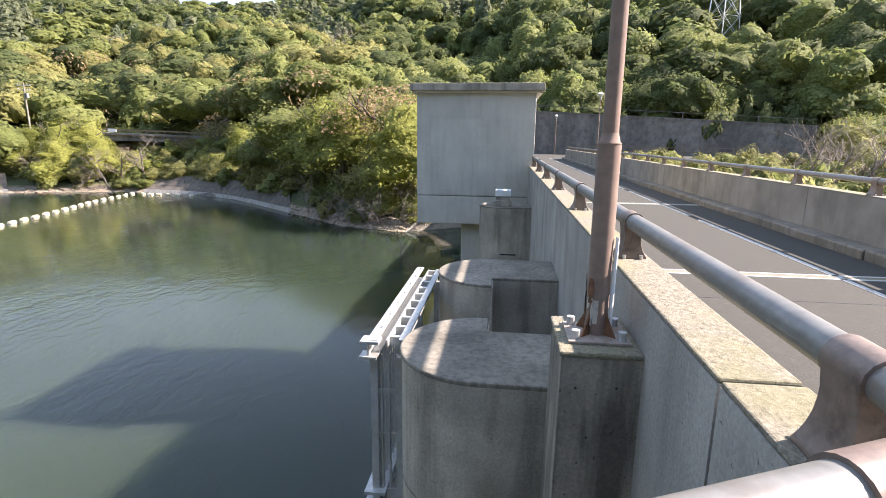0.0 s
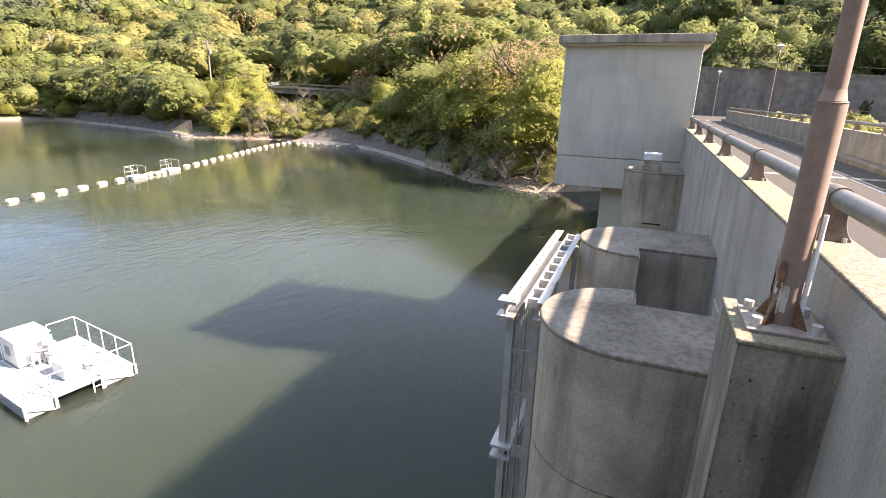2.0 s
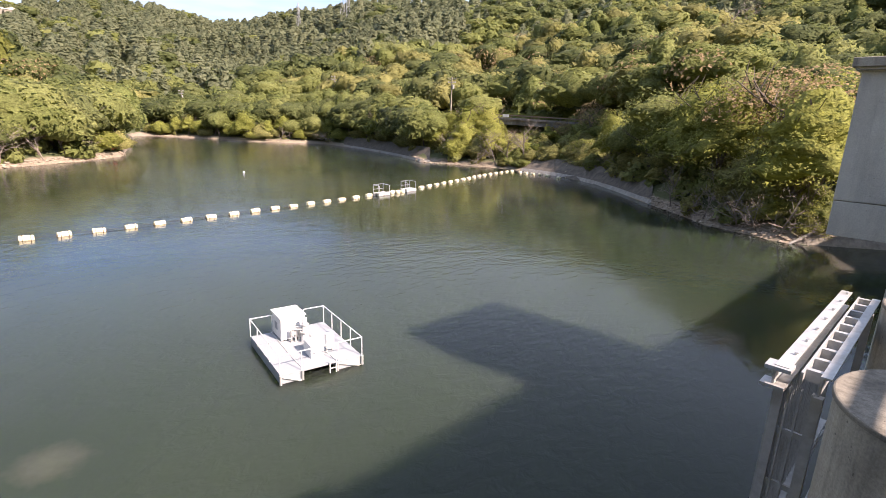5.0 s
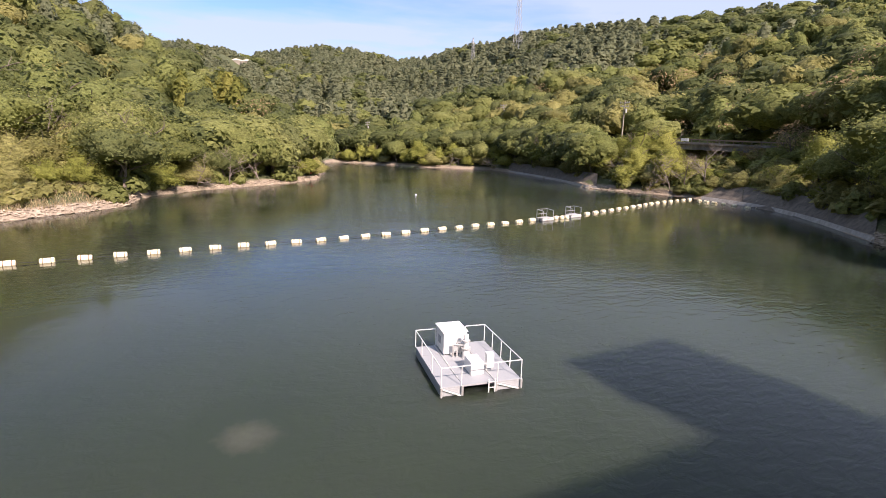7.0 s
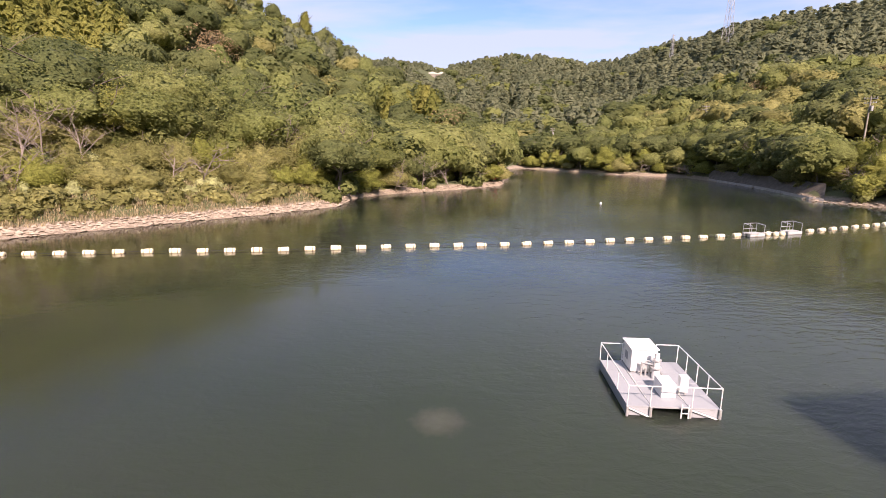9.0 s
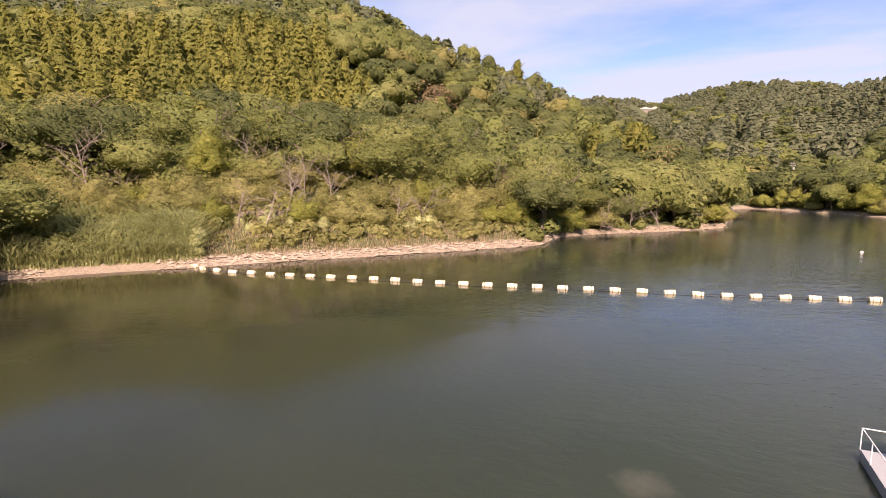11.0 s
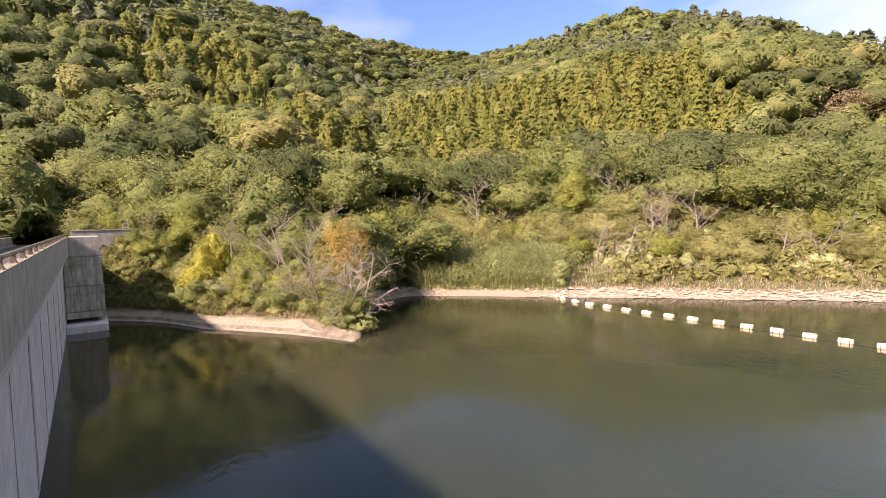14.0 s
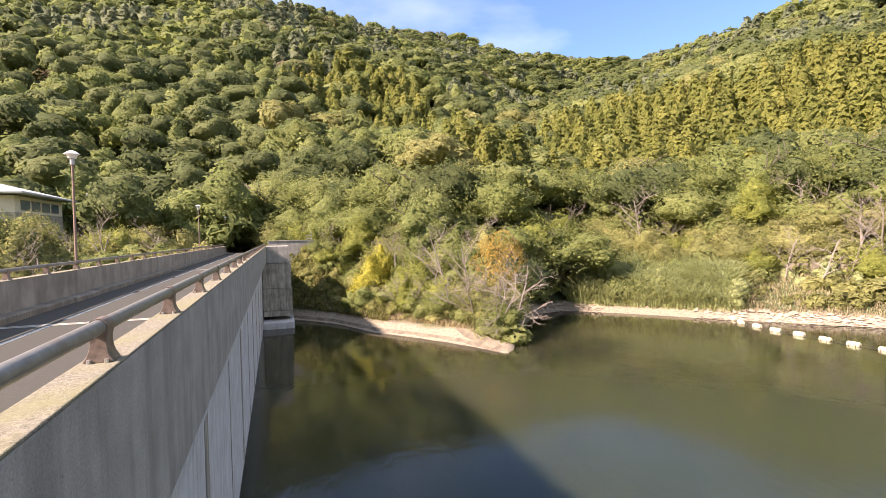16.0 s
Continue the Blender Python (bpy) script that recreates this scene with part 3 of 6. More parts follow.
def rail_post(x, y, z, turn=0.0, small=False):
    """A cast post: wide foot with bolts, narrowing to a collar round the pipe."""
    e = thing("rail_post", "brown cast metal rail post bolted to the parapet", "rail post", "parapet rail posts", at=(x, y, z), turn=turn)
    h = 0.2
    side = [(0.052, h), (0.050, 0.172), (0.044, 0.14), (0.043, 0.11), (0.046, 0.08), (0.054, 0.05), (0.066, 0.026), (0.076, 0.012), (0.076, 0.0)]
    prof = [(-px, pz) for px, pz in side[::-1]] + side
    bm = bmesh.new()
    a = [bm.verts.new((px, -0.055 - 0.02 * (1 - pz / h), pz)) for px, pz in prof]
    b = [bm.verts.new((px, 0.055 + 0.02 * (1 - pz / h), pz)) for px, pz in prof]
    n = len(a)
    for i in range(n):
        bm.faces.new((a[i], a[(i + 1) % n], b[(i + 1) % n], b[i]))
    bm.faces.new(a)
    bm.faces.new(b[::-1])
    bmesh.ops.recalc_face_normals(bm, faces=bm.faces)
    bmesh.ops.bevel(bm, geom=list(bm.edges), offset=0.003, segments=1, affect="EDGES")
    part("post_body", bm, RAIL_CAST, e, "", True)
    part("collar", tube([(0, -0.065, 0.2), (0, -0.055, 0.2), (0, 0.055, 0.2), (0, 0.065, 0.2)], 0.053, 16), RAIL_CAST, e, "", True)
    if not small:
        for sx in (-0.045, 0.045):
            for sy in (-0.082, 0.082):
                part("bolt", tube([(sx, sy, 0.0), (sx, sy, 0.022)], 0.011, 6), STEEL, e, "bright steel bolt")
    return e


first = rail_post(0.11, 3.6, TOP_Z)
for i in range(1, 6):
    copy_thing(first, pose(0.11, 3.6 + 2.0 * i, TOP_Z))
for i in range(22):
    copy_thing(first, pose(0.11, -3.6 - 2.0 * i, TOP_Z))
for y in (1.70, -1.70):
    copy_thing(first, pose(0.11, y, TOP_Z))
for i in range(52):
    copy_thing(first, pose(EAST_X + 0.125, -57.4 + 2.0 * i, EAST_TOP))
copy_thing(first, pose(-0.88, 0.86, TOP_Z))
copy_thing(first, pose(-0.88, -0.86, TOP_Z))
copy_thing(first, pose(-0.03, 1.365, TOP_Z, 0, 0, -61))
copy_thing(first, pose(-0.03, -1.365, TOP_Z, 0, 0, 61))


def handrail(name, pts, label):
    e = thing(name, label, "handrail")
    for a, b in zip(pts, pts[1:]):
        a, b = Vector(a), Vector(b)
        n = max(1, round((b - a).length / 6.0))
        for i in range(n):
            p, q = a.lerp(b, i / n), a.lerp(b, (i + 1) / n)
            part("pipe", tube([p, q], 0.045, 32), RAIL, e, "", True)
            if i:
                d = (b - a).normalized() * 0.006
                part("sleeve", tube([p - d, p + d], 0.0465, 20), STEEL, e, "pale joint sleeve")
    return e


RZ = TOP_Z + 0.2
handrail("handrail", [(0.11, 1.46, RZ), (0.11, 13.98, RZ)], "grey pipe handrail on brown posts above the parapet")
handrail("handrail", [(0.11, -1.46, RZ), (0.11, -48.0, RZ)], "grey pipe handrail on brown posts above the parapet")
handrail("handrail", [(0.09, 1.42, RZ), (-0.88, 0.99, RZ), (-0.88, -0.99, RZ), (0.09, -1.42, RZ)], "scuffed grey pipe handrail round the viewing bay")
handrail("handrail", [(EAST_X + 0.125, -61.5, EAST_TOP + 0.2), (EAST_X + 0.125, 45.5, EAST_TOP + 0.2)], "grey pipe handrail on the valley parapet")

br = thing("elbow_sleeve", "brown cast sleeve where the bay rail begins", "rail sleeve", "rail sleeves")
part("sleeve", tube([(-0.17, 1.305, RZ), (-0.16, 1.309, RZ), (0.07, 1.411, RZ), (0.08, 1.416, RZ)], 0.053, 20), RAIL_CAST, br, "", True)

# road paint and the expansion joints
def paint(x0, y0, x1, y1, label):
    tagged(link("road_marking", box(x0, y0, ROAD_Z, x1, y1, ROAD_Z + 0.004), PAINT_WHITE), label, "road marking", "road markings", "structure")


for y in range(-60, 46, 6):
    paint(3.28, y, 3.36, y + 5.4, "worn white edge line on the asphalt")
for y in (6.85, 13.9, -12.0, -30.0):
    paint(0.4, y, 4.2, y + 0.05, "thin white line across the road")
    paint(0.4, y + 0.16, 4.2, y + 0.21, "thin white line across the road")
    tagged(link("expansion_joint", box(0.4, y + 0.06, ROAD_Z, 4.2, y + 0.15, ROAD_Z + 0.003), CONC_TOP), "pale concrete expansion joint in the road", "joint", "road joints", "structure")
for y in (5.9, 3.2):
    tagged(link("road_crack", box(0.4, y, ROAD_Z, 4.2, y + 0.02, ROAD_Z + 0.002), DARK), "dark sealed crack across the asphalt", "crack", "road cracks", "structure")

# dark joints down the pale upstream face
for i, y in enumerate(np.arange(-5.4, -47, -4.55)):
    w = 0.42 if i % 2 else 0.06
    tagged(link("wall_joint", box(0.385, y - w / 2, -8, 0.41, y + w / 2, -1.62), CONC_PIER), "dark stained vertical joint down the dam face", "wall joint", "dam face joints", "structure")

# ---- piers, screen and lamp foot beside the road ----
def pier(name, cy, notch, top, r=0.58, cx=-0.71, label=""):
    e = thing(name, label, "pier", "intake piers")
    o = [(0.0, cy - r)] + [(cx - r * math.sin(a), cy - r * math.cos(a)) for a in np.linspace(0, math.pi, 25)] + [(0.0, cy + r)]
    if notch > 0:
        o = o[:-2] + [(cx + 0.03, cy + r), (cx + 0.03, cy + r - 0.29), (0.0, cy + r - 0.29)]
    elif notch < 0:
        o = [(0.0, cy - r + 0.29), (cx + 0.03, cy - r + 0.29), (cx + 0.03, cy - r)] + o[2:]
    part("shaft", prism(o, -12, top - 0.03), CONC_PIER, e)
    if r > 0.55:
        for z0 in (-0.97, -2.86):
            part("pour_line", prism([(x - 0.003 if x < -0.1 else x, y) for x, y in o], z0, z0 + 0.012), CONC_CAP, e, "dark rough line between two concrete pours")
    c = [(x - 0.012 if x < -0.1 else x, y) for x, y in o]
    part("cap", prism(c, top - 0.03, top, 0.012), CONC_CAP, e, "rough speckled concrete cap")
    return e


pier("pier", 4.11, 1, 0.0, label="round-nosed concrete pier with a slot, streaked dark")
pier("pier", 6.24, -1, 0.0, label="round-nosed concrete pier with a slot, streaked dark")
p3 = pier("pier", 12.3, 0, 0.0, 0.52, -0.62, label="short round-nosed concrete pier below the gatehouse")
part("seam", prism([(-0.3, 11.77), (-0.62, 11.77), (-0.98, 11.93), (-1.145, 12.3), (-0.98, 12.67), (-0.62, 12.83), (-0.3, 12.83)], -1.06, -1.03), DARK, p3)
tagged(link("sluice_recess", box(-0.02, 4.7, -6.2, 0.003, 5.65, -0.3), CONC_PIER), "dark wall of the sluice between two piers", "wall", kind="structure")


def lamp_foot():
    e = thing("lamp_pedestal", "stained concrete pedestal against the parapet, water streaks down it", "pedestal")
    bm = bmesh.new()
    lo = [bm.verts.new(p) for p in ((-0.40, 2.72, -6.6), (0.0, 2.72, -6.6), (0.0, 3.25, -6.6), (-0.40, 3.25, -6.6))]
    hi = [bm.verts.new(p) for p in ((-0.335, 2.75, 0.54), (0.0, 2.75, 0.54), (0.0, 3.19, 0.54), (-0.335, 3.19, 0.54))]
    for i in range(4):
        bm.faces.new((lo[i], lo[(i + 1) % 4], hi[(i + 1) % 4], hi[i]))
    bm.faces.new(hi)
    bmesh.ops.recalc_face_normals(bm, faces=bm.faces)
    part("block", bm, CONC_FOOT, e)
    part("cap", box(-0.345, 2.742, 0.54, 0.0, 3.2, 0.565, 0.008), CONC_TOP, e, "chipped pale concrete cap")
    for hx, hz in ((-0.27, 0.40), (-0.10, 0.41), (-0.21, 0.17), (-0.06, -0.12)):
        yy = 2.75 - 0.03 * (0.54 - hz) / 7.14
        part("tie_hole", tube([(hx, yy - 0.002, hz), (hx, yy + 0.01, hz)], 0.006, 8), DARK, e)
    return e


def big_lamp():
    e = thing("lamp_post", "brown steel lamp post with rusted, peeling foot", "lamp post", at=(-0.165, 2.96, 0.565))
    part("base_plate", box(-0.135, -0.13, 0, 0.135, 0.13, 0.014, 0.003), PLATE, e, "worn rust-stained base plate")
    part("lower_tube", tube([(0, 0, 0.014), (0, 0, 0.86)], 0.0495, 24), POLE_BROWN, e, "", True)
    part("collar", tube([(0, 0, 0.855), (0, 0, 0.862), (0, 0, 0.90)], 0.0515, 24, r_end=0.0345), POLE_BROWN, e, "", True)
    part("upper_tube", tube([(0, 0, 0.88), (0, 0, 2.1)], 0.034, 20), POLE_BROWN, e, "", True)
    rnd = random.Random(5)
    for sx, sy in ((-0.1, -0.09), (-0.1, 0.09), (0.1, -0.09), (0.1, 0.09)):
        part("bolt", tube([(sx, sy, 0.014), (sx, sy, 0.052)], 0.019, 12), GALV, e, "grey capped anchor bolt")
    for k in range(4):
        a = math.radians(45 + 90 * k)
        d = Vector((math.cos(a), math.sin(a), 0))
        s = Vector((-d.y, d.x, 0)) * 0.004
        bm = bmesh.new()
        q = [d * 0.048, d * 0.105, d * 0.05 + Vector((0, 0, 0.1))]
        f0 = [bm.verts.new(v + Vector((0, 0, 0.014)) + s) for v in q]
        f1 = [bm.verts.new(v + Vector((0, 0, 0.014)) - s) for v in q]
        bm.faces.new(f0)
        bm.faces.new(f1[::-1])
        for i in range(3):
            bm.faces.new((f0[i], f0[(i + 1) % 3], f1[(i + 1) % 3], f1[i]))
        bmesh.ops.recalc_face_normals(bm, faces=bm.faces)
        part("gusset", bm, RUST, e, "rusted gusset")
    for k in range(9):                      # paint that has lifted off the rust
        a = math.radians(200 + rnd.uniform(-65, 75))
        z, h, w = rnd.uniform(0.05, 0.2), rnd.uniform(0.05, 0.13), rnd.uniform(0.12, 0.3)
        bm = bmesh.new()
        rows = []
        for i in range(5):
            zz = z + h * i / 4
            ww = w * (0.45 + 0.55 * math.sin(math.pi * (i + 0.6) / 5.2)) * rnd.uniform(0.7, 1.1)
            rr = 0.0515 + 0.004 * rnd.random()
            rows.append([bm.verts.new((rr * math.cos(a + q), rr * math.sin(a + q), zz)) for q in (-ww, 0, ww)])
        for r0, r1 in zip(rows, rows[1:]):
            for i in range(2):
                bm.faces.new((r0[i], r0[i + 1], r1[i + 1], r1[i]))
        part("paint_flake", bm, FLAKE if k % 3 else RUST, e, "peeling pale paint" if k % 3 else "bare rust")
    part("conduit", tube([(0.056, -0.03, 0.03), (0.058, -0.03, 0.3), (0.062, -0.02, 0.46)], 0.008, 8), WHITE, e, "pale cable strip")


lamp_foot()
big_lamp()


def trash_screen():
    """Galvanised screen that stands in front of the sluice."""
    e = thing("trash_screen", "galvanised steel trash screen standing in front of the piers", "screen")
    y0, y1, x0, x1 = 4.47, 6.78, -1.64, -1.37
    top = -0.125
    part("top_beam", sweep([(x0, top), (x0 + 0.085, top), (x0 + 0.085, top - 0.015), (x0 + 0.015, top - 0.015), (x0 + 0.015, top - 0.135), (x0 + 0.085, top - 0.135), (x0 + 0.085, top - 0.15), (x0, top - 0.15)], y0 - 0.08, y1), GALV, e, "bright top channel")
    part("rear_beam", sweep([(x1 - 0.03, top - 0.02), (x1 + 0.03, top - 0.02), (x1 + 0.03, top - 0.035), (x1 - 0.015, top - 0.035), (x1 - 0.015, top - 0.16), (x1 - 0.03, top - 0.16)], y0, y1), GALV, e)
    part("inner_beam", box(x0 + 0.135, y0, top - 0.12, x0 + 0.15, y1, top - 0.03), GALV, e)
    n = 10
    for i in range(n):
        y = y0 + 0.1 + (y1 - y0 - 0.15) * i / (n - 1)
        part("spacer", box(x0 + 0.15, y - 0.022, top - 0.11, x1 - 0.03, y + 0.022, top - 0.03), GALV, e)
    for lev in (-1.52, -2.9, -4.3, -5.7):
        part("flange", box(x0 - 0.05, y0 - 0.09, lev, x0 + 0.13, y1, lev + 0.025), GALV, e)
        part("flange", box(x0 - 0.05, y0 - 0.09, lev - 0.11, x0 + 0.13, y1, lev - 0.085), GALV, e)
        part("side_plate", box(x0 + 0.13, y0 - 0.02, lev - 0.10, x1, y0, lev + 0.02), GALV, e)
        part("rear_channel", box(x1 - 0.03, y0, lev - 0.1, x1, y1, lev + 0.02), GALV, e)
    part("end_bracket", box(x0 - 0.05, y0 - 0.11, top - 0.03, x0 + 0.1, y0 + 0.02, top - 0.005), GALV, e)
    part("end_bracket", box(x0 - 0.06, y0 - 0.11, top - 0.16, x0 + 0.08, y0 + 0.02, top - 0.135), GALV, e)
    for x in (x0 + 0.04, x1 - 0.02):
        for y in (y0, y1 - 0.05):
            part("corner_post", box(x - 0.03, y - 0.03, -9.5, x + 0.03, y + 0.03, top - 0.16), GALV, e)
    for lev in (-0.6, -1.0):
        part("side_rail", box(x0 + 0.07, y0 - 0.01, lev - 0.02, x1, y0 + 0.01, lev + 0.02), GALV, e)
    for i in range(3):
        x = x0 + 0.10 + 0.062 * i
        part("side_bar", box(x - 0.005, y0 - 0.025, -7.5, x + 0.005, y0 + 0.025, top - 0.15), GALV, e)
    for i in range(27):
        y = y0 + 0.06 + (y1 - y0 - 0.12) * i / 26
        part("screen_bar", box(x0 + 0.02, y - 0.005, -9.5, x0 + 0.08, y + 0.005, top - 0.15), GALV, e)
    for i in range(7):
        y = y0 + 0.2 + 0.33 * i
        part("bolt", tube([(x0 + 0.06, y, top), (x0 + 0.06, y, top + 0.02)], 0.012, 6), STEEL, e, "bright steel bolt")


trash_screen()

# ---- gatehouse ----
CONC_JOINT = concrete("formwork_joint_concrete", (0.51, 0.485, 0.41), (0.435, 0.41, 0.345), 0.15, 50, 0.85, False)
gh = thing("gatehouse", "windowless smooth concrete gatehouse with a flat roof, set over the water", "gatehouse")
GX0, GX1, GY0, GY1 = -2.88, 0.12, 14.0, 18.9
part("wall", box(GX0, GY0, 0.0, GX1, GY1, 2.6, 0.01), CONC_HOUSE, gh)
part("wall_base", box(GX0 + 0.004, GY0 + 0.004, -0.745, GX1 - 0.004, GY1, -0.02, 0.01), CONC_HOUSE, gh)
part("groove", box(GX0 + 0.02, GY0 + 0.02, -0.03, GX1 - 0.02, GY1 - 0.02, 0.01), CONC_PIER, gh)
part("roof_slab", box(GX0 - 0.16, GY0 - 0.16, 2.63, GX1 + 0.19, GY1 + 0.16, 2.81, 0.012), CONC_PIER, gh, "darker weathered roof slab")
part("roof_soffit", box(GX0 - 0.10, GY0 - 0.10, 2.58, GX1 + 0.14, GY1 + 0.1, 2.63), CONC_HOUSE, gh)
HOUSE_TONES = (CONC_HOUSE, CONC_JOINT, concrete("paler_house_concrete", (0.545, 0.52, 0.44), (0.465, 0.44, 0.37), 0.12, 50, 0.85, False))
rnd = random.Random(8)
for r, (z0, z1) in enumerate(((0.02, 0.62), (0.62, 1.28), (1.28, 1.95), (1.95, 2.575))):      # formwork panels
    for x0, x1 in ((GX0 + 0.01, -2.52), (-2.52, -1.22), (-1.22, GX1 - 0.01)):
        part("panel", box(x0 + 0.003, GY0 - 0.004, z0 + 0.003, x1 - 0.003, GY0 + 0.01, z1 - 0.003), HOUSE_TONES[rnd.randrange(3)], gh)
    for y0, y1 in ((GY0 + 0.01, GY0 + 1.6), (GY0 + 1.6, GY0 + 3.2), (GY0 + 3.2, GY1 - 0.01)):
        part("panel", box(GX0 - 0.004, y0 + 0.003, z0 + 0.003, GX0 + 0.01, y1 - 0.003, z1 - 0.003), HOUSE_TONES[rnd.randrange(3)], gh)
for zz in (-0.62, -0.15, 0.15, 0.5, 1.1, 1.5):
    for xx in np.arange(-2.3, 0.0, 1.1):
        part("tie_hole", tube([(xx, GY0 - 0.006, zz), (xx, GY0 + 0.01, zz)], 0.010, 8), CONC_PIER, gh)
part("pier", box(-1.72, 14.3, -10, -0.4, 18.4, -0.745, 0.02), CONC_HOUSE, gh, "pale concrete supporting pier")

sb = thing("equipment_box", "small grey cabinet with a white lid on a pier", "cabinet", at=(-0.62, 12.1, 0.0))
part("body", box(-0.19, -0.16, 0.0, 0.19, 0.16, 0.13, 0.01), CONC_PIER, sb)
part("neck", box(-0.16, -0.13, 0.13, 0.16, 0.13, 0.22, 0.005), CONC_PIER, sb)
part("lid", box(-0.17, -0.15, 0.22, 0.17, 0.16, 0.36, 0.01), WHITE, sb, "white lid")


# ---- street lamps on the valley side ----
def street_lamp(x, y, z, h):
    e = thing("street_lamp", "slim brown street lamp with a mushroom head beyond the parapet", "street lamp", "street lamps", at=(x, y, z))
    part("pole", tube([(0, 0, -2.0), (0, 0, 1.2), (0, 0, h - 0.3)], 0.043, 12, r_end=0.03), POLE_BROWN, e, "", True)
    part("neck", tube([(0, 0, h - 0.3), (0, 0, h - 0.12)], 0.06, 12), GALV, e, "", True)
    part("globe", tube([(0, 0, h - 0.12), (0, 0, h - 0.05), (0, 0, h)], 0.10, 16, r_end=0.17), WHITE, e, "pale globe", True)
    part("hood", tube([(0, 0, h), (0, 0, h + 0.05), (0, 0, h + 0.09), (0, 0, h + 0.11)], 0.21, 16, r_end=0.03), WHITE, e, "shallow pale hood", True)
    return e


for y in (-17.6, -42.8, -64.3, 31.8, 58):
    street_lamp(4.68, y, 0.0, 4.05)

# ---- vegetation ----
RNG = np.random.default_rng(7)


def ico(sub):
    bm = bmesh.new()
    bmesh.ops.create_icosphere(bm, subdivisions=sub, radius=1.0)
    bm.verts.ensure_lookup_table()
    v = np.array([q.co[:] for q in bm.verts])
    f = np.array([[q.index for q in p.verts] for p in bm.faces])
    bm.free()
    return v / np.linalg.norm(v, axis=1, keepdims=True), f


ICO = {k: ico(k) for k in (2, 3, 4)}


def soft_normals(v, f):
    n = np.cross(v[f[:, 1]] - v[f[:, 0]], v[f[:, 2]] - v[f[:, 0]])
    out = np.zeros_like(v)
    for k in range(3):
        np.add.at(out, f[:, k], n)
    return out / (np.linalg.norm(out, axis=1, keepdims=True) + 1e-9)


def heap(rng, centres, radii, origin, core, sub, low):
    """The outer skin of a heap of leafy masses round an inner core; its underside below low is open."""
    d, f = ICO[sub]
    o = np.asarray(origin, float)
    r = 1.0 / np.linalg.norm(d / np.asarray(core, float), axis=1)
    for c, rad in zip(centres, radii):
        p, q = (o - c) / rad, d / rad
        a, b, e = (q * q).sum(1), (q * p).sum(1), (p * p).sum() - 1.0
        disc = b * b - a * e
        r = np.maximum(r, np.where(disc > 0, (-b + np.sqrt(np.maximum(disc, 0))) / a, 0))
    r = r * rng.uniform(0.92, 1.08, len(d))
    f = f[(d[f][:, :, 2] > low).any(1)]
    return o + d * r[:, None], f


def spire(rng, rings, sides):
    """A tapering conifer of drooping whorls."""
    z = np.linspace(0.10, 1.0, rings + 1)
    v, f = [], []
    for j, zz in enumerate(z):
        for k in range(sides):
            a = math.tau * (k + 0.5 * (j % 2)) / sides
            r = 0.235 * (1.0 - zz) ** 0.58 * (1.0 + 0.30 * math.sin(2.1 * j + 1.7 * k) + rng.uniform(-0.18, 0.18)) + 0.006
            v.append((r * math.cos(a), r * math.sin(a), zz + rng.uniform(-0.02, 0.02)))
    for j in range(rings):
        for k in range(sides):
            p, q = j * sides + k, j * sides + (k + 1) % sides
            f += [(p, q, q + sides), (p, q + sides, p + sides)]
    return np.array(v), np.array(f)


def sprays(rng, v, f, nrm, count, size, lift):
    """Loose leaf sprays standing off a crown's skin: verts and normals (n, 3, 6)."""
    area = np.linalg.norm(np.cross(v[f[:, 1]] - v[f[:, 0]], v[f[:, 2]] - v[f[:, 0]]), axis=1)
    pick = f[rng.choice(len(f), count, p=area / area.sum())]
    w = rng.dirichlet((1, 1, 1), count)[:, :, None]
    pos, n = (v[pick] * w).sum(1), (nrm[pick] * w).sum(1)
    pos = pos + n * rng.uniform(-0.3, 1.0, (count, 1)) * lift
    face = n + rng.normal(size=(count, 3)) * 0.5 + np.array([0, 0, 0.25])
    face /= np.linalg.norm(face, axis=1, keepdims=True)
    t = np.cross(face, rng.normal(size=(count, 3)))
    t /= np.linalg.norm(t, axis=1, keepdims=True)
    b = np.cross(face, t)
    s, k = size * rng.uniform(0.5, 1.4, (count, 1)), rng.uniform(0.45, 0.85, (count, 1))
    tri = np.stack([pos - t * s * 0.8, pos + t * s * 0.9 - b * s * k, pos + t * s * 0.7 + b * s * k], 1)
    soft = n * 0.5 + face * 0.45 + np.array([0, 0, 0.28])
    soft /= np.linalg.norm(soft, axis=1, keepdims=True)
    return np.concatenate([tri, np.repeat(soft[:, None, :], 3, 1)], 2)


def ball_tris():
    """A rough eight-sided mass."""
    out = []
    for sx in (-1, 1):
        for sy in (-1, 1):
            for sz in (-1, 1):
                q = [(sx, 0, 0), (0, sy, 0), (0, 0, sz)]
                out.append(q if sx * sy * sz > 0 else q[::-1])
    return np.array(out, float)


BALL = ball_tris()


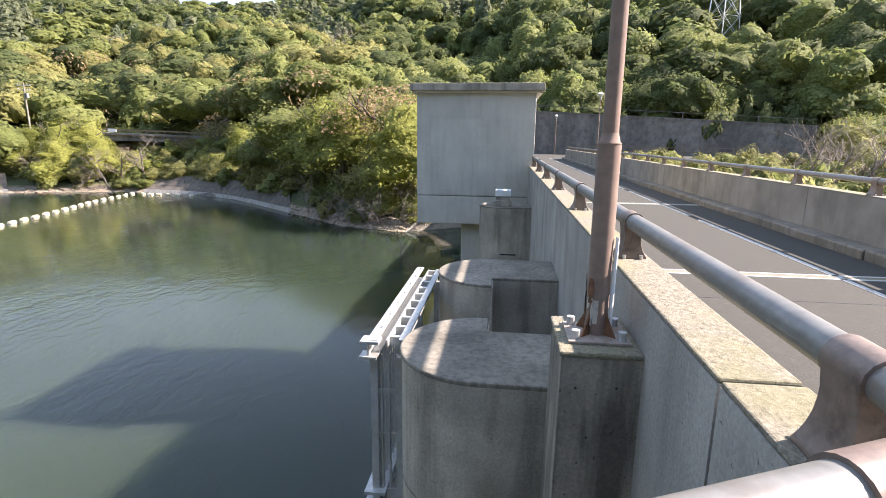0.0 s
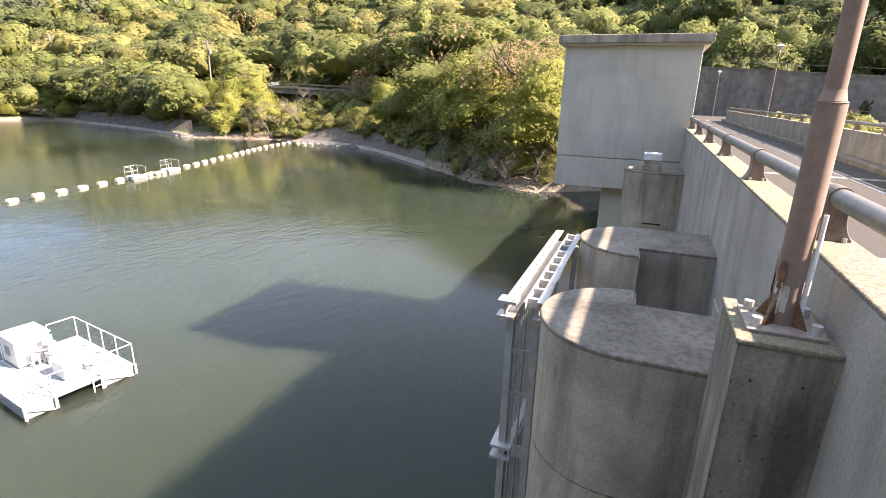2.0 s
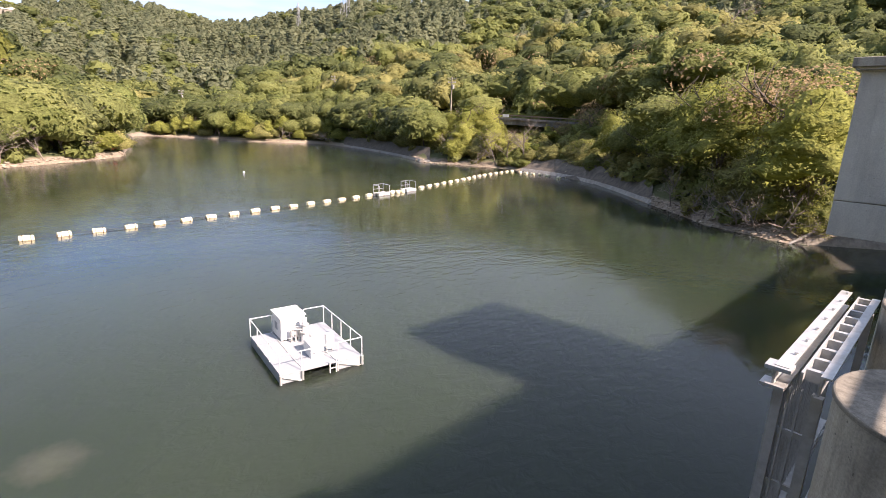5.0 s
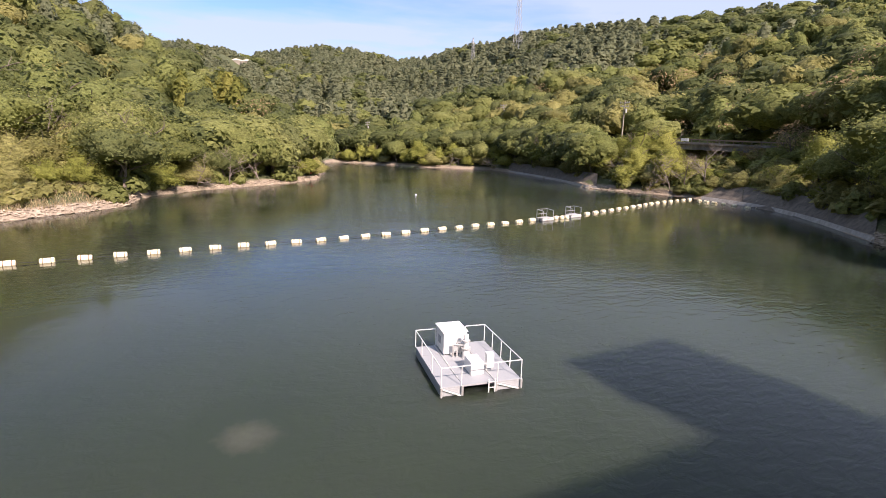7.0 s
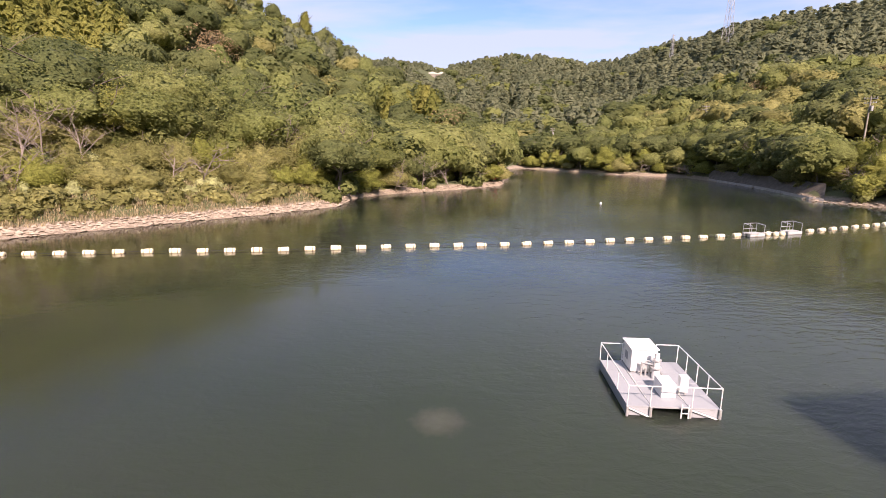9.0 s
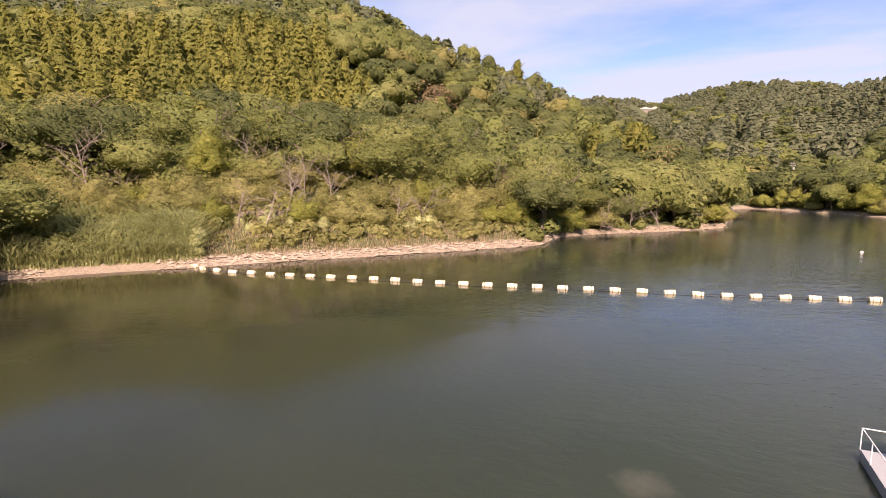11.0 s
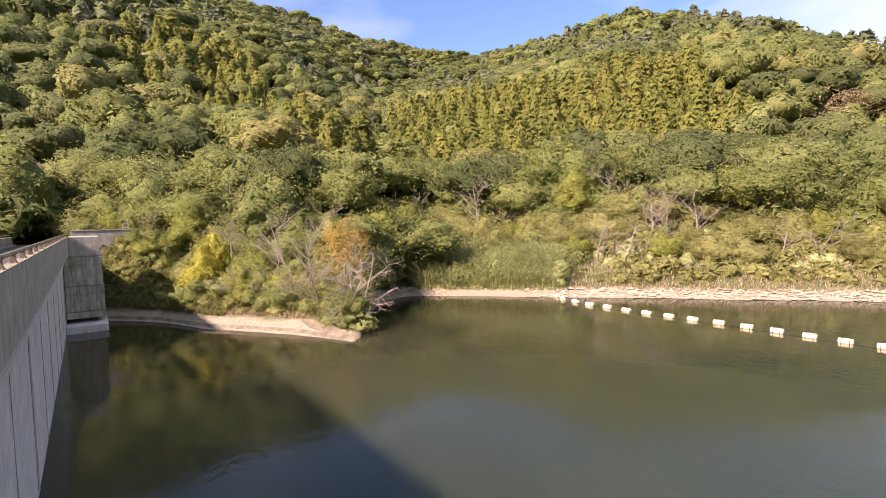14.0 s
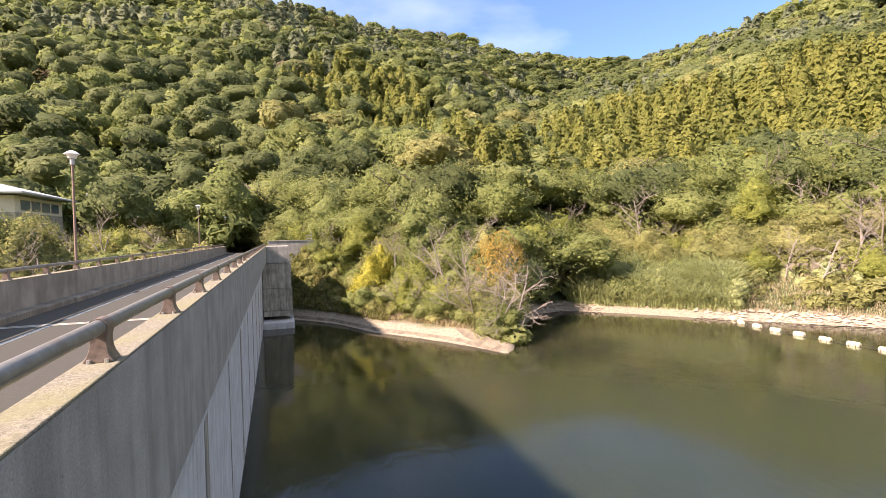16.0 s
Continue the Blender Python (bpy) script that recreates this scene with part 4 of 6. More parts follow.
def crown_tris(rng, kind, n, size, sub=3, skin=1.0, leafage=1.0, airy=0.0):
    """Crown of a tree one metre high: a lumpy leafy skin and loose sprays over it."""
    i = np.arange
    if kind == "cedar":
        v, f = spire(rng, {2: 6, 3: 9, 4: 14}[sub], {2: 6, 3: 7, 4: 9}[sub])
        lift = 0.03
    else:
        if kind == "broad":
            m, low, core, o = {2: 16, 3: 30, 4: 44}[sub], -0.45, (0.30, 0.30, 0.24), (0, 0, 0.60)
            u = (i(m) + 0.5) / m
            z, a = 1.0 - 1.45 * u, i(m) * 2.4 + rng.uniform(-0.5, 0.5, m)
            r = np.sqrt(np.clip(1 - z * z, 0, 1))
            c = np.stack([r * np.cos(a) * 0.33, r * np.sin(a) * 0.33, 0.60 + z * 0.25], 1)
            c[:, :2] *= rng.uniform(0.8, 1.3, (m, 1))
            c[:, 2] += rng.uniform(-0.05, 0.06, m)
            w = rng.uniform(0.8, 1.3, m) * {2: 0.15, 3: 0.115, 4: 0.098}[sub]
            rad = np.stack([w, w, w * rng.uniform(0.34, 0.7, m)], 1)
        elif kind == "pine":
            m, low, core, o = {2: 20, 3: 30, 4: 42}[sub], -0.6, (0.20, 0.20, 0.36), (0, 0, 0.55)
            u = (i(m) + 0.5) / m
            z, a = 0.26 + 0.70 * u + rng.uniform(-0.02, 0.02, m), i(m) * 2.4 + rng.uniform(-0.5, 0.5, m)
            r = 0.34 * np.sqrt(1.05 - u) * rng.uniform(0.6, 1.1, m)
            c = np.stack([r * np.cos(a), r * np.sin(a), z], 1)
            w = rng.uniform(0.09, 0.17, m) * (1.12 - 0.5 * u)
            rad = np.stack([w, w, rng.uniform(0.035, 0.06, m)], 1)
        else:                                # shrub
            m, low, core, o = {2: 12, 3: 26, 4: 40}[sub], -0.35, (0.40, 0.40, 0.32), (0, 0, 0.30)
            a, r = rng.uniform(0, math.tau, m), rng.uniform(0.05, 0.58, m)
            c = np.stack([r * np.cos(a), r * np.sin(a), rng.uniform(0.25, 0.86, m) * (1.05 - 0.8 * r)], 1)
            w = rng.uniform(0.8, 1.3, m) * {2: 0.2, 3: 0.135, 4: 0.11}[sub]
            rad = np.stack([w, w, w * rng.uniform(0.6, 0.85, m)], 1)
        c0, o = c, np.array(o, float)
        v, f = heap(rng, c0, rad, o, core, sub, low)
        lift = 0.028 if kind != "shrub" else 0.05
    nrm = soft_normals(v, f)
    loose = sprays(rng, v, f, nrm, n, size, max(lift, airy))
    if not skin:
        return loose
    if airy:                                               # fine leaves over a small inner mass
        v, f = heap(rng, c0, rad, o, core, 3, low)
        v = o + (v - o) * 0.84
        return np.concatenate([np.concatenate([v[f], soft_normals(v, f)[f]], 2), loose])
    mid, flat = v[f].mean(1), nrm[f].mean(1)               # leafy shingles over a plain inner mass
    edge = np.linalg.norm(v[f] - mid[:, None, :], axis=2).mean(1)[:, None]
    tilt = flat + rng.normal(size=flat.shape) * 0.38 + np.array([0, 0, 0.2])
    tilt /= np.linalg.norm(tilt, axis=1, keepdims=True)
    t = np.cross(tilt, rng.normal(size=flat.shape))
    t /= np.linalg.norm(t, axis=1, keepdims=True)
    b = np.cross(tilt, t)
    c = mid + flat * rng.uniform(-0.3, 0.45, (len(f), 1)) * edge
    k = edge * {2: 1.1, 3: 0.68, 4: 0.62}[sub] * rng.uniform(0.7, 1.15, (len(f), 1)) * leafage
    leaf = np.stack([c + t * k, c - t * k * 0.6 + b * k * 0.85, c - t * k * 0.6 - b * k * 0.85], 1)
    soft = flat * 0.6 + tilt * 0.45 + np.array([0, 0, 0.16])
    soft /= np.linalg.norm(soft, axis=1, keepdims=True)
    leaf = np.concatenate([leaf, np.repeat(soft[:, None, :], 3, 1)], 2)
    if sub == 2:
        return np.concatenate([leaf, loose])
    if kind == "cedar":
        v = v * np.array([0.85, 0.85, 0.97])
    else:
        v, f = heap(rng, c0, rad, o, core, max(sub - 1, 2), low)
        v = o + (v - o) * 0.955
        nrm = soft_normals(v, f)
    return np.concatenate([np.concatenate([v[f], nrm[f]], 2), leaf, loose])



def quads_mesh(name, quads, material):
    v = quads.reshape(-1, quads.shape[2])
    order = np.arange(len(v)).reshape(-1, quads.shape[1])
    return raw_mesh(name, v[:, :3], order, material, v[:, 3:6] if v.shape[1] > 3 else None, v[:, 6] if v.shape[1] > 6 else None)


def limbs(rng, height, spread, levels, trunk_r, lean=0.1, twigs=3, start=0.3):
    """Trunk and limbs as one bmesh."""
    bm = bmesh.new()

    def grow(p, d, length, r, lev):
        pts, q, dd = [p], p, d
        for i in range(3):
            dd = (dd + Vector(rng.normal(size=3)) * 0.14).normalized()
            q = q + dd * length / 3
            pts.append(q)
        tube(pts, r, 6 if lev == 0 else (4 if lev == 1 else 3), bm, r * 0.45, cap=False)
        if lev >= levels:
            return
        for k in range(twigs + (2 if lev == 0 else 0)):
            f = rng.uniform(start if lev == 0 else 0.25, 1.0)
            i = min(2, int(f * 3))
            base = pts[i].lerp(pts[i + 1], f * 3 - i)
            a = rng.uniform(0, math.tau)
            out = Vector((math.cos(a), math.sin(a), rng.uniform(0.1, 0.8)))
            out = (out * spread + dd * (1 - spread * 0.5)).normalized()
            grow(base, out, length * rng.uniform(0.4, 0.62), r * (0.62 - 0.25 * f), lev + 1)

    d0 = Vector((rng.normal() * lean, rng.normal() * lean, 1)).normalized()
    grow(Vector((0, 0, -0.02 * height)), d0, height * 0.72, trunk_r, 0)
    return bm


PROTO = {}


def proto(key, kind, mat, n, size, seed, sub=4, skin=1.0, airy=0.0):
    """Shared meshes of one kind of tree, one metre high."""
    rng = np.random.default_rng(seed)
    bm = limbs(rng, 1.0, 0.75, 1 if kind in ("cedar", "shrub") or key[0].startswith("far_") else 2, 0.022 if kind != "shrub" else 0.014, 0.05, 3)
    tm = bpy.data.meshes.new("trunk")
    bm.to_mesh(tm)
    bm.free()
    tm.materials.append(BARK)
    PROTO[key] = (tm, quads_mesh("crown", crown_tris(rng, kind, n, size, sub, skin, 0.82, airy), mat))


for s in range(3):
    proto(("broad", s), "broad", LEAF_DARK, 2000, 0.0155, 10 + s, 4, 1.0, 0.04)
    proto(("mid", s), "broad", LEAF_MID, 2000, 0.0155, 20 + s, 4, 1.0, 0.04)
    proto(("pine", s), "pine", LEAF_PINE, 2000, 0.0155, 30 + s, 4, 1.0, 0.04)
    proto(("cedar", s), "cedar", LEAF_CEDAR, 500, 0.018, 40 + s)
    proto(("olive", s), "shrub", LEAF_OLIVE, 2200, 0.019, 50 + s, 4, 1.0, 0.07)
    proto(("bright", s), "pine", LEAF_BRIGHT, 2900, 0.0125, 65 + s, 4, 1.0, 0.04)
    proto(("shrub", s), "shrub", LEAF_BRIGHT, 2200, 0.019, 60 + s, 4, 1.0, 0.07)
    proto(("bush", s), "shrub", LEAF_MID, 2700, 0.017, 160 + s, 4, 1.0, 0.08)
    proto(("yellow", s), "shrub", LEAF_YELLOW, 2400, 0.018, 70 + s, 4, 1.0, 0.07)
    proto(("rust", s), "broad", LEAF_RUST, 1700, 0.015, 80 + s, 3, 0)
    for kd, fm, mt in (("broad", "broad", LEAF_DARK), ("mid", "broad", LEAF_MID), ("pine", "pine", LEAF_PINE)):
        proto(("far_" + kd, s), fm, mt, 420, 0.022, 120 + s, 3)
    for kd, mt in (("olive", LEAF_OLIVE), ("shrub", LEAF_BRIGHT)):
        proto(("far_" + kd, s), "shrub", mt, 260, 0.032, 130 + s, 3)
    rb = np.random.default_rng(90 + s)
    bmb = limbs(rb, 1.0, 0.9, 3, 0.0125, 0.1, 4, 0.1)
    mb = bpy.data.meshes.new("bare_crown")
    bmb.to_mesh(mb)
    bmb.free()
    mb.materials.append(BARE)
    PROTO[("bare", s)] = (mb, None)
for s in range(2):
    proto(("orange", s), "broad", LEAF_ORANGE, 2000, 0.016, 110 + s, 3, 0)
proto(("red", 0), "shrub", LEAF_RED, 1000, 0.026, 99, 3)

LABELS = {
    "broad": ("dark evergreen broadleaf tree on the wooded bank", "tree"),
    "mid": ("green broadleaf tree with a full rounded crown", "tree"),
    "pine": ("pine tree with layered pads of green needles", "pine tree"),
    "bright": ("pine with layered yellow-green foliage at the water, sunlight put into its colour", "pine tree"),
    "cedar": ("slender cedar with yellowing autumn foliage", "cedar tree"),
    "olive": ("olive-brown autumn scrub on the bank", "shrub"),
    "shrub": ("dense green shrub beside the water", "shrub"),
    "bush": ("mid-green bush with fine leaves on the point", "shrub"),
    "yellow": ("shrub with bright yellow autumn leaves", "shrub"),
    "rust": ("tree with thin rusty brown autumn leaves", "tree"),
    "orange": ("tree with thin orange autumn leaves", "tree"),
    "red": ("shrub with red autumn leaves", "shrub"),
    "bare": ("leafless grey tree with spreading branches", "bare tree"),
}


def plant(kind, x, y, h, wide=1.0, s=None, z=None, lean=0.0):
    lab, cat = LABELS[kind]
    name = {"tree": "tree", "pine tree": "pine_tree", "cedar tree": "cedar_tree", "shrub": "shrub", "bare tree": "bare_tree"}[cat]
    far = math.hypot(x, y) > 84 and ("far_" + kind, 0) in PROTO
    ks = [k for k in PROTO if k[0] == ("far_" + kind if far else kind)]
    tm, cm = PROTO[ks[int(RNG.integers(len(ks))) if s is None else s % len(ks)]]
    zz = float(land(x, y)) - (0.16 * h if kind in ("broad", "mid", "pine") else 0.15) if z is None else z
    h *= 1.12 if kind in ("broad", "mid", "pine") else 1.0
    e = new(name)
    turn = math.atan2(-y, -x)                # leaning trees hang out over the water
    rot = Euler((0, 0, turn)).to_matrix() @ Euler((radians(RNG.normal() * 4), radians(lean + RNG.normal() * 3), 0)).to_matrix() @ Euler((0, 0, RNG.uniform(0, math.tau))).to_matrix()
    e.matrix_world = Matrix.LocRotScale((x, y, zz), rot, (h * wide, h * wide, h))
    tagged(e, lab, cat, "trees and shrubs round the reservoir")
    t = new("trunk" if cm else "bare_crown", tm)
    t.parent = e
    if cm:
        c = new("crown", cm)
        c.parent = e
    return e


def polar(az, r):
    return -math.sin(radians(az)) * r, math.cos(radians(az)) * r


def shore_r(az):
    return float(lay(SHORE, az, 1))


def bank_row(az0, az1, step, back, kinds, hs, wide=1.0, jitter=2.0):
    az = az0
    while az < az1:
        r = shore_r(az) + back + RNG.uniform(0, jitter)
        k = kinds[int(RNG.integers(len(kinds)))]
        x, y = polar(az, r)
        h = RNG.uniform(*hs) * (0.62 if k in ("olive", "shrub", "bush", "yellow", "red") else 1.0)
        plant(k, x, y, h, wide * RNG.uniform(0.85, 1.2))
        az += step * RNG.uniform(0.7, 1.3) * 55 / r


# north bank from the gatehouse to the far inlet
plant("bright", -9.3, 45.8, 10.4, 1.15, 0)
plant("bush", -8.2, 45.4, 3.6, 1.0, 1)
plant("olive", -12.6, 47.4, 6.4, 1.0, 2)
plant("bright", -16.6, 50.2, 9.4, 1.15, 2)
plant("bright", -20.6, 54.5, 9.6, 1.2, 1)
plant("mid", -25.2, 60.0, 9.6, 1.2, 1)
plant("rust", -15.0, 52.5, 10.6, 1.2, 1)
plant("rust", -10.6, 51.0, 10.6, 1.2, 2)
for az in (11.0, 12.6, 14.4, 16.0, 17.4, 19.0, 20.6, 22.0):
    x, y = polar(az, shore_r(az) + 0.9)
    plant("bare", x, y, RNG.uniform(3.8, 5.2), 1.25, lean=RNG.uniform(34, 58))
for az in (40, 42.5, 44.5, 58, 63, 80, 83, 86, 89):
    x, y = polar(az, shore_r(az) + 1.2)
    plant("bare", x, y, RNG.uniform(5.0, 7.0), 1.25, lean=RNG.uniform(20, 45))
for x, y, h in ((-63, 196, 12), (-58, 160, 11), (-55, 176, 12), (-50, 192, 12), (-60, 178, 11), (-52, 164, 10), (-46, 182, 11), (-67, 186, 11)):
    plant("bare", x, y, h, 1.3)
plant("rust", -46.5, 79.5, 7.0, 1.0)
plant("orange", -72.5, 99.5, 9.0, 0.9)
plant("rust", -146, 107, 9.0, 1.1)
plant("rust", -136, -41, 9.0, 1.1)
plant("shrub", -8.0, 44.9, 3.0, 1.0)
plant("shrub", -11.0, 45.2, 3.4, 1.0)
bank_row(11, 24, 3.2, 2.2, ["bare", "shrub", "bare", "olive"], (4.4, 6.4), 1.1)
bank_row(13, 24, 4.2, 7, ["bright", "olive", "bare", "olive", "rust"], (6.5, 9.0), 1.15)
bank_row(10, 24, 4.4, 12, ["bright", "olive", "mid", "olive"], (8, 10.5), 1.1)
bank_row(24, 31.5, 3.2, 6.2, ["bright", "olive", "mid", "shrub"], (5.5, 8.0), 1.15)
bank_row(24, 37.5, 1.5, 4.6, ["bush", "olive", "shrub", "bare", "olive"], (2.2, 3.8), 1.3, 1.2)
bank_row(37, 39.5, 0.9, 0.8, ["olive", "bush"], (2.0, 3.2), 1.2, 1.5)
bank_row(31.5, 37, 3.0, 6.4, ["olive", "shrub", "olive"], (4.2, 6.2), 1.25)
bank_row(37, 47, 2.4, 2.5, ["olive", "shrub", "bright", "bare", "olive"], (5.5, 8.0), 1.2)
bank_row(24, 34, 3.6, 10, ["mid", "olive", "rust", "broad"], (3.8, 5.0), 1.2)
bank_row(41.5, 48, 2.8, 9, ["bright", "mid", "olive", "bright"], (7, 9), 1.15)
bank_row(37.5, 41.5, 2.8, 9, ["olive", "shrub"], (4.4, 5.8), 1.2)
bank_row(24, 48, 3.2, 17, ["mid", "rust", "broad", "bare", "olive"], (2.8, 4.2), 1.2)
bank_row(46.5, 57, 2.2, 6.0, ["bright", "olive", "mid", "olive"], (6, 8.5), 1.15)
bank_row(57, 75, 2.2, 1.5, ["bright", "mid", "shrub", "olive"], (5, 8), 1.1)
bank_row(48, 75, 2.4, 8, ["broad", "pine", "mid", "broad"], (8, 10), 1.1)
bank_row(48, 75, 2.4, 16, ["broad", "pine", "mid", "mid"], (8, 10.5), 1.1)
# west bank round the cape
bank_row(77.3, 96, 2.4, 1.8, ["broad", "mid", "shrub", "mid", "olive"], (5, 8.0), 1.15)
bank_row(77.5, 97, 2.8, 7, ["broad", "mid", "mid", "pine"], (8, 10.5), 1.15)
bank_row(77.8, 97, 2.8, 15, ["broad", "mid", "pine", "mid"], (8, 10.5), 1.15)
x, y = polar(78.3, shore_r(78.3) + 3)
plant("red", x, y, 2.2)
x, y = polar(112, shore_r(112) + 22)
plant("red", x, y, 3.0)
bank_row(97, 131, 2.6, 6, ["bare", "olive", "bare", "olive", "shrub"], (4.5, 7), 1.1)
bank_row(131, 147, 3.6, 9, ["bare", "olive", "olive"], (5.5, 7.5), 1.1)
bank_row(97, 150, 2.6, 11, ["olive", "bare", "olive", "olive", "shrub"], (5.5, 8), 1.15)
bank_row(97, 152, 2.6, 17, ["olive", "mid", "bright", "olive", "bare", "mid", "olive"], (6, 8.5), 1.15)
bank_row(95, 152, 2.8, 24, ["mid", "broad", "mid", "pine", "broad"], (8, 11), 1.15)
bank_row(146, 152.5, 2.0, 1.6, ["broad", "mid", "shrub", "mid"], (6, 9), 1.1)
bank_row(147, 152, 2.6, 6, ["shrub", "bright", "olive", "pine"], (5, 8), 1.1)
# the point beside the dam
bank_row(155.3, 166.5, 1.7, 2.8, ["bush", "shrub", "olive", "bush"], (3.0, 4.6), 1.05, 1.2)
bank_row(166.5, 171, 1.6, 2.8, ["bush", "olive"], (1.8, 2.6), 1.1, 1.2)
bank_row(155.6, 166.5, 1.7, 4.8, ["bush", "shrub", "bare", "bush", "olive", "shrub"], (4.2, 6.0), 1.1, 1.5)
bank_row(155.8, 166.5, 1.7, 7.2, ["shrub", "bush", "bare", "bright", "olive"], (5.4, 7.2), 1.05, 1.8)
bank_row(156, 172.5, 2.0, 10.5, ["bush", "bright", "bush", "bare", "shrub", "olive"], (5.6, 7.2), 1.1)
bank_row(155, 174, 2.0, 15, ["mid", "olive", "bare", "bush", "pine", "bare"], (6.0, 8.0), 1.1)
bank_row(155, 180, 2.6, 22, ["broad", "mid", "pine", "mid"], (8, 10), 1.1)
bank_row(170.5, 177.2, 1.1, 6.6, ["shrub", "bush", "olive", "shrub"], (2.4, 3.8), 1.1, 1.6)
bank_row(171.5, 176.8, 1.4, 10.0, ["bush", "olive", "bare", "shrub"], (4.6, 6.4), 1.1, 1.6)
bank_row(156, 166, 1.6, 3.2, ["bare"], (3.4, 4.8), 1.2)
plant("yellow", -9.6, -48.4, 4.5, 0.62, 1)
plant("yellow", -10.6, -48.8, 5.0, 0.5, 0)
plant("yellow", -8.4, -47.9, 3.1, 0.72, 2)
plant("yellow", -14.3, -38.8, 2.6, 0.6)
plant("bare", -16.4, -34.6, 4.8, 1.3, lean=38)
plant("bare", -17.2, -34.6, 5.6, 1.35, lean=52)
plant("bare", -17.0, -35.4, 5.8, 1.35, lean=34)
plant("bare", -15.2, -36.0, 5.4, 1.2, lean=14)
plant("bare", -17.6, -37.0, 6.2, 1.2, lean=10)
plant("bare", -10.8, -50.6, 7.0, 1.0, lean=6)
plant("olive", -17.2, -36.6, 2.8, 0.8)
plant("bush", -16.0, -35.6, 2.6, 0.8)
for az, r, kd, h in ((154.3, 38.5, "bush", 3.2), (154.5, 41, "olive", 4.2), (154.0, 43.5, "bush", 3.6), (154.2, 46, "olive", 4.0), (153.8, 49, "olive", 4.4), (153.2, 52, "mid", 5.2), (155.4, 39.5, "olive", 3.4), (155.6, 43, "bush", 4.2), (152.0, 54.5, "mid", 6.5), (150.6, 55, "bright", 7.5), (149.2, 56.5, "mid", 8.0), (148, 57, "bright", 7.0)):
    x, y = polar(az, r)
    plant(kd, x, y, h, 1.15)
plant("orange", -19.4, -40.0, 5.8, 0.95)
plant("orange", -18.2, -38.2, 4.6, 0.8)
plant("orange", -20.8, -42.6, 6.0, 0.7)


# trees that stand out on the skyline of the cape: bearing, elevation angle of the top, width
for az, el, kd, wide in ((98.16, 12.65, "cedar", 1.25), (96.06, 11.5, "broad", 0.75), (94.2, 9.98, "broad", 0.8), (95.07, 10.68, "mid", 0.7), (103.91, 14.41, "mid", 0.55), (102.84, 14.16, "mid", 0.8), (101.21, 13.28, "broad", 0.7), (107.72, 15.27, "broad", 0.7), (99.71, 12.06, "cedar", 0.9)):
    r = float(lay(CREST, az, 1)) - 7.0
    x, y = polar(az, r)
    top, base = 1.4 + r * math.tan(radians(el)), float(land(x, y)) - 0.5
    plant(kd, x, y, (top - base) / (1.0 if kd == "cedar" else 1.12), wide, z=base)
# growth round the road's end
for x, y, h, kd in ((-1.6, -61.5, 3.4, "bush"), (-3.4, -62.5, 4.6, "shrub"), (-0.4, -65.5, 5.2, "olive"), (1.6, -69.0, 5.0, "shrub"), (4.2, -71.5, 5.6, "bush"), (6.8, -69.5, 5.0, "olive"),
                    (8.6, -66.0, 4.4, "shrub"), (-2.8, -67.0, 6.4, "mid"), (2.8, -74.5, 7.0, "bright"), (10.6, -70.5, 6.0, "mid"), (7.6, -75.0, 7.2, "bright"), (-6.0, -64.5, 6.0, "bush")):
    plant(kd, x, y, h, 1.1)


# woods that go on up the hills, past counting
def woods(name, kind, mat, places, n, size, label, sub=2, skin=1.0, airy=0.0):
    if not len(places):
        return
    rng = np.random.default_rng(len(places))
    variants = [crown_tris(rng, kind, n, size, sub, skin, 1.0, airy) for _ in range(8)]
    out = []
    for i, (x, y, h, w) in enumerate(places):
        q = variants[int(rng.integers(8))]
        a = rng.uniform(0, math.tau)
        c, s = math.cos(a), math.sin(a)
        v = np.empty((len(q), 3, 7))
        v[..., 6] = rng.random()
        wx, wy, lx, ly = rng.uniform(0.75, 1.25), rng.uniform(0.75, 1.25), rng.normal() * 0.12, rng.normal() * 0.12
        v[..., 0] = (q[..., 0] * c - q[..., 1] * s) * h * w * wx + lx * q[..., 2] * h + x
        v[..., 1] = (q[..., 0] * s + q[..., 1] * c) * h * w * wy + ly * q[..., 2] * h + y
        v[..., 2] = q[..., 2] * h
        v[..., 3] = q[..., 3] * c - q[..., 4] * s
        v[..., 4] = q[..., 3] * s + q[..., 4] * c
        v[..., 5] = q[..., 5]
        out.append((v, x, y))
    zz = land([p[1] for p in out], [p[2] for p in out])
    for (v, _, _), z in zip(out, zz):
        v[..., 2] += z - 0.4 - (0.0 if kind == "shrub" else 0.16 * np.ptp(v[..., 2]))
    quads = np.concatenate([o[0] for o in out])
    tagged(new(name, quads_mesh(name, quads, mat)), label, "woods", kind="stuff")


STANDS = [(-41, -144, 22), (-36, -72, 10), (-30, -175, 26), (-75, -89, 22), (-94, -92, 22), (-71, -99, 20), (-68, -74, 13), (-57, -52, 6), (-102, -76, 24), (-119, -76, 22),
          (-97, -57, 9), (-88, -78, 18), (-83, -106, 25), (-91, -127, 17), (-104, -84, 20), (-133, 5, 12)]      # yellow conifer stands: x, y, radius


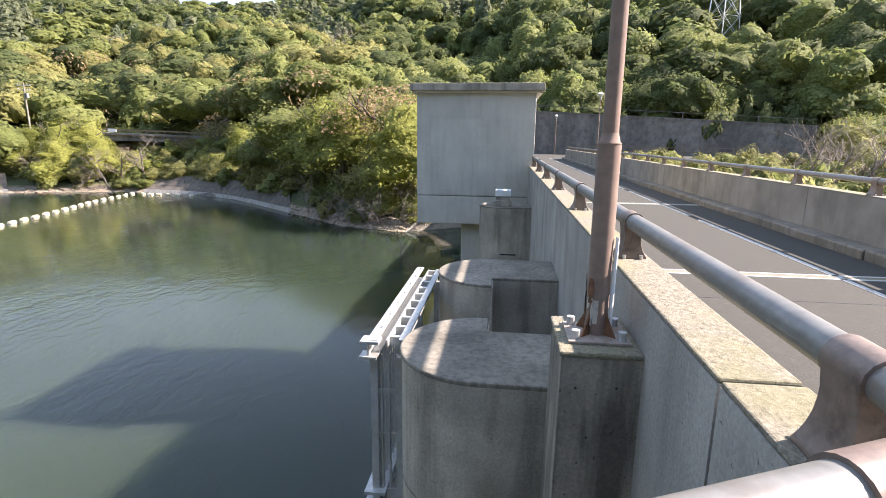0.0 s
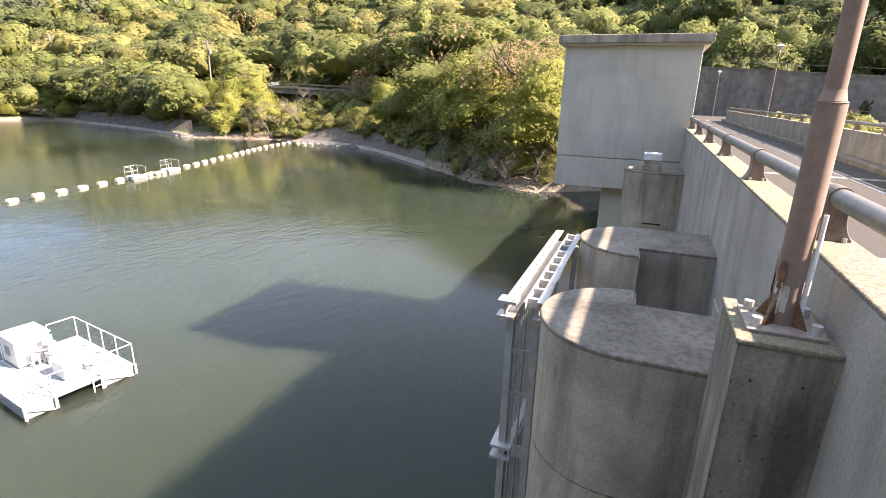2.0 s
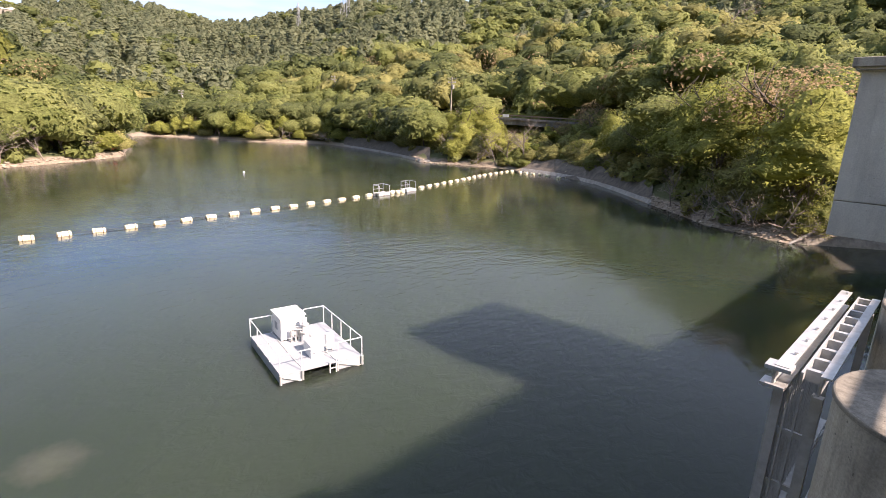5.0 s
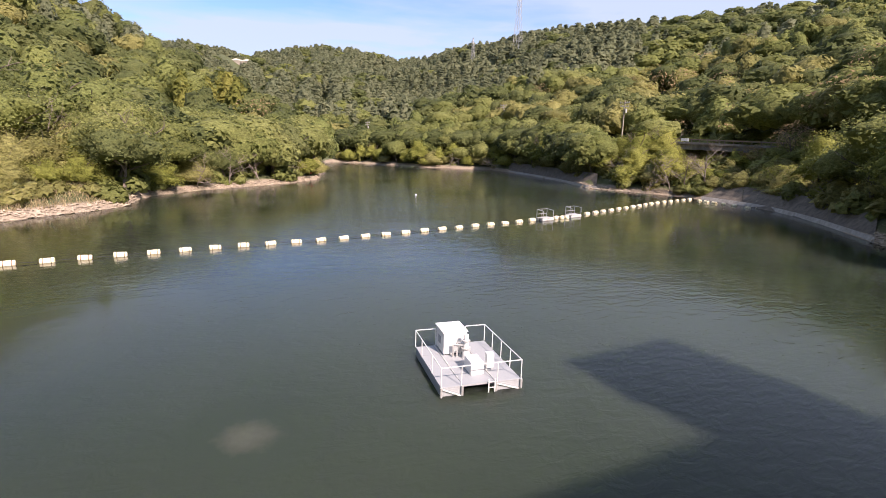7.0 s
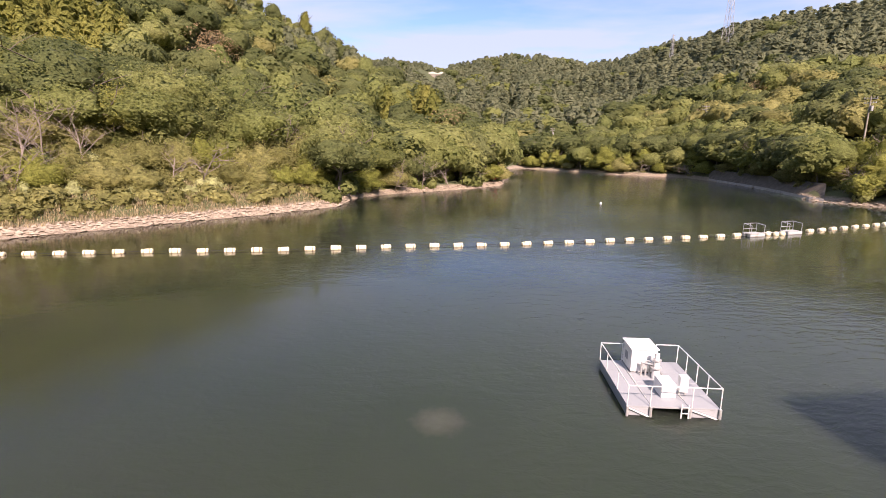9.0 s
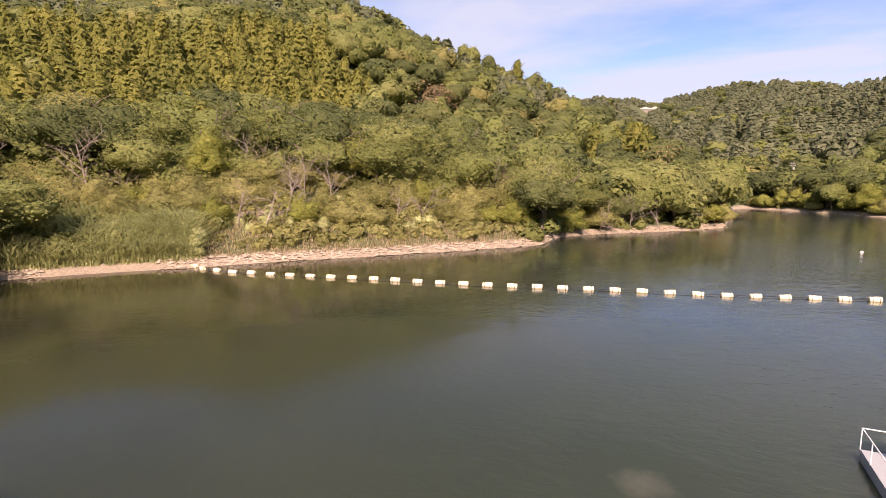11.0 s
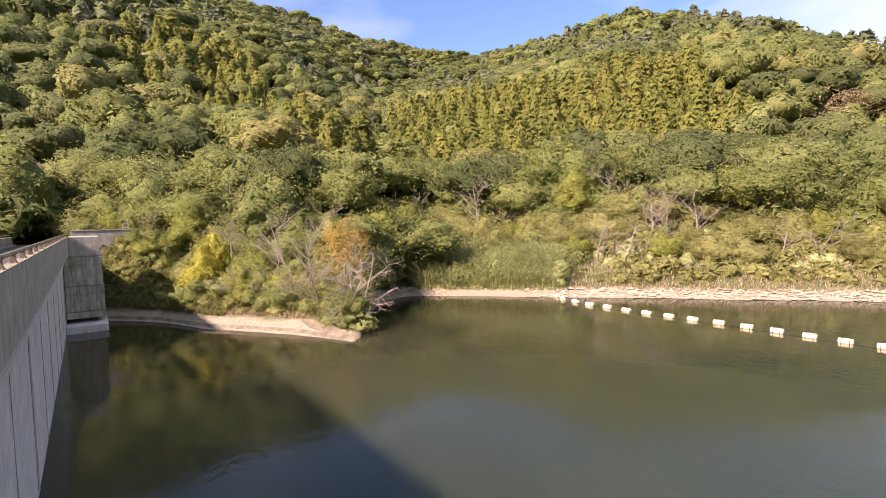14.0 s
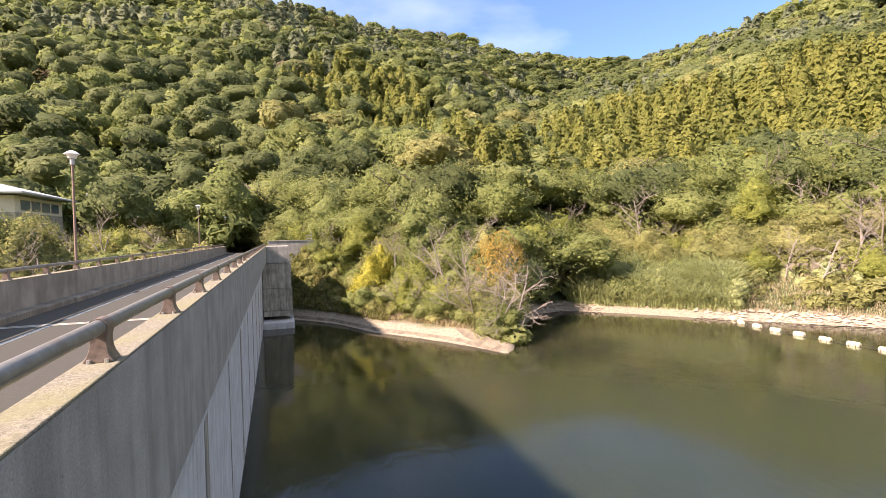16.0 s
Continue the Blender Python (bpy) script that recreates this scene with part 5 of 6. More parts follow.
def sprinkle():
    rng = np.random.default_rng(3)
    lists = {k: [] for k in ("broad", "mid", "pine", "cedar", "rust", "cypress", "olive")}
    r = 52.0
    while r < 720:
        gap = float(np.interp(r, [52, 110, 260, 420], [5.6, 5.6, 6.0, 8.0]))
        az = -45.0
        while az < 205:
            a = az + rng.uniform(-0.5, 0.5) * math.degrees(gap / r)
            rr = r + rng.uniform(-0.5, 0.5) * gap
            aw = a if a <= 180 else a - 360
            rs, rc = float(lay(SHORE, aw, 1)), float(lay(CREST, aw, 1))
            west = 0 <= aw <= 180
            ok = (rr < rc + 12 or (76.2 < aw < 100 and 240 < rr < 700)) and (rr > rs + 27 if west else rr > 66)
            if ok:
                x, y = polar(a, rr)
                if (17 < x < 52 and -92 < y < -50) or (-3 < x < 8 and abs(y) < 100 and y < 0 and y > -66) or (-3 < x < 60 and 40 < y < 66):
                    ok = False
            if ok and -21.8 < aw < -17.6 and 97 < rr < 117:
                ok = False
            if ok and 83.2 < aw < 88 and 560 < rr < 646:
                ok = False
            if ok:
                n = noise.noise(Vector((x * 0.018, y * 0.018, 2.0)))
                n2 = noise.noise(Vector((x * 0.035 + 9, y * 0.035, 7.0)))
                n3 = noise.noise(Vector((x * 0.09, y * 0.09, 3.0)))
                if any(math.hypot(x - sx, y - sy) < sr * (0.85 + 0.5 * n3) for sx, sy, sr in STANDS):
                    k = "cedar" if rng.random() < 0.93 else "mid"
                elif 44 < aw < 100 and rr > rs + 110 and n2 > -0.22:
                    k = "cypress"
                elif rr > 190 and n2 > 0.12:
                    k = "cypress" if rng.random() < 0.6 else "pine"
                elif rng.random() < (0.06 if 12 < aw < 60 and rr < 220 else 0.02):
                    k = "rust"
                elif 14 < aw < 58 and rr < 230 and noise.noise(Vector((x * 0.06, y * 0.06, 23.0))) > 0.12:
                    k = "olive"
                # mostly dark kinds: the north-east slope's shade is put into leaf colour
                elif aw < 14:
                    k = "pine" if n3 > 0.1 else ("mid" if n3 < -0.3 else "broad")
                elif rr < 200 and noise.noise(Vector((x * 0.05, y * 0.05, 17.0))) + 0.5 * n3 > 0.30:
                    k = "olive"
                elif n2 + 0.6 * n3 > 0.18:
                    k = "pine"
                elif n + 0.6 * n3 > (0.16 if aw < 62 else 0.02):
                    k = "mid"
                else:
                    k = "broad"
                tall = k in ("cedar", "cypress")
                h = rng.uniform(11.4, 15.0) if tall else rng.uniform(6.8, 12.6)
                h *= float(np.interp(rr, [150, 300, 420], [1.0, 0.8, 0.72]))
                w = rng.uniform(0.95, 1.25) if tall else rng.uniform(0.82, 1.18)
                lists[k].append((x, y, h, w * float(np.interp(rr, [150, 300, 420], [1.0, 1.35, 1.75]))))
                if k == "cedar" and rr < 200:        # planted close together
                    b = rng.uniform(0, math.tau)
                    lists[k].append((x + 2.9 * math.cos(b), y + 2.9 * math.sin(b), h * rng.uniform(0.8, 1.0), w))
            az += math.degrees(gap / r)
        r += gap * 0.9
    return lists


W = sprinkle()


def giants():
    """Old trees with wide crowns that stand out of the woods."""
    rng = np.random.default_rng(21)
    lists = {"broad": [], "mid": [], "pine": []}
    for _ in range(520):
        a, r = rng.uniform(8, 178), math.sqrt(rng.uniform(75 ** 2, 265 ** 2))
        rs, rc = shore_r(a), float(lay(CREST, a, 1))
        x, y = polar(a, r)
        if not rs + 30 < r < rc - 15 or noise.noise(Vector((x * 0.02 + 4, y * 0.02, 5.0))) < -0.02:
            continue
        if any(math.hypot(x - sx, y - sy) < sr for sx, sy, sr in STANDS):
            continue
        k = "broad" if noise.noise(Vector((x * 0.03, y * 0.03, 11.0))) > 0.0 else ("pine" if rng.random() < 0.45 else "mid")
        lists[k].append((x, y, rng.uniform(10.5, 13.5) * float(np.interp(r, [150, 265], [1.0, 0.85])), rng.uniform(1.0, 1.35)))
    return lists


G = giants()
TITLES = {"broad": ("evergreen_woods", "broad", LEAF_DARK, "dark evergreen broadleaf woods covering the hills"),
          "mid": ("broadleaf_woods", "broad", LEAF_MID, "green broadleaf woods covering the hills"),
          "pine": ("pine_woods", "pine", LEAF_PINE, "pines standing among the hillside woods"),
          "cedar": ("cedar_woods", "cedar", LEAF_CEDAR, "yellow-green cedar plantation on the hillside"),
          "cypress": ("cypress_woods", "cedar", LEAF_HAZED_CYPRESS, "grey-green conifer plantation on the far slopes"),
          "olive": ("autumn_woods", "broad", LEAF_OLIVE, "olive-brown autumn trees among the hillside woods"),
          "rust": ("brown_woods", "broad", LEAF_RUST, "brownish thin-leaved trees among the woods")}
for k, (nm, form, mt, lb) in TITLES.items():
    if k == "rust":
        woods(nm, form, mt, W[k], 210, 0.026, lb, 3, 0)
        continue
    near = [p for p in W[k] if math.hypot(p[0], p[1]) < 96]
    middle = [p for p in W[k] if 96 <= math.hypot(p[0], p[1]) < 195]
    far = [p for p in W[k] if 195 <= math.hypot(p[0], p[1]) < 430]
    ridge = [p for p in W[k] if math.hypot(p[0], p[1]) >= 430]
    if k in G:
        woods(nm, form, mt, [p for p in G[k] if math.hypot(p[0], p[1]) < 115], 120, 0.020, lb, 4)
        woods(nm, form, mt, [p for p in G[k] if math.hypot(p[0], p[1]) >= 115], 60, 0.026, lb, 3)
    woods(nm, form, mt, near, 120, 0.020, lb, 4)
    woods(nm, form, mt, middle, 40, 0.030, lb, 3)
    woods(nm, form, mt, far, 6 if k == "cypress" else 22, 0.045, lb, 2)
    woods(nm, form, mt, ridge, 4, 0.05, lb, 2)


def thicket(name, mat, az0, az1, b0, b1, count, hs, n, size, label, form="shrub", airy=0.0):
    """Low growth between two distances from the water."""
    rng = np.random.default_rng(int(az0 * 10) + count)
    pl = []
    for _ in range(count):
        a = rng.uniform(az0, az1)
        back = rng.uniform(b0, b1)
        if 23.5 < a < 37.6 or 47 < a < 57:   # lined banks stay open
            back = max(back, 4.3 if a < 30.5 else 6.0)
        x, y = polar(a, shore_r(a) + back)
        pl.append((x, y, rng.uniform(*hs), rng.uniform(0.8, 1.3)))
    woods(name, form, mat, pl, n, size, label, 3 if hs[1] > 4 else 2, 1.0, airy)


thicket("undergrowth", LEAF_OLIVE, 9, 75, 1.2, 24, 190, (1.2, 2.8), 80, 0.050, "olive undergrowth along the wooded bank")
thicket("undergrowth", LEAF_MID, 9, 75, 1.2, 24, 180, (1.2, 3.0), 80, 0.050, "green undergrowth along the wooded bank")
thicket("undergrowth", LEAF_MID, 77.2, 97, 1.2, 26, 190, (1.2, 3.0), 80, 0.050, "green undergrowth along the wooded bank")
thicket("undergrowth", LEAF_OLIVE, 96, 134, 2.6, 12, 230, (0.8, 2.0), 80, 0.050, "olive undergrowth along the bank")
thicket("undergrowth", LEAF_OLIVE, 95, 153, 9.0, 30, 230, (1.2, 3.0), 80, 0.050, "olive undergrowth along the bank")
thicket("undergrowth", LEAF_MID, 94, 153, 17, 30, 150, (3.0, 5.6), 80, 0.030, "leafy young trees at the edge of the woods")
thicket("undergrowth", LEAF_MID, 108, 154, 26, 40, 90, (2.4, 4.4), 80, 0.030, "leafy young trees under the woods")
thicket("undergrowth", LEAF_MID, 152, 172.5, 12, 46, 110, (2.5, 5.0), 80, 0.030, "leafy young trees behind the point")
thicket("undergrowth", LEAF_OLIVE, 24, 48, 6.5, 30, 120, (1.8, 4.2), 80, 0.034, "olive young trees round the bridge")
thicket("undergrowth", LEAF_BRIGHT, 24, 48, 6.5, 30, 70, (1.8, 4.2), 80, 0.034, "bright green young trees round the bridge")
thicket("undergrowth", LEAF_MID, 9, 75, 20, 32, 110, (3.0, 5.2), 80, 0.030, "leafy young trees at the edge of the woods")
thicket("undergrowth", LEAF_MID, 128, 153, 2.0, 30, 160, (1.2, 3.0), 80, 0.050, "green undergrowth along the bank")
thicket("undergrowth", LEAF_MID, 154.8, 171.5, 3.0, 20, 110, (1.0, 2.4), 340, 0.030, "green undergrowth on the point beside the dam", airy=0.08)
thicket("undergrowth", LEAF_OLIVE, 170, 178.3, 2.4, 9.5, 90, (0.5, 1.4), 320, 0.034, "olive undergrowth on the bank beside the abutment", airy=0.08)
thicket("undergrowth", LEAF_MID, 170, 178.3, 2.4, 9.5, 60, (0.5, 1.3), 320, 0.034, "green undergrowth on the bank beside the abutment", airy=0.08)
thicket("undergrowth", LEAF_OLIVE, 154.8, 171.5, 3.0, 20, 100, (0.9, 2.2), 340, 0.030, "olive undergrowth on the point beside the dam", airy=0.08)


def blades(name, mat, az0, az1, b0, b1, count, hs, label, broad=1.0):
    """Reeds and dry grass: narrow bent blades."""
    rng = np.random.default_rng(count)
    a = rng.uniform(az0, az1, count)
    r = lay(SHORE, a, 1) + rng.uniform(b0, b1, count)
    x, y = -np.sin(np.radians(a)) * r, np.cos(np.radians(a)) * r
    z = land(x, y)
    clump = 0.45 + 0.75 * np.array([noise.noise(Vector((p * 0.35, q * 0.35, 1.0))) * 0.5 + 0.5 for p, q in zip(x, y)])
    h = rng.uniform(*hs, count) * clump
    t = rng.uniform(0, math.tau, count)
    w = (0.018 + 0.025 * rng.random(count)) * broad
    lean = rng.uniform(0.2, 1.1, count) * h * (1.5 if broad > 1 else 1.0)
    base = np.stack([x, y, z], 1)
    side = np.stack([np.cos(t) * w, np.sin(t) * w, 0 * t], 1)
    bend = np.stack([-np.sin(t) * lean, np.cos(t) * lean, h], 1)
    mid = base + bend * np.array([0.35, 0.35, 0.62])
    tip = base + bend
    q = np.stack([base - side, base + side, mid + side * 0.8, mid - side * 0.8], 1)
    q2 = np.stack([mid - side * 0.8, mid + side * 0.8, tip + side * 0.15, tip - side * 0.15], 1)
    tagged(new(name, quads_mesh(name, np.concatenate([q, q2]), mat)), label, "grass", kind="stuff")


blades("reeds", REED, 131, 147, 1.0, 9, 7000, (0.6, 1.5), "tall pale green reeds at the water's edge")
blades("reeds", REED, 98, 131, 3.0, 10, 1500, (0.4, 0.9), "pale green reeds on the bank")
blades("dry_grass", DRY, 96, 134, 1.2, 11, 15000, (0.25, 0.7), "dry straw-coloured grass on the bank")
blades("dry_grass", DRY, 155, 177, 2.0, 5, 6500, (0.2, 0.6), "dry straw-coloured grass on the point")
blades("weeds", LEAF_OLIVE, 167, 179, 1.9, 10, 9000, (0.3, 0.9), "dull green weeds on the bank beside the abutment", 1.6)
blades("bamboo_grass", REED, 131.5, 147.5, 1.4, 10, 13000, (1.1, 2.7), "pale green bamboo grass drooping over the water's edge", 2.0)
thicket("bamboo_grass", REED, 131.5, 147, 2.4, 10, 60, (1.4, 2.6), 300, 0.030, "pale green bamboo grass in rounded clumps at the water", airy=0.08)
thicket("bamboo_grass", REED, 99, 128, 5, 14, 60, (1.0, 2.0), 400, 0.030, "pale green bamboo grass in rounded clumps on the bank", airy=0.08)


def pebbles(name, az0, az1, count, label):
    """Loose stones along the waterline."""
    rng = np.random.default_rng(count)
    a = rng.uniform(az0, az1, count)
    r = lay(SHORE, a, 1) + rng.uniform(-0.1, 1.7, count)
    x, y = -np.sin(np.radians(a)) * r, np.cos(np.radians(a)) * r
    z = land(x, y)
    s = rng.uniform(0.06, 0.27, count) * rng.uniform(0.6, 1.4, count)
    q = BALL[None] * (s[:, None] * rng.uniform(0.6, 1.3, (count, 3)) * np.array([1, 1, 0.45]))[:, None, None, :]
    q = q + np.stack([x, y, z + s * 0.2], 1)[:, None, None, :]
    tagged(new(name, quads_mesh(name, q.reshape(-1, 3, 3), STONE)), label, "stones", kind="stuff")


STONE = plain("shore_stones", (0.35, 0.285, 0.21), 0.9, 0, 0.5, 1.5)
pebbles("shore_stones", 77, 135, 3600, "loose tan stones along the waterline")
pebbles("shore_stones", 8, 24, 500, "loose stones along the shaded waterline")
pebbles("shore_stones", 38, 75, 900, "loose tan stones along the far waterline")
pebbles("shore_stones", 144, 152, 300, "loose stones along the waterline")

# ---- banks, roads and buildings round the water ----
def revetment(name, az0, az1, step, rise, run, mat, label, down=0.35, taper=0.0):
    """Sloping slabs along the shore, panel by panel."""
    e = thing(name, label, "bank lining", kind="structure")
    az = az0
    while az < az1 - 0.05:
        b = min(az + step, az1)
        pts = []
        for a in (az, b):
            r0 = shore_r(a) - 0.5
            f = 1.0 if not taper else min(1.0, 0.12 + 0.88 * ((a - az0) / taper) ** 0.7)
            pts.append(((*polar(a, r0), WATER_Z - down), (*polar(a, r0 + run * f + 0.5), WATER_Z + rise * f)))
        bm = bmesh.new()
        (l0, h0), (l1, h1) = pts
        gap = 0.004
        top = [Vector(l0).lerp(Vector(l1), gap), Vector(l0).lerp(Vector(l1), 1 - gap), Vector(h0).lerp(Vector(h1), 1 - gap), Vector(h0).lerp(Vector(h1), gap)]
        lowv = [bm.verts.new(v + Vector((0, 0, -0.3))) for v in top]
        upv = [bm.verts.new(v) for v in top]
        bm.faces.new(upv)
        bm.faces.new(lowv[::-1])
        for i in range(4):
            bm.faces.new((lowv[i], lowv[(i + 1) % 4], upv[(i + 1) % 4], upv[i]))
        bmesh.ops.recalc_face_normals(bm, faces=bm.faces)
        part("slab", bm, mat, e)
        az = b
    return e


revetment("revetment_north", 23.8, 37.2, 3.3, 2.2, 4.6, CONC_BANK, "dark weathered concrete slabs lining the bank")
revetment("revetment_foot", 23.8, 37.2, 1.9, 0.45, 0.35, CONC, "pale concrete toe along the lined bank")
revetment("revetment_far", 47.2, 56.5, 2.2, 2.4, 4.8, CONC_BANK, "dark weathered concrete slabs lining the far bank")
revetment("revetment_far_foot", 47.2, 56.5, 1.1, 0.45, 0.35, CONC, "pale concrete toe along the far lined bank")
CONC_SHORE = concrete("pinkish_bank_concrete", (0.225, 0.178, 0.125), (0.11, 0.086, 0.06), 0.45, 10, 0.9, True, 1.2)
revetment("revetment_point", 153.5, 177.4, 1.1, 0.80, 2.2, CONC_SHORE, "pale worn bank lining round the point", taper=4.0)
revetment("revetment_point_foot", 154.2, 177.4, 1.1, 0.30, 0.55, CONC_SHORE, "pale worn step at the foot of the bank", taper=4.0)

STEP = plain("yellowed_step_edge", (0.50, 0.43, 0.25), 0.8, 0, 0.3, 20)
# drain steps let into the lined bank
dr = thing("drain_steps", "narrow dark drain with worn yellow step edges down the lined bank", "drain", kind="structure")
lo, hi = Vector((*polar(32.3, shore_r(32.3) - 0.4), -6.5)), Vector((*polar(32.3, shore_r(32.3) + 4.7), -4.0))
ax = (hi - lo).normalized()
sd = ax.cross(Vector((0, 0, 1))).normalized()
for i in range(7):
    c = lo.lerp(hi, (i + 0.5) / 7)
    ob = part("tread", box(-0.34, -0.19, -0.1, 0.34, 0.19, 0.12, 0.01), DARK if i % 2 else STEP, dr)
    ob.matrix_world = Matrix.Translation(c) @ Matrix.Rotation(math.atan2(sd.y, sd.x), 4, "Z")
for sx in (-0.36, 0.36):
    part("cheek", tube([lo + sd * sx, hi + sd * sx], 0.07, 4), CONC_BANK, dr)

# sloping apron beside the gatehouse
bm = bmesh.new()
up = [bm.verts.new(p) for p in ((-8.8, 42.75, -6.42), (-0.02, 48.9, -6.42), (-0.02, 51.0, -4.4), (-6.5, 45.6, -4.4))]
dn = [bm.verts.new(v.co + Vector((0, 0, -0.4))) for v in up]
bm.faces.new(up)
bm.faces.new(dn[::-1])
for i in range(4):
    bm.faces.new((dn[i], dn[(i + 1) % 4], up[(i + 1) % 4], up[i]))
bmesh.ops.recalc_face_normals(bm, faces=bm.faces)
apron = thing("bank_apron", "sloping pale concrete apron beside the gatehouse", "bank lining", kind="structure")
part("slab", bm, CONC_EAST, apron)
part("edge_kerb", tube([(-8.85, 42.7, -6.36), (-6.5, 45.55, -4.34)], 0.11, 4), CONC, apron)

# abutment that ends the upstream face
ab = thing("abutment", "stepped grey concrete abutment at the end of the dam", "abutment", kind="structure")
part("upper_block", box(-1.95, -52.0, -0.72, 0.0, -47.6, 0.78, 0.03), CONC, ab)
part("middle_block", box(-2.05, -52.0, -2.95, 0.36, -47.5, -0.75, 0.03), CONC_PIER, ab)
part("lower_block", box(-2.1, -52.0, -4.9, 0.36, -47.45, -2.98, 0.03), CONC_PIER, ab)
part("plinth", box(-2.1, -52.0, -5.4, 0.36, -47.3, -4.93, 0.02), CONC_PIER, ab)
part("ledge", box(-2.2, -52.0, -9.0, 0.38, -45.9, -5.75, 0.03), CONC_PALE, ab, "pale ledge just above the water")
part("wing_wall", box(-4.75, -58.0, -4.0, -0.003, -57.5, 1.15, 0.02), CONC, ab)
part("wing_coping", box(-4.8, -58.05, 1.15, -0.003, -57.45, 1.24, 0.015), CONC, ab)
gp = thing("gauge_stand", "small grey steel stand on the abutment wall", "stand", at=(-4.3, -57.75, 1.24))
for sx in (-0.22, 0.22):
    part("leg", box(sx - 0.03, -0.03, 0, sx + 0.03, 0.03, 0.95 if sx < 0 else 0.55), GALV, gp)
for zz in (0.12, 0.48):
    part("cross_bar", box(-0.25, -0.02, zz, 0.25, 0.02, zz + 0.05), GALV, gp)

plant("olive", -6.4, -52.6, 2.0, 0.8)
# retaining wall and roadside railing on the north bank
rw = thing("retaining_wall", "tall dark stained concrete retaining wall above the road", "retaining wall", kind="structure")
for i in range(9):
    x0, x1 = -3 + 4.0 * i, -3 + 4.0 * (i + 1) - 0.02
    za, zb = 4.75 - 0.047 * x0, 4.75 - 0.047 * x1

    def slab(y0, y1, low, high):
        bm = bmesh.new()
        lo = [bm.verts.new(p) for p in ((x0, y0, low[0]), (x1, y0, low[1]), (x1, y1, low[1]), (x0, y1, low[0]))]
        hi = [bm.verts.new(p) for p in ((x0, y0, high[0]), (x1, y0, high[1]), (x1, y1, high[1]), (x0, y1, high[0]))]
        bm.faces.new(lo[::-1])
        bm.faces.new(hi)
        for k in range(4):
            bm.faces.new((lo[k], lo[(k + 1) % 4], hi[(k + 1) % 4], hi[k]))
        bmesh.ops.recalc_face_normals(bm, faces=bm.faces)
        return bm

    part("panel", slab(62.0, 62.6, (-1.0, -1.0), (za, zb)), CONC_WALL, rw)
    part("coping", slab(61.93, 62.65, (za, zb), (za + 0.14, zb + 0.14)), CONC_WALL, rw)
    part("fence_post", box(x0 + 1.9, 62.3, za - 0.1, x0 + 1.98, 62.38, za + 0.8), CONC_WALL, rw)
    part("fence_rail", slab(62.31, 62.36, (za + 0.75, zb + 0.75), (za + 0.8, zb + 0.8)), CONC_WALL, rw)
rg = thing("roadside_railing", "rusty brown railing beside the far road", "railing", kind="structure")
for i in range(13):
    x = 7.0 + 1.5 * i
    part("post", box(x, 51.95, -0.5, x + 0.1, 52.05, 0.95), RAIL_CAST, rg)
for zz in (0.45, 0.85):
    part("rail", box(7, 51.97, zz, 25.1, 52.03, zz + 0.08), RAIL_CAST, rg)
bm = box(-12, 52.5, ROAD_Z - 0.3, 34, 61.5, ROAD_Z - 0.02)
tagged(link("bank_road", bm, ASPHALT), "grey asphalt road along the foot of the retaining wall", "road", kind="structure")

# scrub beyond the valley parapet
for (x, y, h, k) in ((9, 30, 3.4, "olive"), (7.5, 24, 3.0, "shrub"), (8.5, 20, 3.6, "olive"), (11, 26, 4.2, "olive"), (13, 33, 3.2, "shrub"), (16, 38, 2.6, "olive"),
                     (10, 38, 2.2, "olive"), (21, 33, 3.2, "olive"), (8.2, 36, 2.3, "shrub"), (14, 22, 5.2, "olive"), (18, 25, 4.0, "olive"), (7.6, 41, 1.8, "olive"),
                     (20, 29, 5.4, "olive"), (24, 34, 5.0, "mid"), (23, 40, 5.0, "olive"), (26, 44, 5.5, "mid"), (30, 46, 6, "mid"), (12, 17, 6.2, "olive"), (16, 17, 6.6, "olive"), (10, 14.5, 6.6, "olive")):
    plant("olive" if k == "shrub" else k, x, y, h * 0.85, 0.95)
for (x, y, h) in ((17.5, 31, 6.6), (19.5, 35, 5.0), (16.0, 33.5, 5.0), (18.5, 33.0, 5.8), (16.6, 30.2, 6.2), (18.2, 30.6, 6.6), (15.8, 31.4, 5.6), (17.2, 32.4, 5.8)):
    plant("bare", x, y, h * 0.78, 1.3)
for i in range(16):
    x = 6.4 + RNG.uniform(0, 16)
    plant(["olive", "shrub"][i % 2], x, -54 - RNG.uniform(0, 14), RNG.uniform(2.4, 4.2), 1.0)
for i in range(24):
    x = 7 + RNG.uniform(0, 18)
    plant(["olive", "mid", "bare", "bare"][i % 4], x, -26 - RNG.uniform(0, 26), RNG.uniform(3.6, 5.4), 1.0)
for i in range(14):
    plant(["mid", "pine", "broad", "mid"][i % 4], -3 + 1.7 * i + RNG.uniform(-0.6, 0.6), -72 - RNG.uniform(0, 6), RNG.uniform(5.5, 8.0), 1.1)
for i in range(10):
    plant(["shrub", "olive"][i % 2], -12 + 1.4 * i, -66 - RNG.uniform(0, 3), RNG.uniform(2.0, 3.4), 1.1)
# dark-leaved trees above the wall; their leaf colour stands in for shade
for i in range(14):
    plant(["pine", "broad", "broad", "pine"][i % 4], 1 + 3.2 * i + RNG.uniform(-1, 1), 68 + RNG.uniform(0, 6), RNG.uniform(6, 8.5), 1.1)


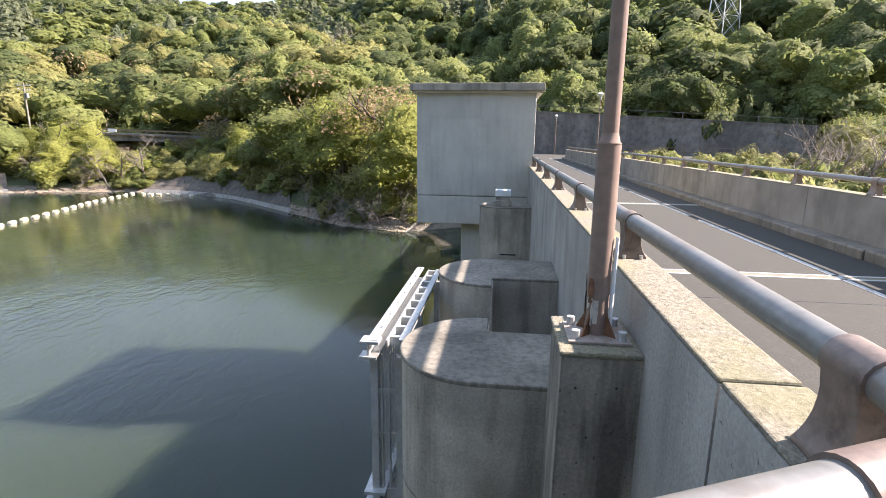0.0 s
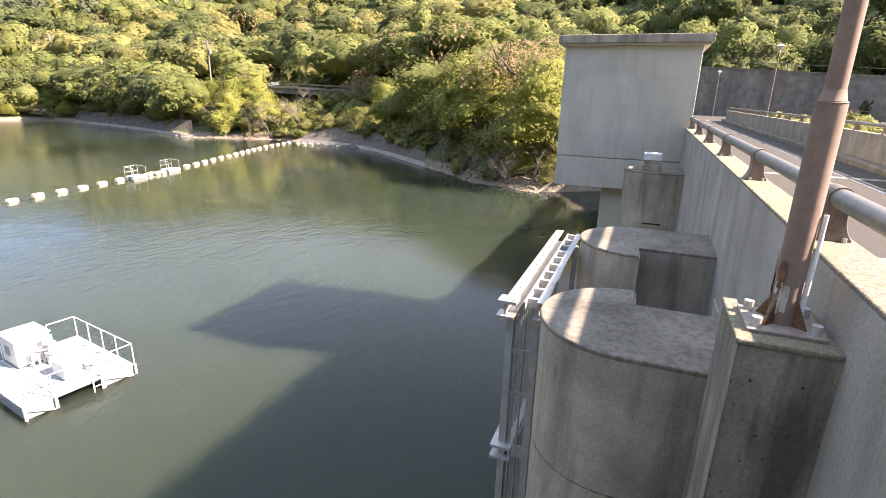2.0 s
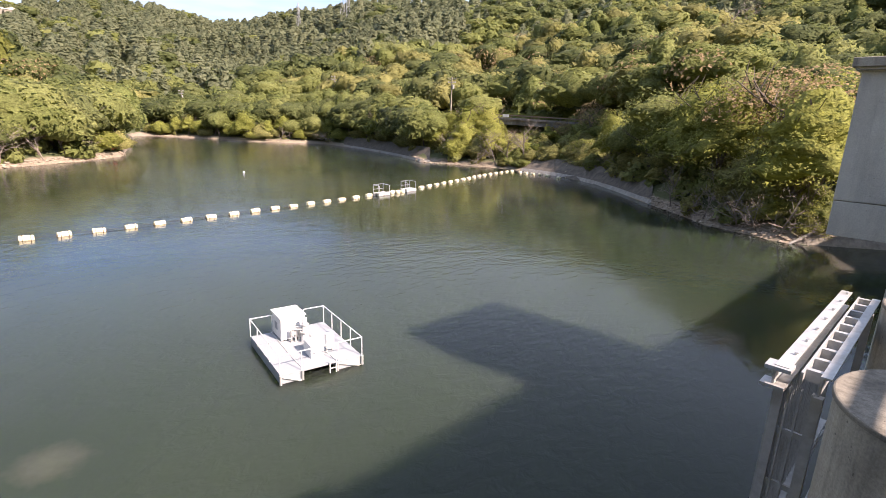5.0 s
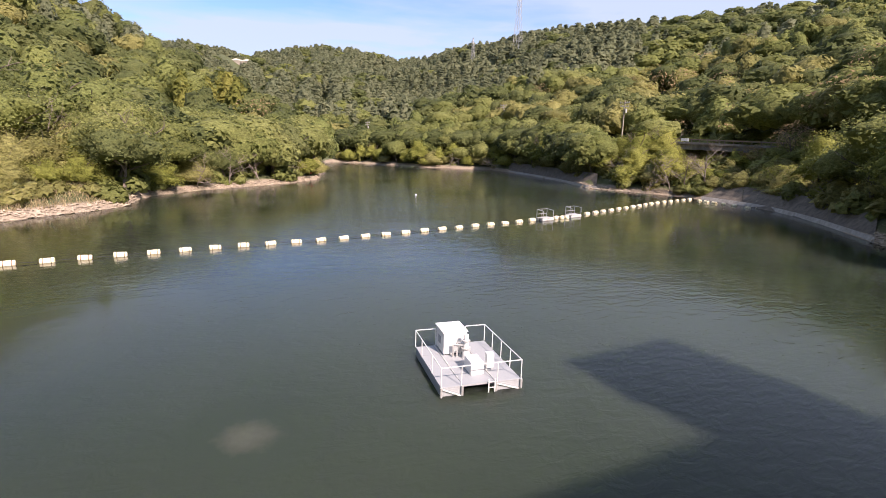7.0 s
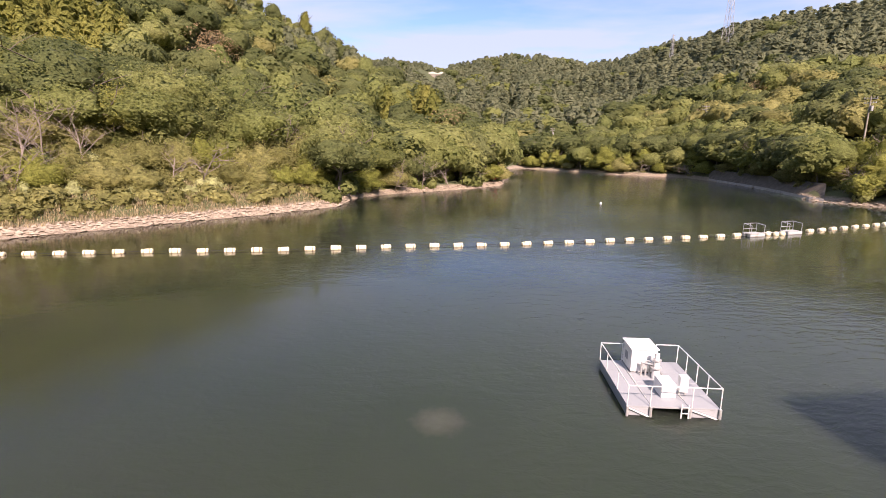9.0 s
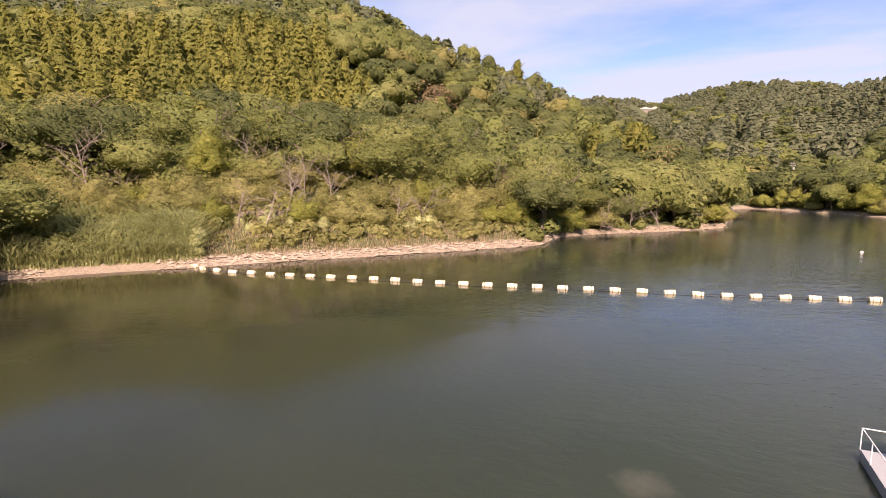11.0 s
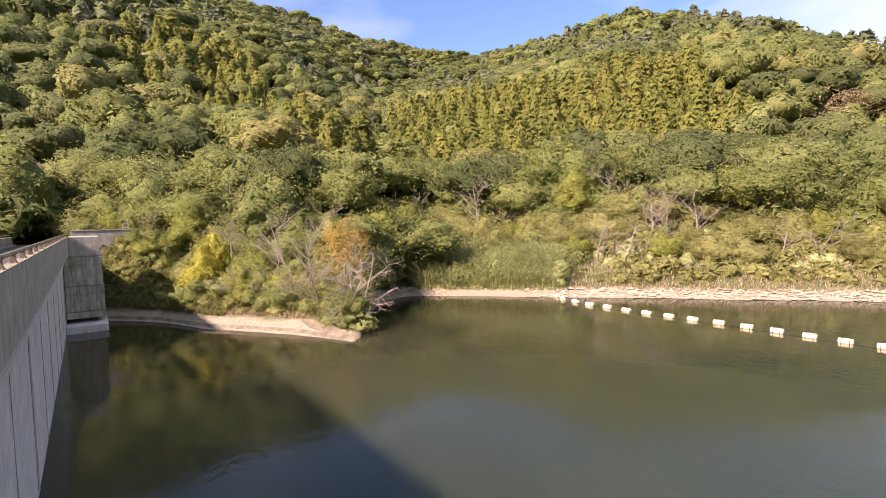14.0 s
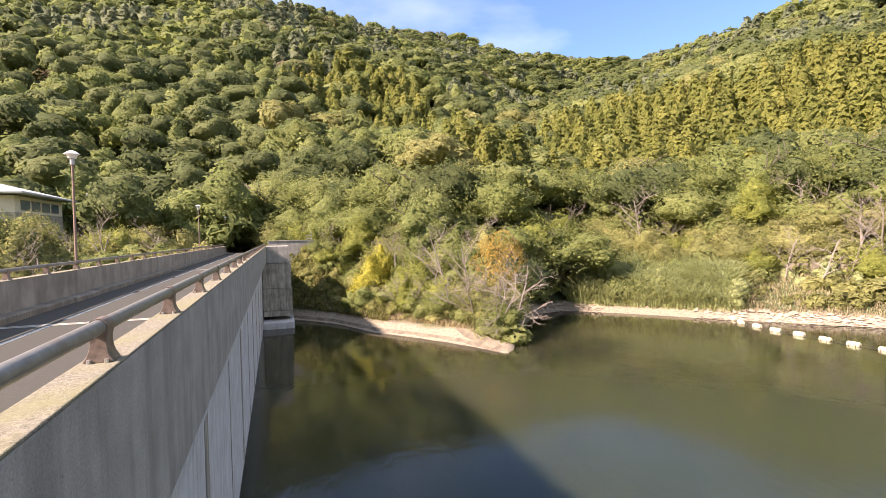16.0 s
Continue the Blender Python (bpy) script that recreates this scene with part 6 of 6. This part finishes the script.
def scrub(name, mat, x0, x1, y0, y1, count, tops, label, n=115, size=0.042):
    """Scrub beside the road whose tops come up to the rail."""
    rng = np.random.default_rng(count)
    pl = []
    for _ in range(count):
        x, y = rng.uniform(x0, x1), rng.uniform(y0, y1)
        h = max(0.8, rng.uniform(*tops) - float(land(x, y)))
        pl.append((x, y, h, rng.uniform(0.9, 1.5) / max(1.0, h * 0.55)))
    woods(name, "shrub", mat, pl, n, size, label, 3)


scrub("roadside_scrub", LEAF_OLIVE, 6.0, 26, 20, 51, 120, (0.2, 1.5), "olive autumn scrub beyond the valley parapet")
scrub("roadside_scrub", LEAF_MID, 6.0, 26, 20, 51, 60, (0.2, 1.3), "green scrub beyond the valley parapet")
scrub("roadside_scrub", LEAF_DARK, -3, 46, 63.4, 68, 90, (5.0, 8.5), "dark scrub hanging over the top of the retaining wall")
scrub("roadside_scrub", LEAF_OLIVE, 6.0, 24, -62, -16, 130, (0.4, 2.2), "olive autumn scrub beyond the valley parapet")
scrub("roadside_scrub", LEAF_MID, 6.0, 24, -66, -20, 80, (0.4, 2.4), "green scrub beyond the valley parapet")


# viaduct across the side valley
def viaduct():
    e = thing("road_bridge", "concrete road bridge half hidden by trees, with white guard rails", "bridge")
    a, b = Vector((-69.6, 79.0, 1.75)), Vector((-47.5, 83.5, 1.15))
    d = (b - a).normalized()
    n = Vector((-d.y, d.x, 0))

    def beam(o0, o1, z0, z1, f0=0.0, f1=1.0):
        bm = bmesh.new()
        p, q = a.lerp(b, f0), a.lerp(b, f1)
        lo = [bm.verts.new(v + Vector((0, 0, z0))) for v in (p + n * o0, q + n * o0, q + n * o1, p + n * o1)]
        hi = [bm.verts.new(v.co + Vector((0, 0, z1 - z0))) for v in lo]
        bm.faces.new(lo[::-1])
        bm.faces.new(hi)
        for i in range(4):
            bm.faces.new((lo[i], lo[(i + 1) % 4], hi[(i + 1) % 4], hi[i]))
        bmesh.ops.recalc_face_normals(bm, faces=bm.faces)
        return bm

    part("deck", beam(-0.2, 5.2, 0.0, 0.35), CONC_WALL, e)
    part("girder", beam(0.1, 0.5, -0.9, 0.0), CONC_WALL, e)
    part("girder", beam(4.3, 4.7, -0.9, 0.0), CONC_WALL, e)
    part("guard_rail", beam(0.0, 0.06, 0.75, 0.95), RAIL_CAST, e)
    for i in range(16):
        part("guard_post", beam(0.0, 0.08, 0.35, 0.95, i / 16, i / 16 + 0.004), RAIL_CAST, e)
    part("white_guard", beam(-0.06, 0.0, 0.5, 1.0, 0.03, 0.09), WHITE, e, "white guard panel")
    part("white_guard", beam(-0.06, 0.0, 0.5, 1.0, 0.17, 0.23), WHITE, e, "white guard panel")
    for f in (0.37, 0.8):
        part("pier", beam(1.5, 3.5, -7.5, 0.0, f - 0.02, f + 0.02), CONC_PALE, e)


viaduct()


def utility_pole(x, y, top, h, turn):
    e = thing("utility_pole", "pale concrete utility pole with cross arms among the trees", "utility pole", "utility poles", at=(x, y, top - h), turn=turn)
    part("pole", tube([(0, 0, 0), (0, 0, h)], 0.17, 10, r_end=0.11), CONC_EAST, e, "", True)
    for zz, w in ((h - 0.5, 1.0), (h - 1.2, 0.9)):
        part("cross_arm", box(-w, -0.05, zz, w, 0.05, zz + 0.1), GALV, e)
        for sx in (-w + 0.1, -w / 2, w / 2, w - 0.1):
            part("insulator", tube([(sx, 0, zz + 0.1), (sx, 0, zz + 0.32)], 0.05, 8), GALV, e)
    part("transformer", tube([(0.35, 0, h - 2.4), (0.35, 0, h - 1.6)], 0.22, 12), GALV, e, "grey transformer can")


utility_pole(-80.1, 79.8, 9.9, 10, 20)
utility_pole(-42.3, 85.6, 9.8, 10, 60)
utility_pole(-136, 87, 12.5, 11, 35)
utility_pole(17.9, -66.0, 7.1, 7.5, 10)
utility_pole(-178, 58, 7.2, 9, 35)


def pylon(x, y, z, h, w):
    e = thing("power_pylon", "grey lattice steel power pylon on the wooded hill", "pylon", "power pylons", at=(x, y, z), turn=25)
    c = [(-1, -1), (1, -1), (1, 1), (-1, 1)]
    levels = 9
    def at(k, sx, sy):
        f = k / levels
        hw = w / 2 * (1 - 0.82 * f)
        return Vector((sx * hw, sy * hw, h * f))
    t = 0.11 * w / 7 + 0.03
    for sx, sy in c:
        part("leg", tube([at(0, sx, sy), at(levels, sx, sy)], t, 4), GALV, e)
    for k in range(levels):
        for i in range(4):
            (ax, ay), (bx, by) = c[i], c[(i + 1) % 4]
            part("brace", tube([at(k, ax, ay), at(k + 1, bx, by)], t * 0.48, 3), GALV, e)
            part("brace", tube([at(k, bx, by), at(k + 1, ax, ay)], t * 0.48, 3), GALV, e)
            part("ring", tube([at(k + 1, ax, ay), at(k + 1, bx, by)], t * 0.48, 3), GALV, e)
    for f in (0.72, 0.84, 0.96):
        part("arm", tube([(-w * 0.55, 0, h * f), (0, 0, h * (f + 0.02)), (w * 0.55, 0, h * f)], t * 0.8, 4), GALV, e)


pylon(37.9, 105.4, float(land(37.9, 105.4)) - 1, 34, 4.4)
pylon(-318, 213, float(land(-318, 213)), 44, 5.5)
pylon(-385, 215, float(land(-385, 215)) - 2, 26, 3.4)


# building beyond the dam's end
def hall():
    e = thing("hall", "cream hall with a wide pale sheet roof and windows", "building", at=(37.4, -79.5, 0.6))
    part("wall", box(-9.3, -7, -2, 9.3, 7, 6.6, 0.02), CREAM, e)
    bm = bmesh.new()
    lo = [bm.verts.new(p) for p in ((-10.7, -8.6, 6.75), (10.7, -8.6, 6.75), (10.7, 8.6, 6.75), (-10.7, 8.6, 6.75))]
    up = [bm.verts.new((v.co.x, v.co.y, 6.95)) for v in lo]
    ridge = [bm.verts.new((-3.5, 0, 9.0)), bm.verts.new((3.5, 0, 9.0))]
    bm.faces.new(lo[::-1])
    for i in range(4):
        bm.faces.new((lo[i], lo[(i + 1) % 4], up[(i + 1) % 4], up[i]))
    bm.faces.new((up[0], up[1], ridge[1], ridge[0]))
    bm.faces.new((up[2], up[3], ridge[0], ridge[1]))
    bm.faces.new((up[1], up[2], ridge[1]))
    bm.faces.new((up[3], up[0], ridge[0]))
    bmesh.ops.recalc_face_normals(bm, faces=bm.faces)
    part("roof", bm, ROOF, e, "pale sheet roof with deep eaves")
    for i in range(6):
        x = -6.4 + 2.3 * i
        w = part("window", box(x, 7.0, 4.9, x + 2.1, 7.06, 6.15), WHITE, e)
        part("pane", box(x + 0.08, 7.03, 4.98, x + 1.0, 7.075, 6.07), GLASS, w)
        part("pane", box(x + 1.1, 7.03, 4.98, x + 2.02, 7.075, 6.07), GLASS, w)
    for i in range(4):
        y = -5.6 + 2.9 * i
        w = part("window", box(-9.36, y, 4.9, -9.3, y + 2.4, 6.15), RAIL_CAST, e)
        part("pane", box(-9.375, y + 0.1, 5.0, -9.33, y + 2.3, 6.05), GLASS, w)
    part("lower_band", box(-9.34, -7.04, 1.0, 9.34, 7.04, 4.6, 0.02), CONC_PIER, e)


hall()

# pale terrace walls in the scrub
for az0, az1 in ((116, 120.5), (122.5, 127.5)):
    e = thing("terrace_wall", "low pale stone terrace wall overgrown with scrub", "stone wall", kind="structure")
    rnd = random.Random(int(az0))
    a = az0
    while a < az1:
        r = shore_r(a) + 8.5
        x, y = polar(a, r)
        z = float(land(x, y))
        for lev in range(2):
            w = rnd.uniform(0.6, 1.0)
            ob = part("stone", box(-w / 2, -0.3, 0, w / 2, 0.3, 0.55, 0.06), CONC_SHORE, e)
            ob.matrix_world = pose(x, y, z - 0.1 + 0.5 * lev, 0, 0, a + rnd.uniform(-4, 4))
        a += 0.95

# far houses on the skyline
for az, r, w in ((83.9, 640, 12), (84.9, 646, 16), (85.9, 650, 14), (86.9, 652, 12), (89.8, 650, 10)):
    x, y = polar(az, r)
    z = 1.4 + r * math.tan(radians(7.6)) - 7.5
    e = thing("far_house", "pale house with a low roof on the distant ridge", "house", "far houses", at=(x, y, z), turn=az)
    part("wall", box(-w / 2, -4, -12, w / 2, 4, 3.0), CONC_EAST, e)
    bm = sweep([(-w / 2 - 0.8, 3.0), (w / 2 + 0.8, 3.0), (0, 5.2)], -4.6, 4.6)
    part("roof", bm, CONC_HOUSE, e)

# ---- float boom ----
BOOM = [(-38.3, -34.4), (-37.0, -32.2), (-36.5, -28.8), (-36.6, -23.5), (-37.0, -16.4), (-37.1, -8.0), (-37.9, 0.0), (-38.4, 8.8), (-39.6, 18.0), (-40.7, 25.3), (-41.4, 29.4), (-43.1, 37.5), (-45.2, 43.9), (-46.8, 49.0), (-49.2, 56.0), (-50.8, 63.0), (-51.2, 65.0)]


def boom_point(s):
    lens = [math.dist(p, q) for p, q in zip(BOOM, BOOM[1:])]
    for (p, q), l in zip(zip(BOOM, BOOM[1:]), lens):
        if s <= l:
            f = s / l
            return p[0] + (q[0] - p[0]) * f, p[1] + (q[1] - p[1]) * f, math.degrees(math.atan2(q[1] - p[1], q[0] - p[0]))
        s -= l
    return None


def boom_float():
    e = thing("boom_float", "cream plastic boom float riding on the water", "float", "boom floats")
    pts = [(-0.36, 0.13), (-0.35, 0.175), (-0.31, 0.195), (-0.13, 0.195), (-0.115, 0.18), (-0.10, 0.195), (0.10, 0.195), (0.115, 0.18), (0.13, 0.195), (0.31, 0.195), (0.35, 0.175), (0.36, 0.13)]
    bm = bmesh.new()
    rings = [[bm.verts.new((x, r * math.cos(k * math.tau / 18), 0.05 + r * math.sin(k * math.tau / 18))) for k in range(18)] for x, r in pts]
    for p, q in zip(rings, rings[1:]):
        for k in range(18):
            bm.faces.new((p[k], p[(k + 1) % 18], q[(k + 1) % 18], q[k]))
    bm.faces.new(rings[0])
    bm.faces.new(rings[-1][::-1])
    bmesh.ops.recalc_face_normals(bm, faces=bm.faces)
    part("drum", bm, FLOAT, e, "", True)
    for sx in (-0.40, 0.40):
        part("eye", tube([(sx, 0, 0.03), (sx * 0.88, 0, 0.05)], 0.03, 8), RUST, e, "rusted eye")
    part("band", tube([(-0.03, 0, 0.05), (0.03, 0, 0.05)], 0.2, 18), FLOAT, e, "", True)
    for sx in (-0.2, 0.2):
        part("strap", tube([(sx - 0.02, 0, 0.05), (sx + 0.02, 0, 0.05)], 0.1975, 18), RUST, e, "dark stained strap", True)
    return e


first_float = boom_float()
s, k = 0.64, 0
rnd = random.Random(2)
cable = []
while True:
    p = boom_point(s)
    if p is None:
        break
    m = pose(p[0], p[1], WATER_Z + rnd.uniform(-0.02, 0.03), rnd.uniform(-8, 8), rnd.uniform(-3, 3), p[2] + rnd.uniform(-7, 7))
    near_cat = min(abs(p[1] - 31.9), abs(p[1] - 36.3))
    if near_cat > 1.2:
        if k == 0:
            first_float.matrix_world = m
        else:
            copy_thing(first_float, m)
    cable.append((p[0], p[1], WATER_Z + 0.06 if k % 2 else WATER_Z + 0.10))
    k += 1
    s += 1.80
tagged(link("boom_cable", tube(cable, 0.018, 5), DARK), "thin dark cable that links the boom floats", "cable")
for x, y in ((-49.5, 64.9), (-48.2, 64.6), (-46.9, 64.5), (-45.6, 64.6), (-44.0, 64.4), (-41.8, 63.9)):
    copy_thing(first_float, pose(x, y, WATER_Z, rnd.uniform(-8, 8), 0, -20 + rnd.uniform(-15, 15)))
copy_thing(first_float, pose(-39.0, -35.6, WATER_Z + 0.25, 20, 60, 30))


def ball_buoy(x, y, z, r, mat, label):
    e = thing("buoy", label, "buoy", at=(x, y, z))
    bm = bmesh.new()
    bmesh.ops.create_icosphere(bm, subdivisions=3, radius=r)
    part("ball", bm, mat, e, "", True)
    part("eye", tube([(0, 0, r), (0, 0, r + 0.08)], 0.03, 8), RUST, e)


ball_buoy(-66.0, 28.5, WATER_Z + 0.06, 0.15, WHITE, "round white buoy alone on the water")
ball_buoy(-38.5, -34.9, WATER_Z + 0.2, 0.28, FLOAT, "round cream end buoy of the boom at the bank")


DULL = plain("dull_grey_steel", (0.42, 0.42, 0.40), 0.6, 0.2, 0.25, 12, 0.0, (0.24, 0.21, 0.17))


def catwalk(x, y, turn):
    e = thing("float_platform", "small railed steel platform on floats in the boom", "platform", "boom platforms", at=(x, y, WATER_Z), turn=turn)
    part("deck", box(-0.75, -0.45, 0.22, 0.75, 0.45, 0.28, 0.01), DULL, e)
    for sy in (-0.3, 0.3):
        part("hull", tube([(-0.8, sy, 0.08), (0.8, sy, 0.08)], 0.17, 12), DULL, e, "", True)
    for sx in (-0.72, 0.0, 0.72):
        part("post", tube([(sx, 0.42, 0.28), (sx, 0.42, 1.06)], 0.024, 8), DULL, e)
    for sx in (-0.72, 0.72):
        part("post", tube([(sx, -0.42, 0.28), (sx, -0.42, 0.98)], 0.024, 8), DULL, e)
        part("end_rail", tube([(sx, -0.42, 0.98), (sx, 0.42, 1.06)], 0.024, 8), DULL, e)
    for zz in (0.6, 1.06):
        part("rail", tube([(-0.72, 0.42, zz), (0.72, 0.42, zz)], 0.024, 8), DULL, e)


catwalk(-41.6, 31.9, 100)
catwalk(-42.6, 36.3, 100)
for dx, yy in ((0.0, 33.6), (0.1, 34.3), (0.0, 35.0)):
    ball_buoy(-42.0 + dx, yy, WATER_Z + 0.08, 0.24, FLOAT, "cream round float between two platforms")
tagged(link("mooring_bar", tube([(-41.8, 32.6, WATER_Z + 0.2), (-42.4, 35.7, WATER_Z + 0.2)], 0.05, 8), GALV), "grey steel bar between the two platforms", "bar")


# ---- pump pontoon ----
def pontoon():
    e = thing("pump_pontoon", "white railed pump pontoon with cabinets moored on the water", "pontoon", at=(-15.13, 8.36, WATER_Z), turn=-9.5)
    X0, X1, Y0, Y1, D = -1.45, 1.70, -1.30, 1.29, 0.30
    for y0, y1 in ((Y0, -0.62), (0.44, Y1)):
        part("hull", box(X0, y0, -0.5, X1 - 0.02, y1, D - 0.05, 0.03), DECK, e, "grey hull tank")
    part("bridge_hull", box(X0, -0.62, -0.3, 1.25, 0.44, D - 0.05, 0.02), DECK, e)
    for y0, y1 in ((Y0, -0.62), (-0.615, 0.435), (0.44, Y1)):
        xe = X1
        x = X0
        while x < xe - 0.05:
            x2 = min(x + 0.79, xe)
            part("deck_plate", box(x + 0.004, y0 + 0.004, D - 0.05, x2 - 0.004, y1 - 0.004, D, 0.004), DECK, e)
            x = x2
    H = 0.62
    posts = [(X0, Y0), (X0, -0.57), (X0, 0.55), (X0, Y1), (-0.68, Y1), (0.1, Y1), (0.85, Y1), (X1, Y1), (X1, 0.5), (X1, -0.66), (X1, Y0), (0.69, Y0), (-0.57, Y0)]
    for x, y in posts:
        part("rail_post", tube([(x, y, D), (x, y, D + H)], 0.015, 8), WHITE, e)
    for a, b in (((X0, Y0), (X0, -0.57)), ((X0, 0.55), (X0, Y1)), ((X0, Y1), (X1, Y1)), ((X1, Y1), (X1, 0.5)), ((X1, -0.66), (X1, Y0)), ((X1, Y0), (X0, Y0)), ((X1, 0.5), (X1, -0.66))):
        part("top_rail", tube([(*a, D + H), (*b, D + H)], 0.015, 8), WHITE, e)
    for y0, y1 in ((Y0 + 0.05, -0.66), (0.48, Y1 - 0.05)):
        part("fender_strut", tube([(X1 + 0.03, y0, D - 0.06), (X1 + 0.03, y1, D - 0.32)], 0.022, 6), WHITE, e)
    for y in (Y0, -0.64, 0.46, Y1):
        part("fender", tube([(X1 + 0.03, y, -0.15), (X1 + 0.03, y, D)], 0.04, 8), GALV, e)
    for y in (0.2, 0.4):
        part("ladder_rail", tube([(X1 + 0.06, y, -0.4), (X1 + 0.06, y, D + 0.12)], 0.018, 6), WHITE, e)
    for z in (-0.25, -0.05, 0.15, 0.33):
        part("ladder_rung", tube([(X1 + 0.06, 0.2, z), (X1 + 0.06, 0.4, z)], 0.014, 6), WHITE, e)
    cab = part("cabinet", box(-1.42, -0.56, D + 0.04, -0.50, 0.26, D + 0.80, 0.015), WHITE, e, "large white equipment cabinet")
    part("cabinet_lid", box(-1.46, -0.60, D + 0.80, -0.46, 0.30, D + 0.84, 0.01), WHITE, cab)
    part("vent", box(-1.12, -0.575, D + 0.30, -0.86, -0.555, D + 0.56), DECK, cab)
    part("skid", box(-1.40, -0.5, D, -0.55, 0.2, D + 0.04), DARK, cab)
    pump = part("pump", tube([(-0.15, 0.12, D), (-0.15, 0.12, D + 0.3), (-0.15, 0.12, D + 0.31), (-0.15, 0.12, D + 0.62)], 0.13, 16, r_end=0.09), WHITE, e, "white pump casing", True)
    part("motor", tube([(-0.15, 0.12, D + 0.62), (-0.15, 0.12, D + 0.84)], 0.075, 14), WHITE, pump, "", True)
    part("pump_flange", tube([(-0.15, 0.12, D + 0.60), (-0.15, 0.12, D + 0.64)], 0.14, 16), GALV, pump)
    for y, z in ((-0.28, 0.45), (-0.14, 0.52), (-0.02, 0.4)):
        part("pipe", tube([(-0.32, y, D), (-0.32, y, D + z), (-0.15, 0.1, D + z)], 0.035, 8), GALV, e)
    part("valve", tube([(-0.36, -0.2, D + 0.34), (-0.28, -0.2, D + 0.34)], 0.09, 12), GALV, e)
    part("hatch", box(0.5, -0.17, D, 1.16, 0.26, D + 0.42, 0.02), WHITE, e, "white box with sloping sides")
    part("valve_wheel", tube([(-0.15, 0.12, D + 0.34), (-0.15, 0.12, D + 0.38)], 0.17, 16), GALV, pump)
    part("control_box", box(0.80, 0.42, D + 0.12, 1.0, 0.66, D + 0.60, 0.01), WHITE, e, "upright white control box")
    for y in (0.45, 0.63):
        part("box_leg", box(0.88, y - 0.02, D, 0.92, y + 0.02, D + 0.12), GALV, e)
    for y in (-0.62, 0.44):
        part("deck_seam", box(X0, y - 0.02, D, 1.2, y + 0.02, D + 0.02), GALV, e)


pontoon()
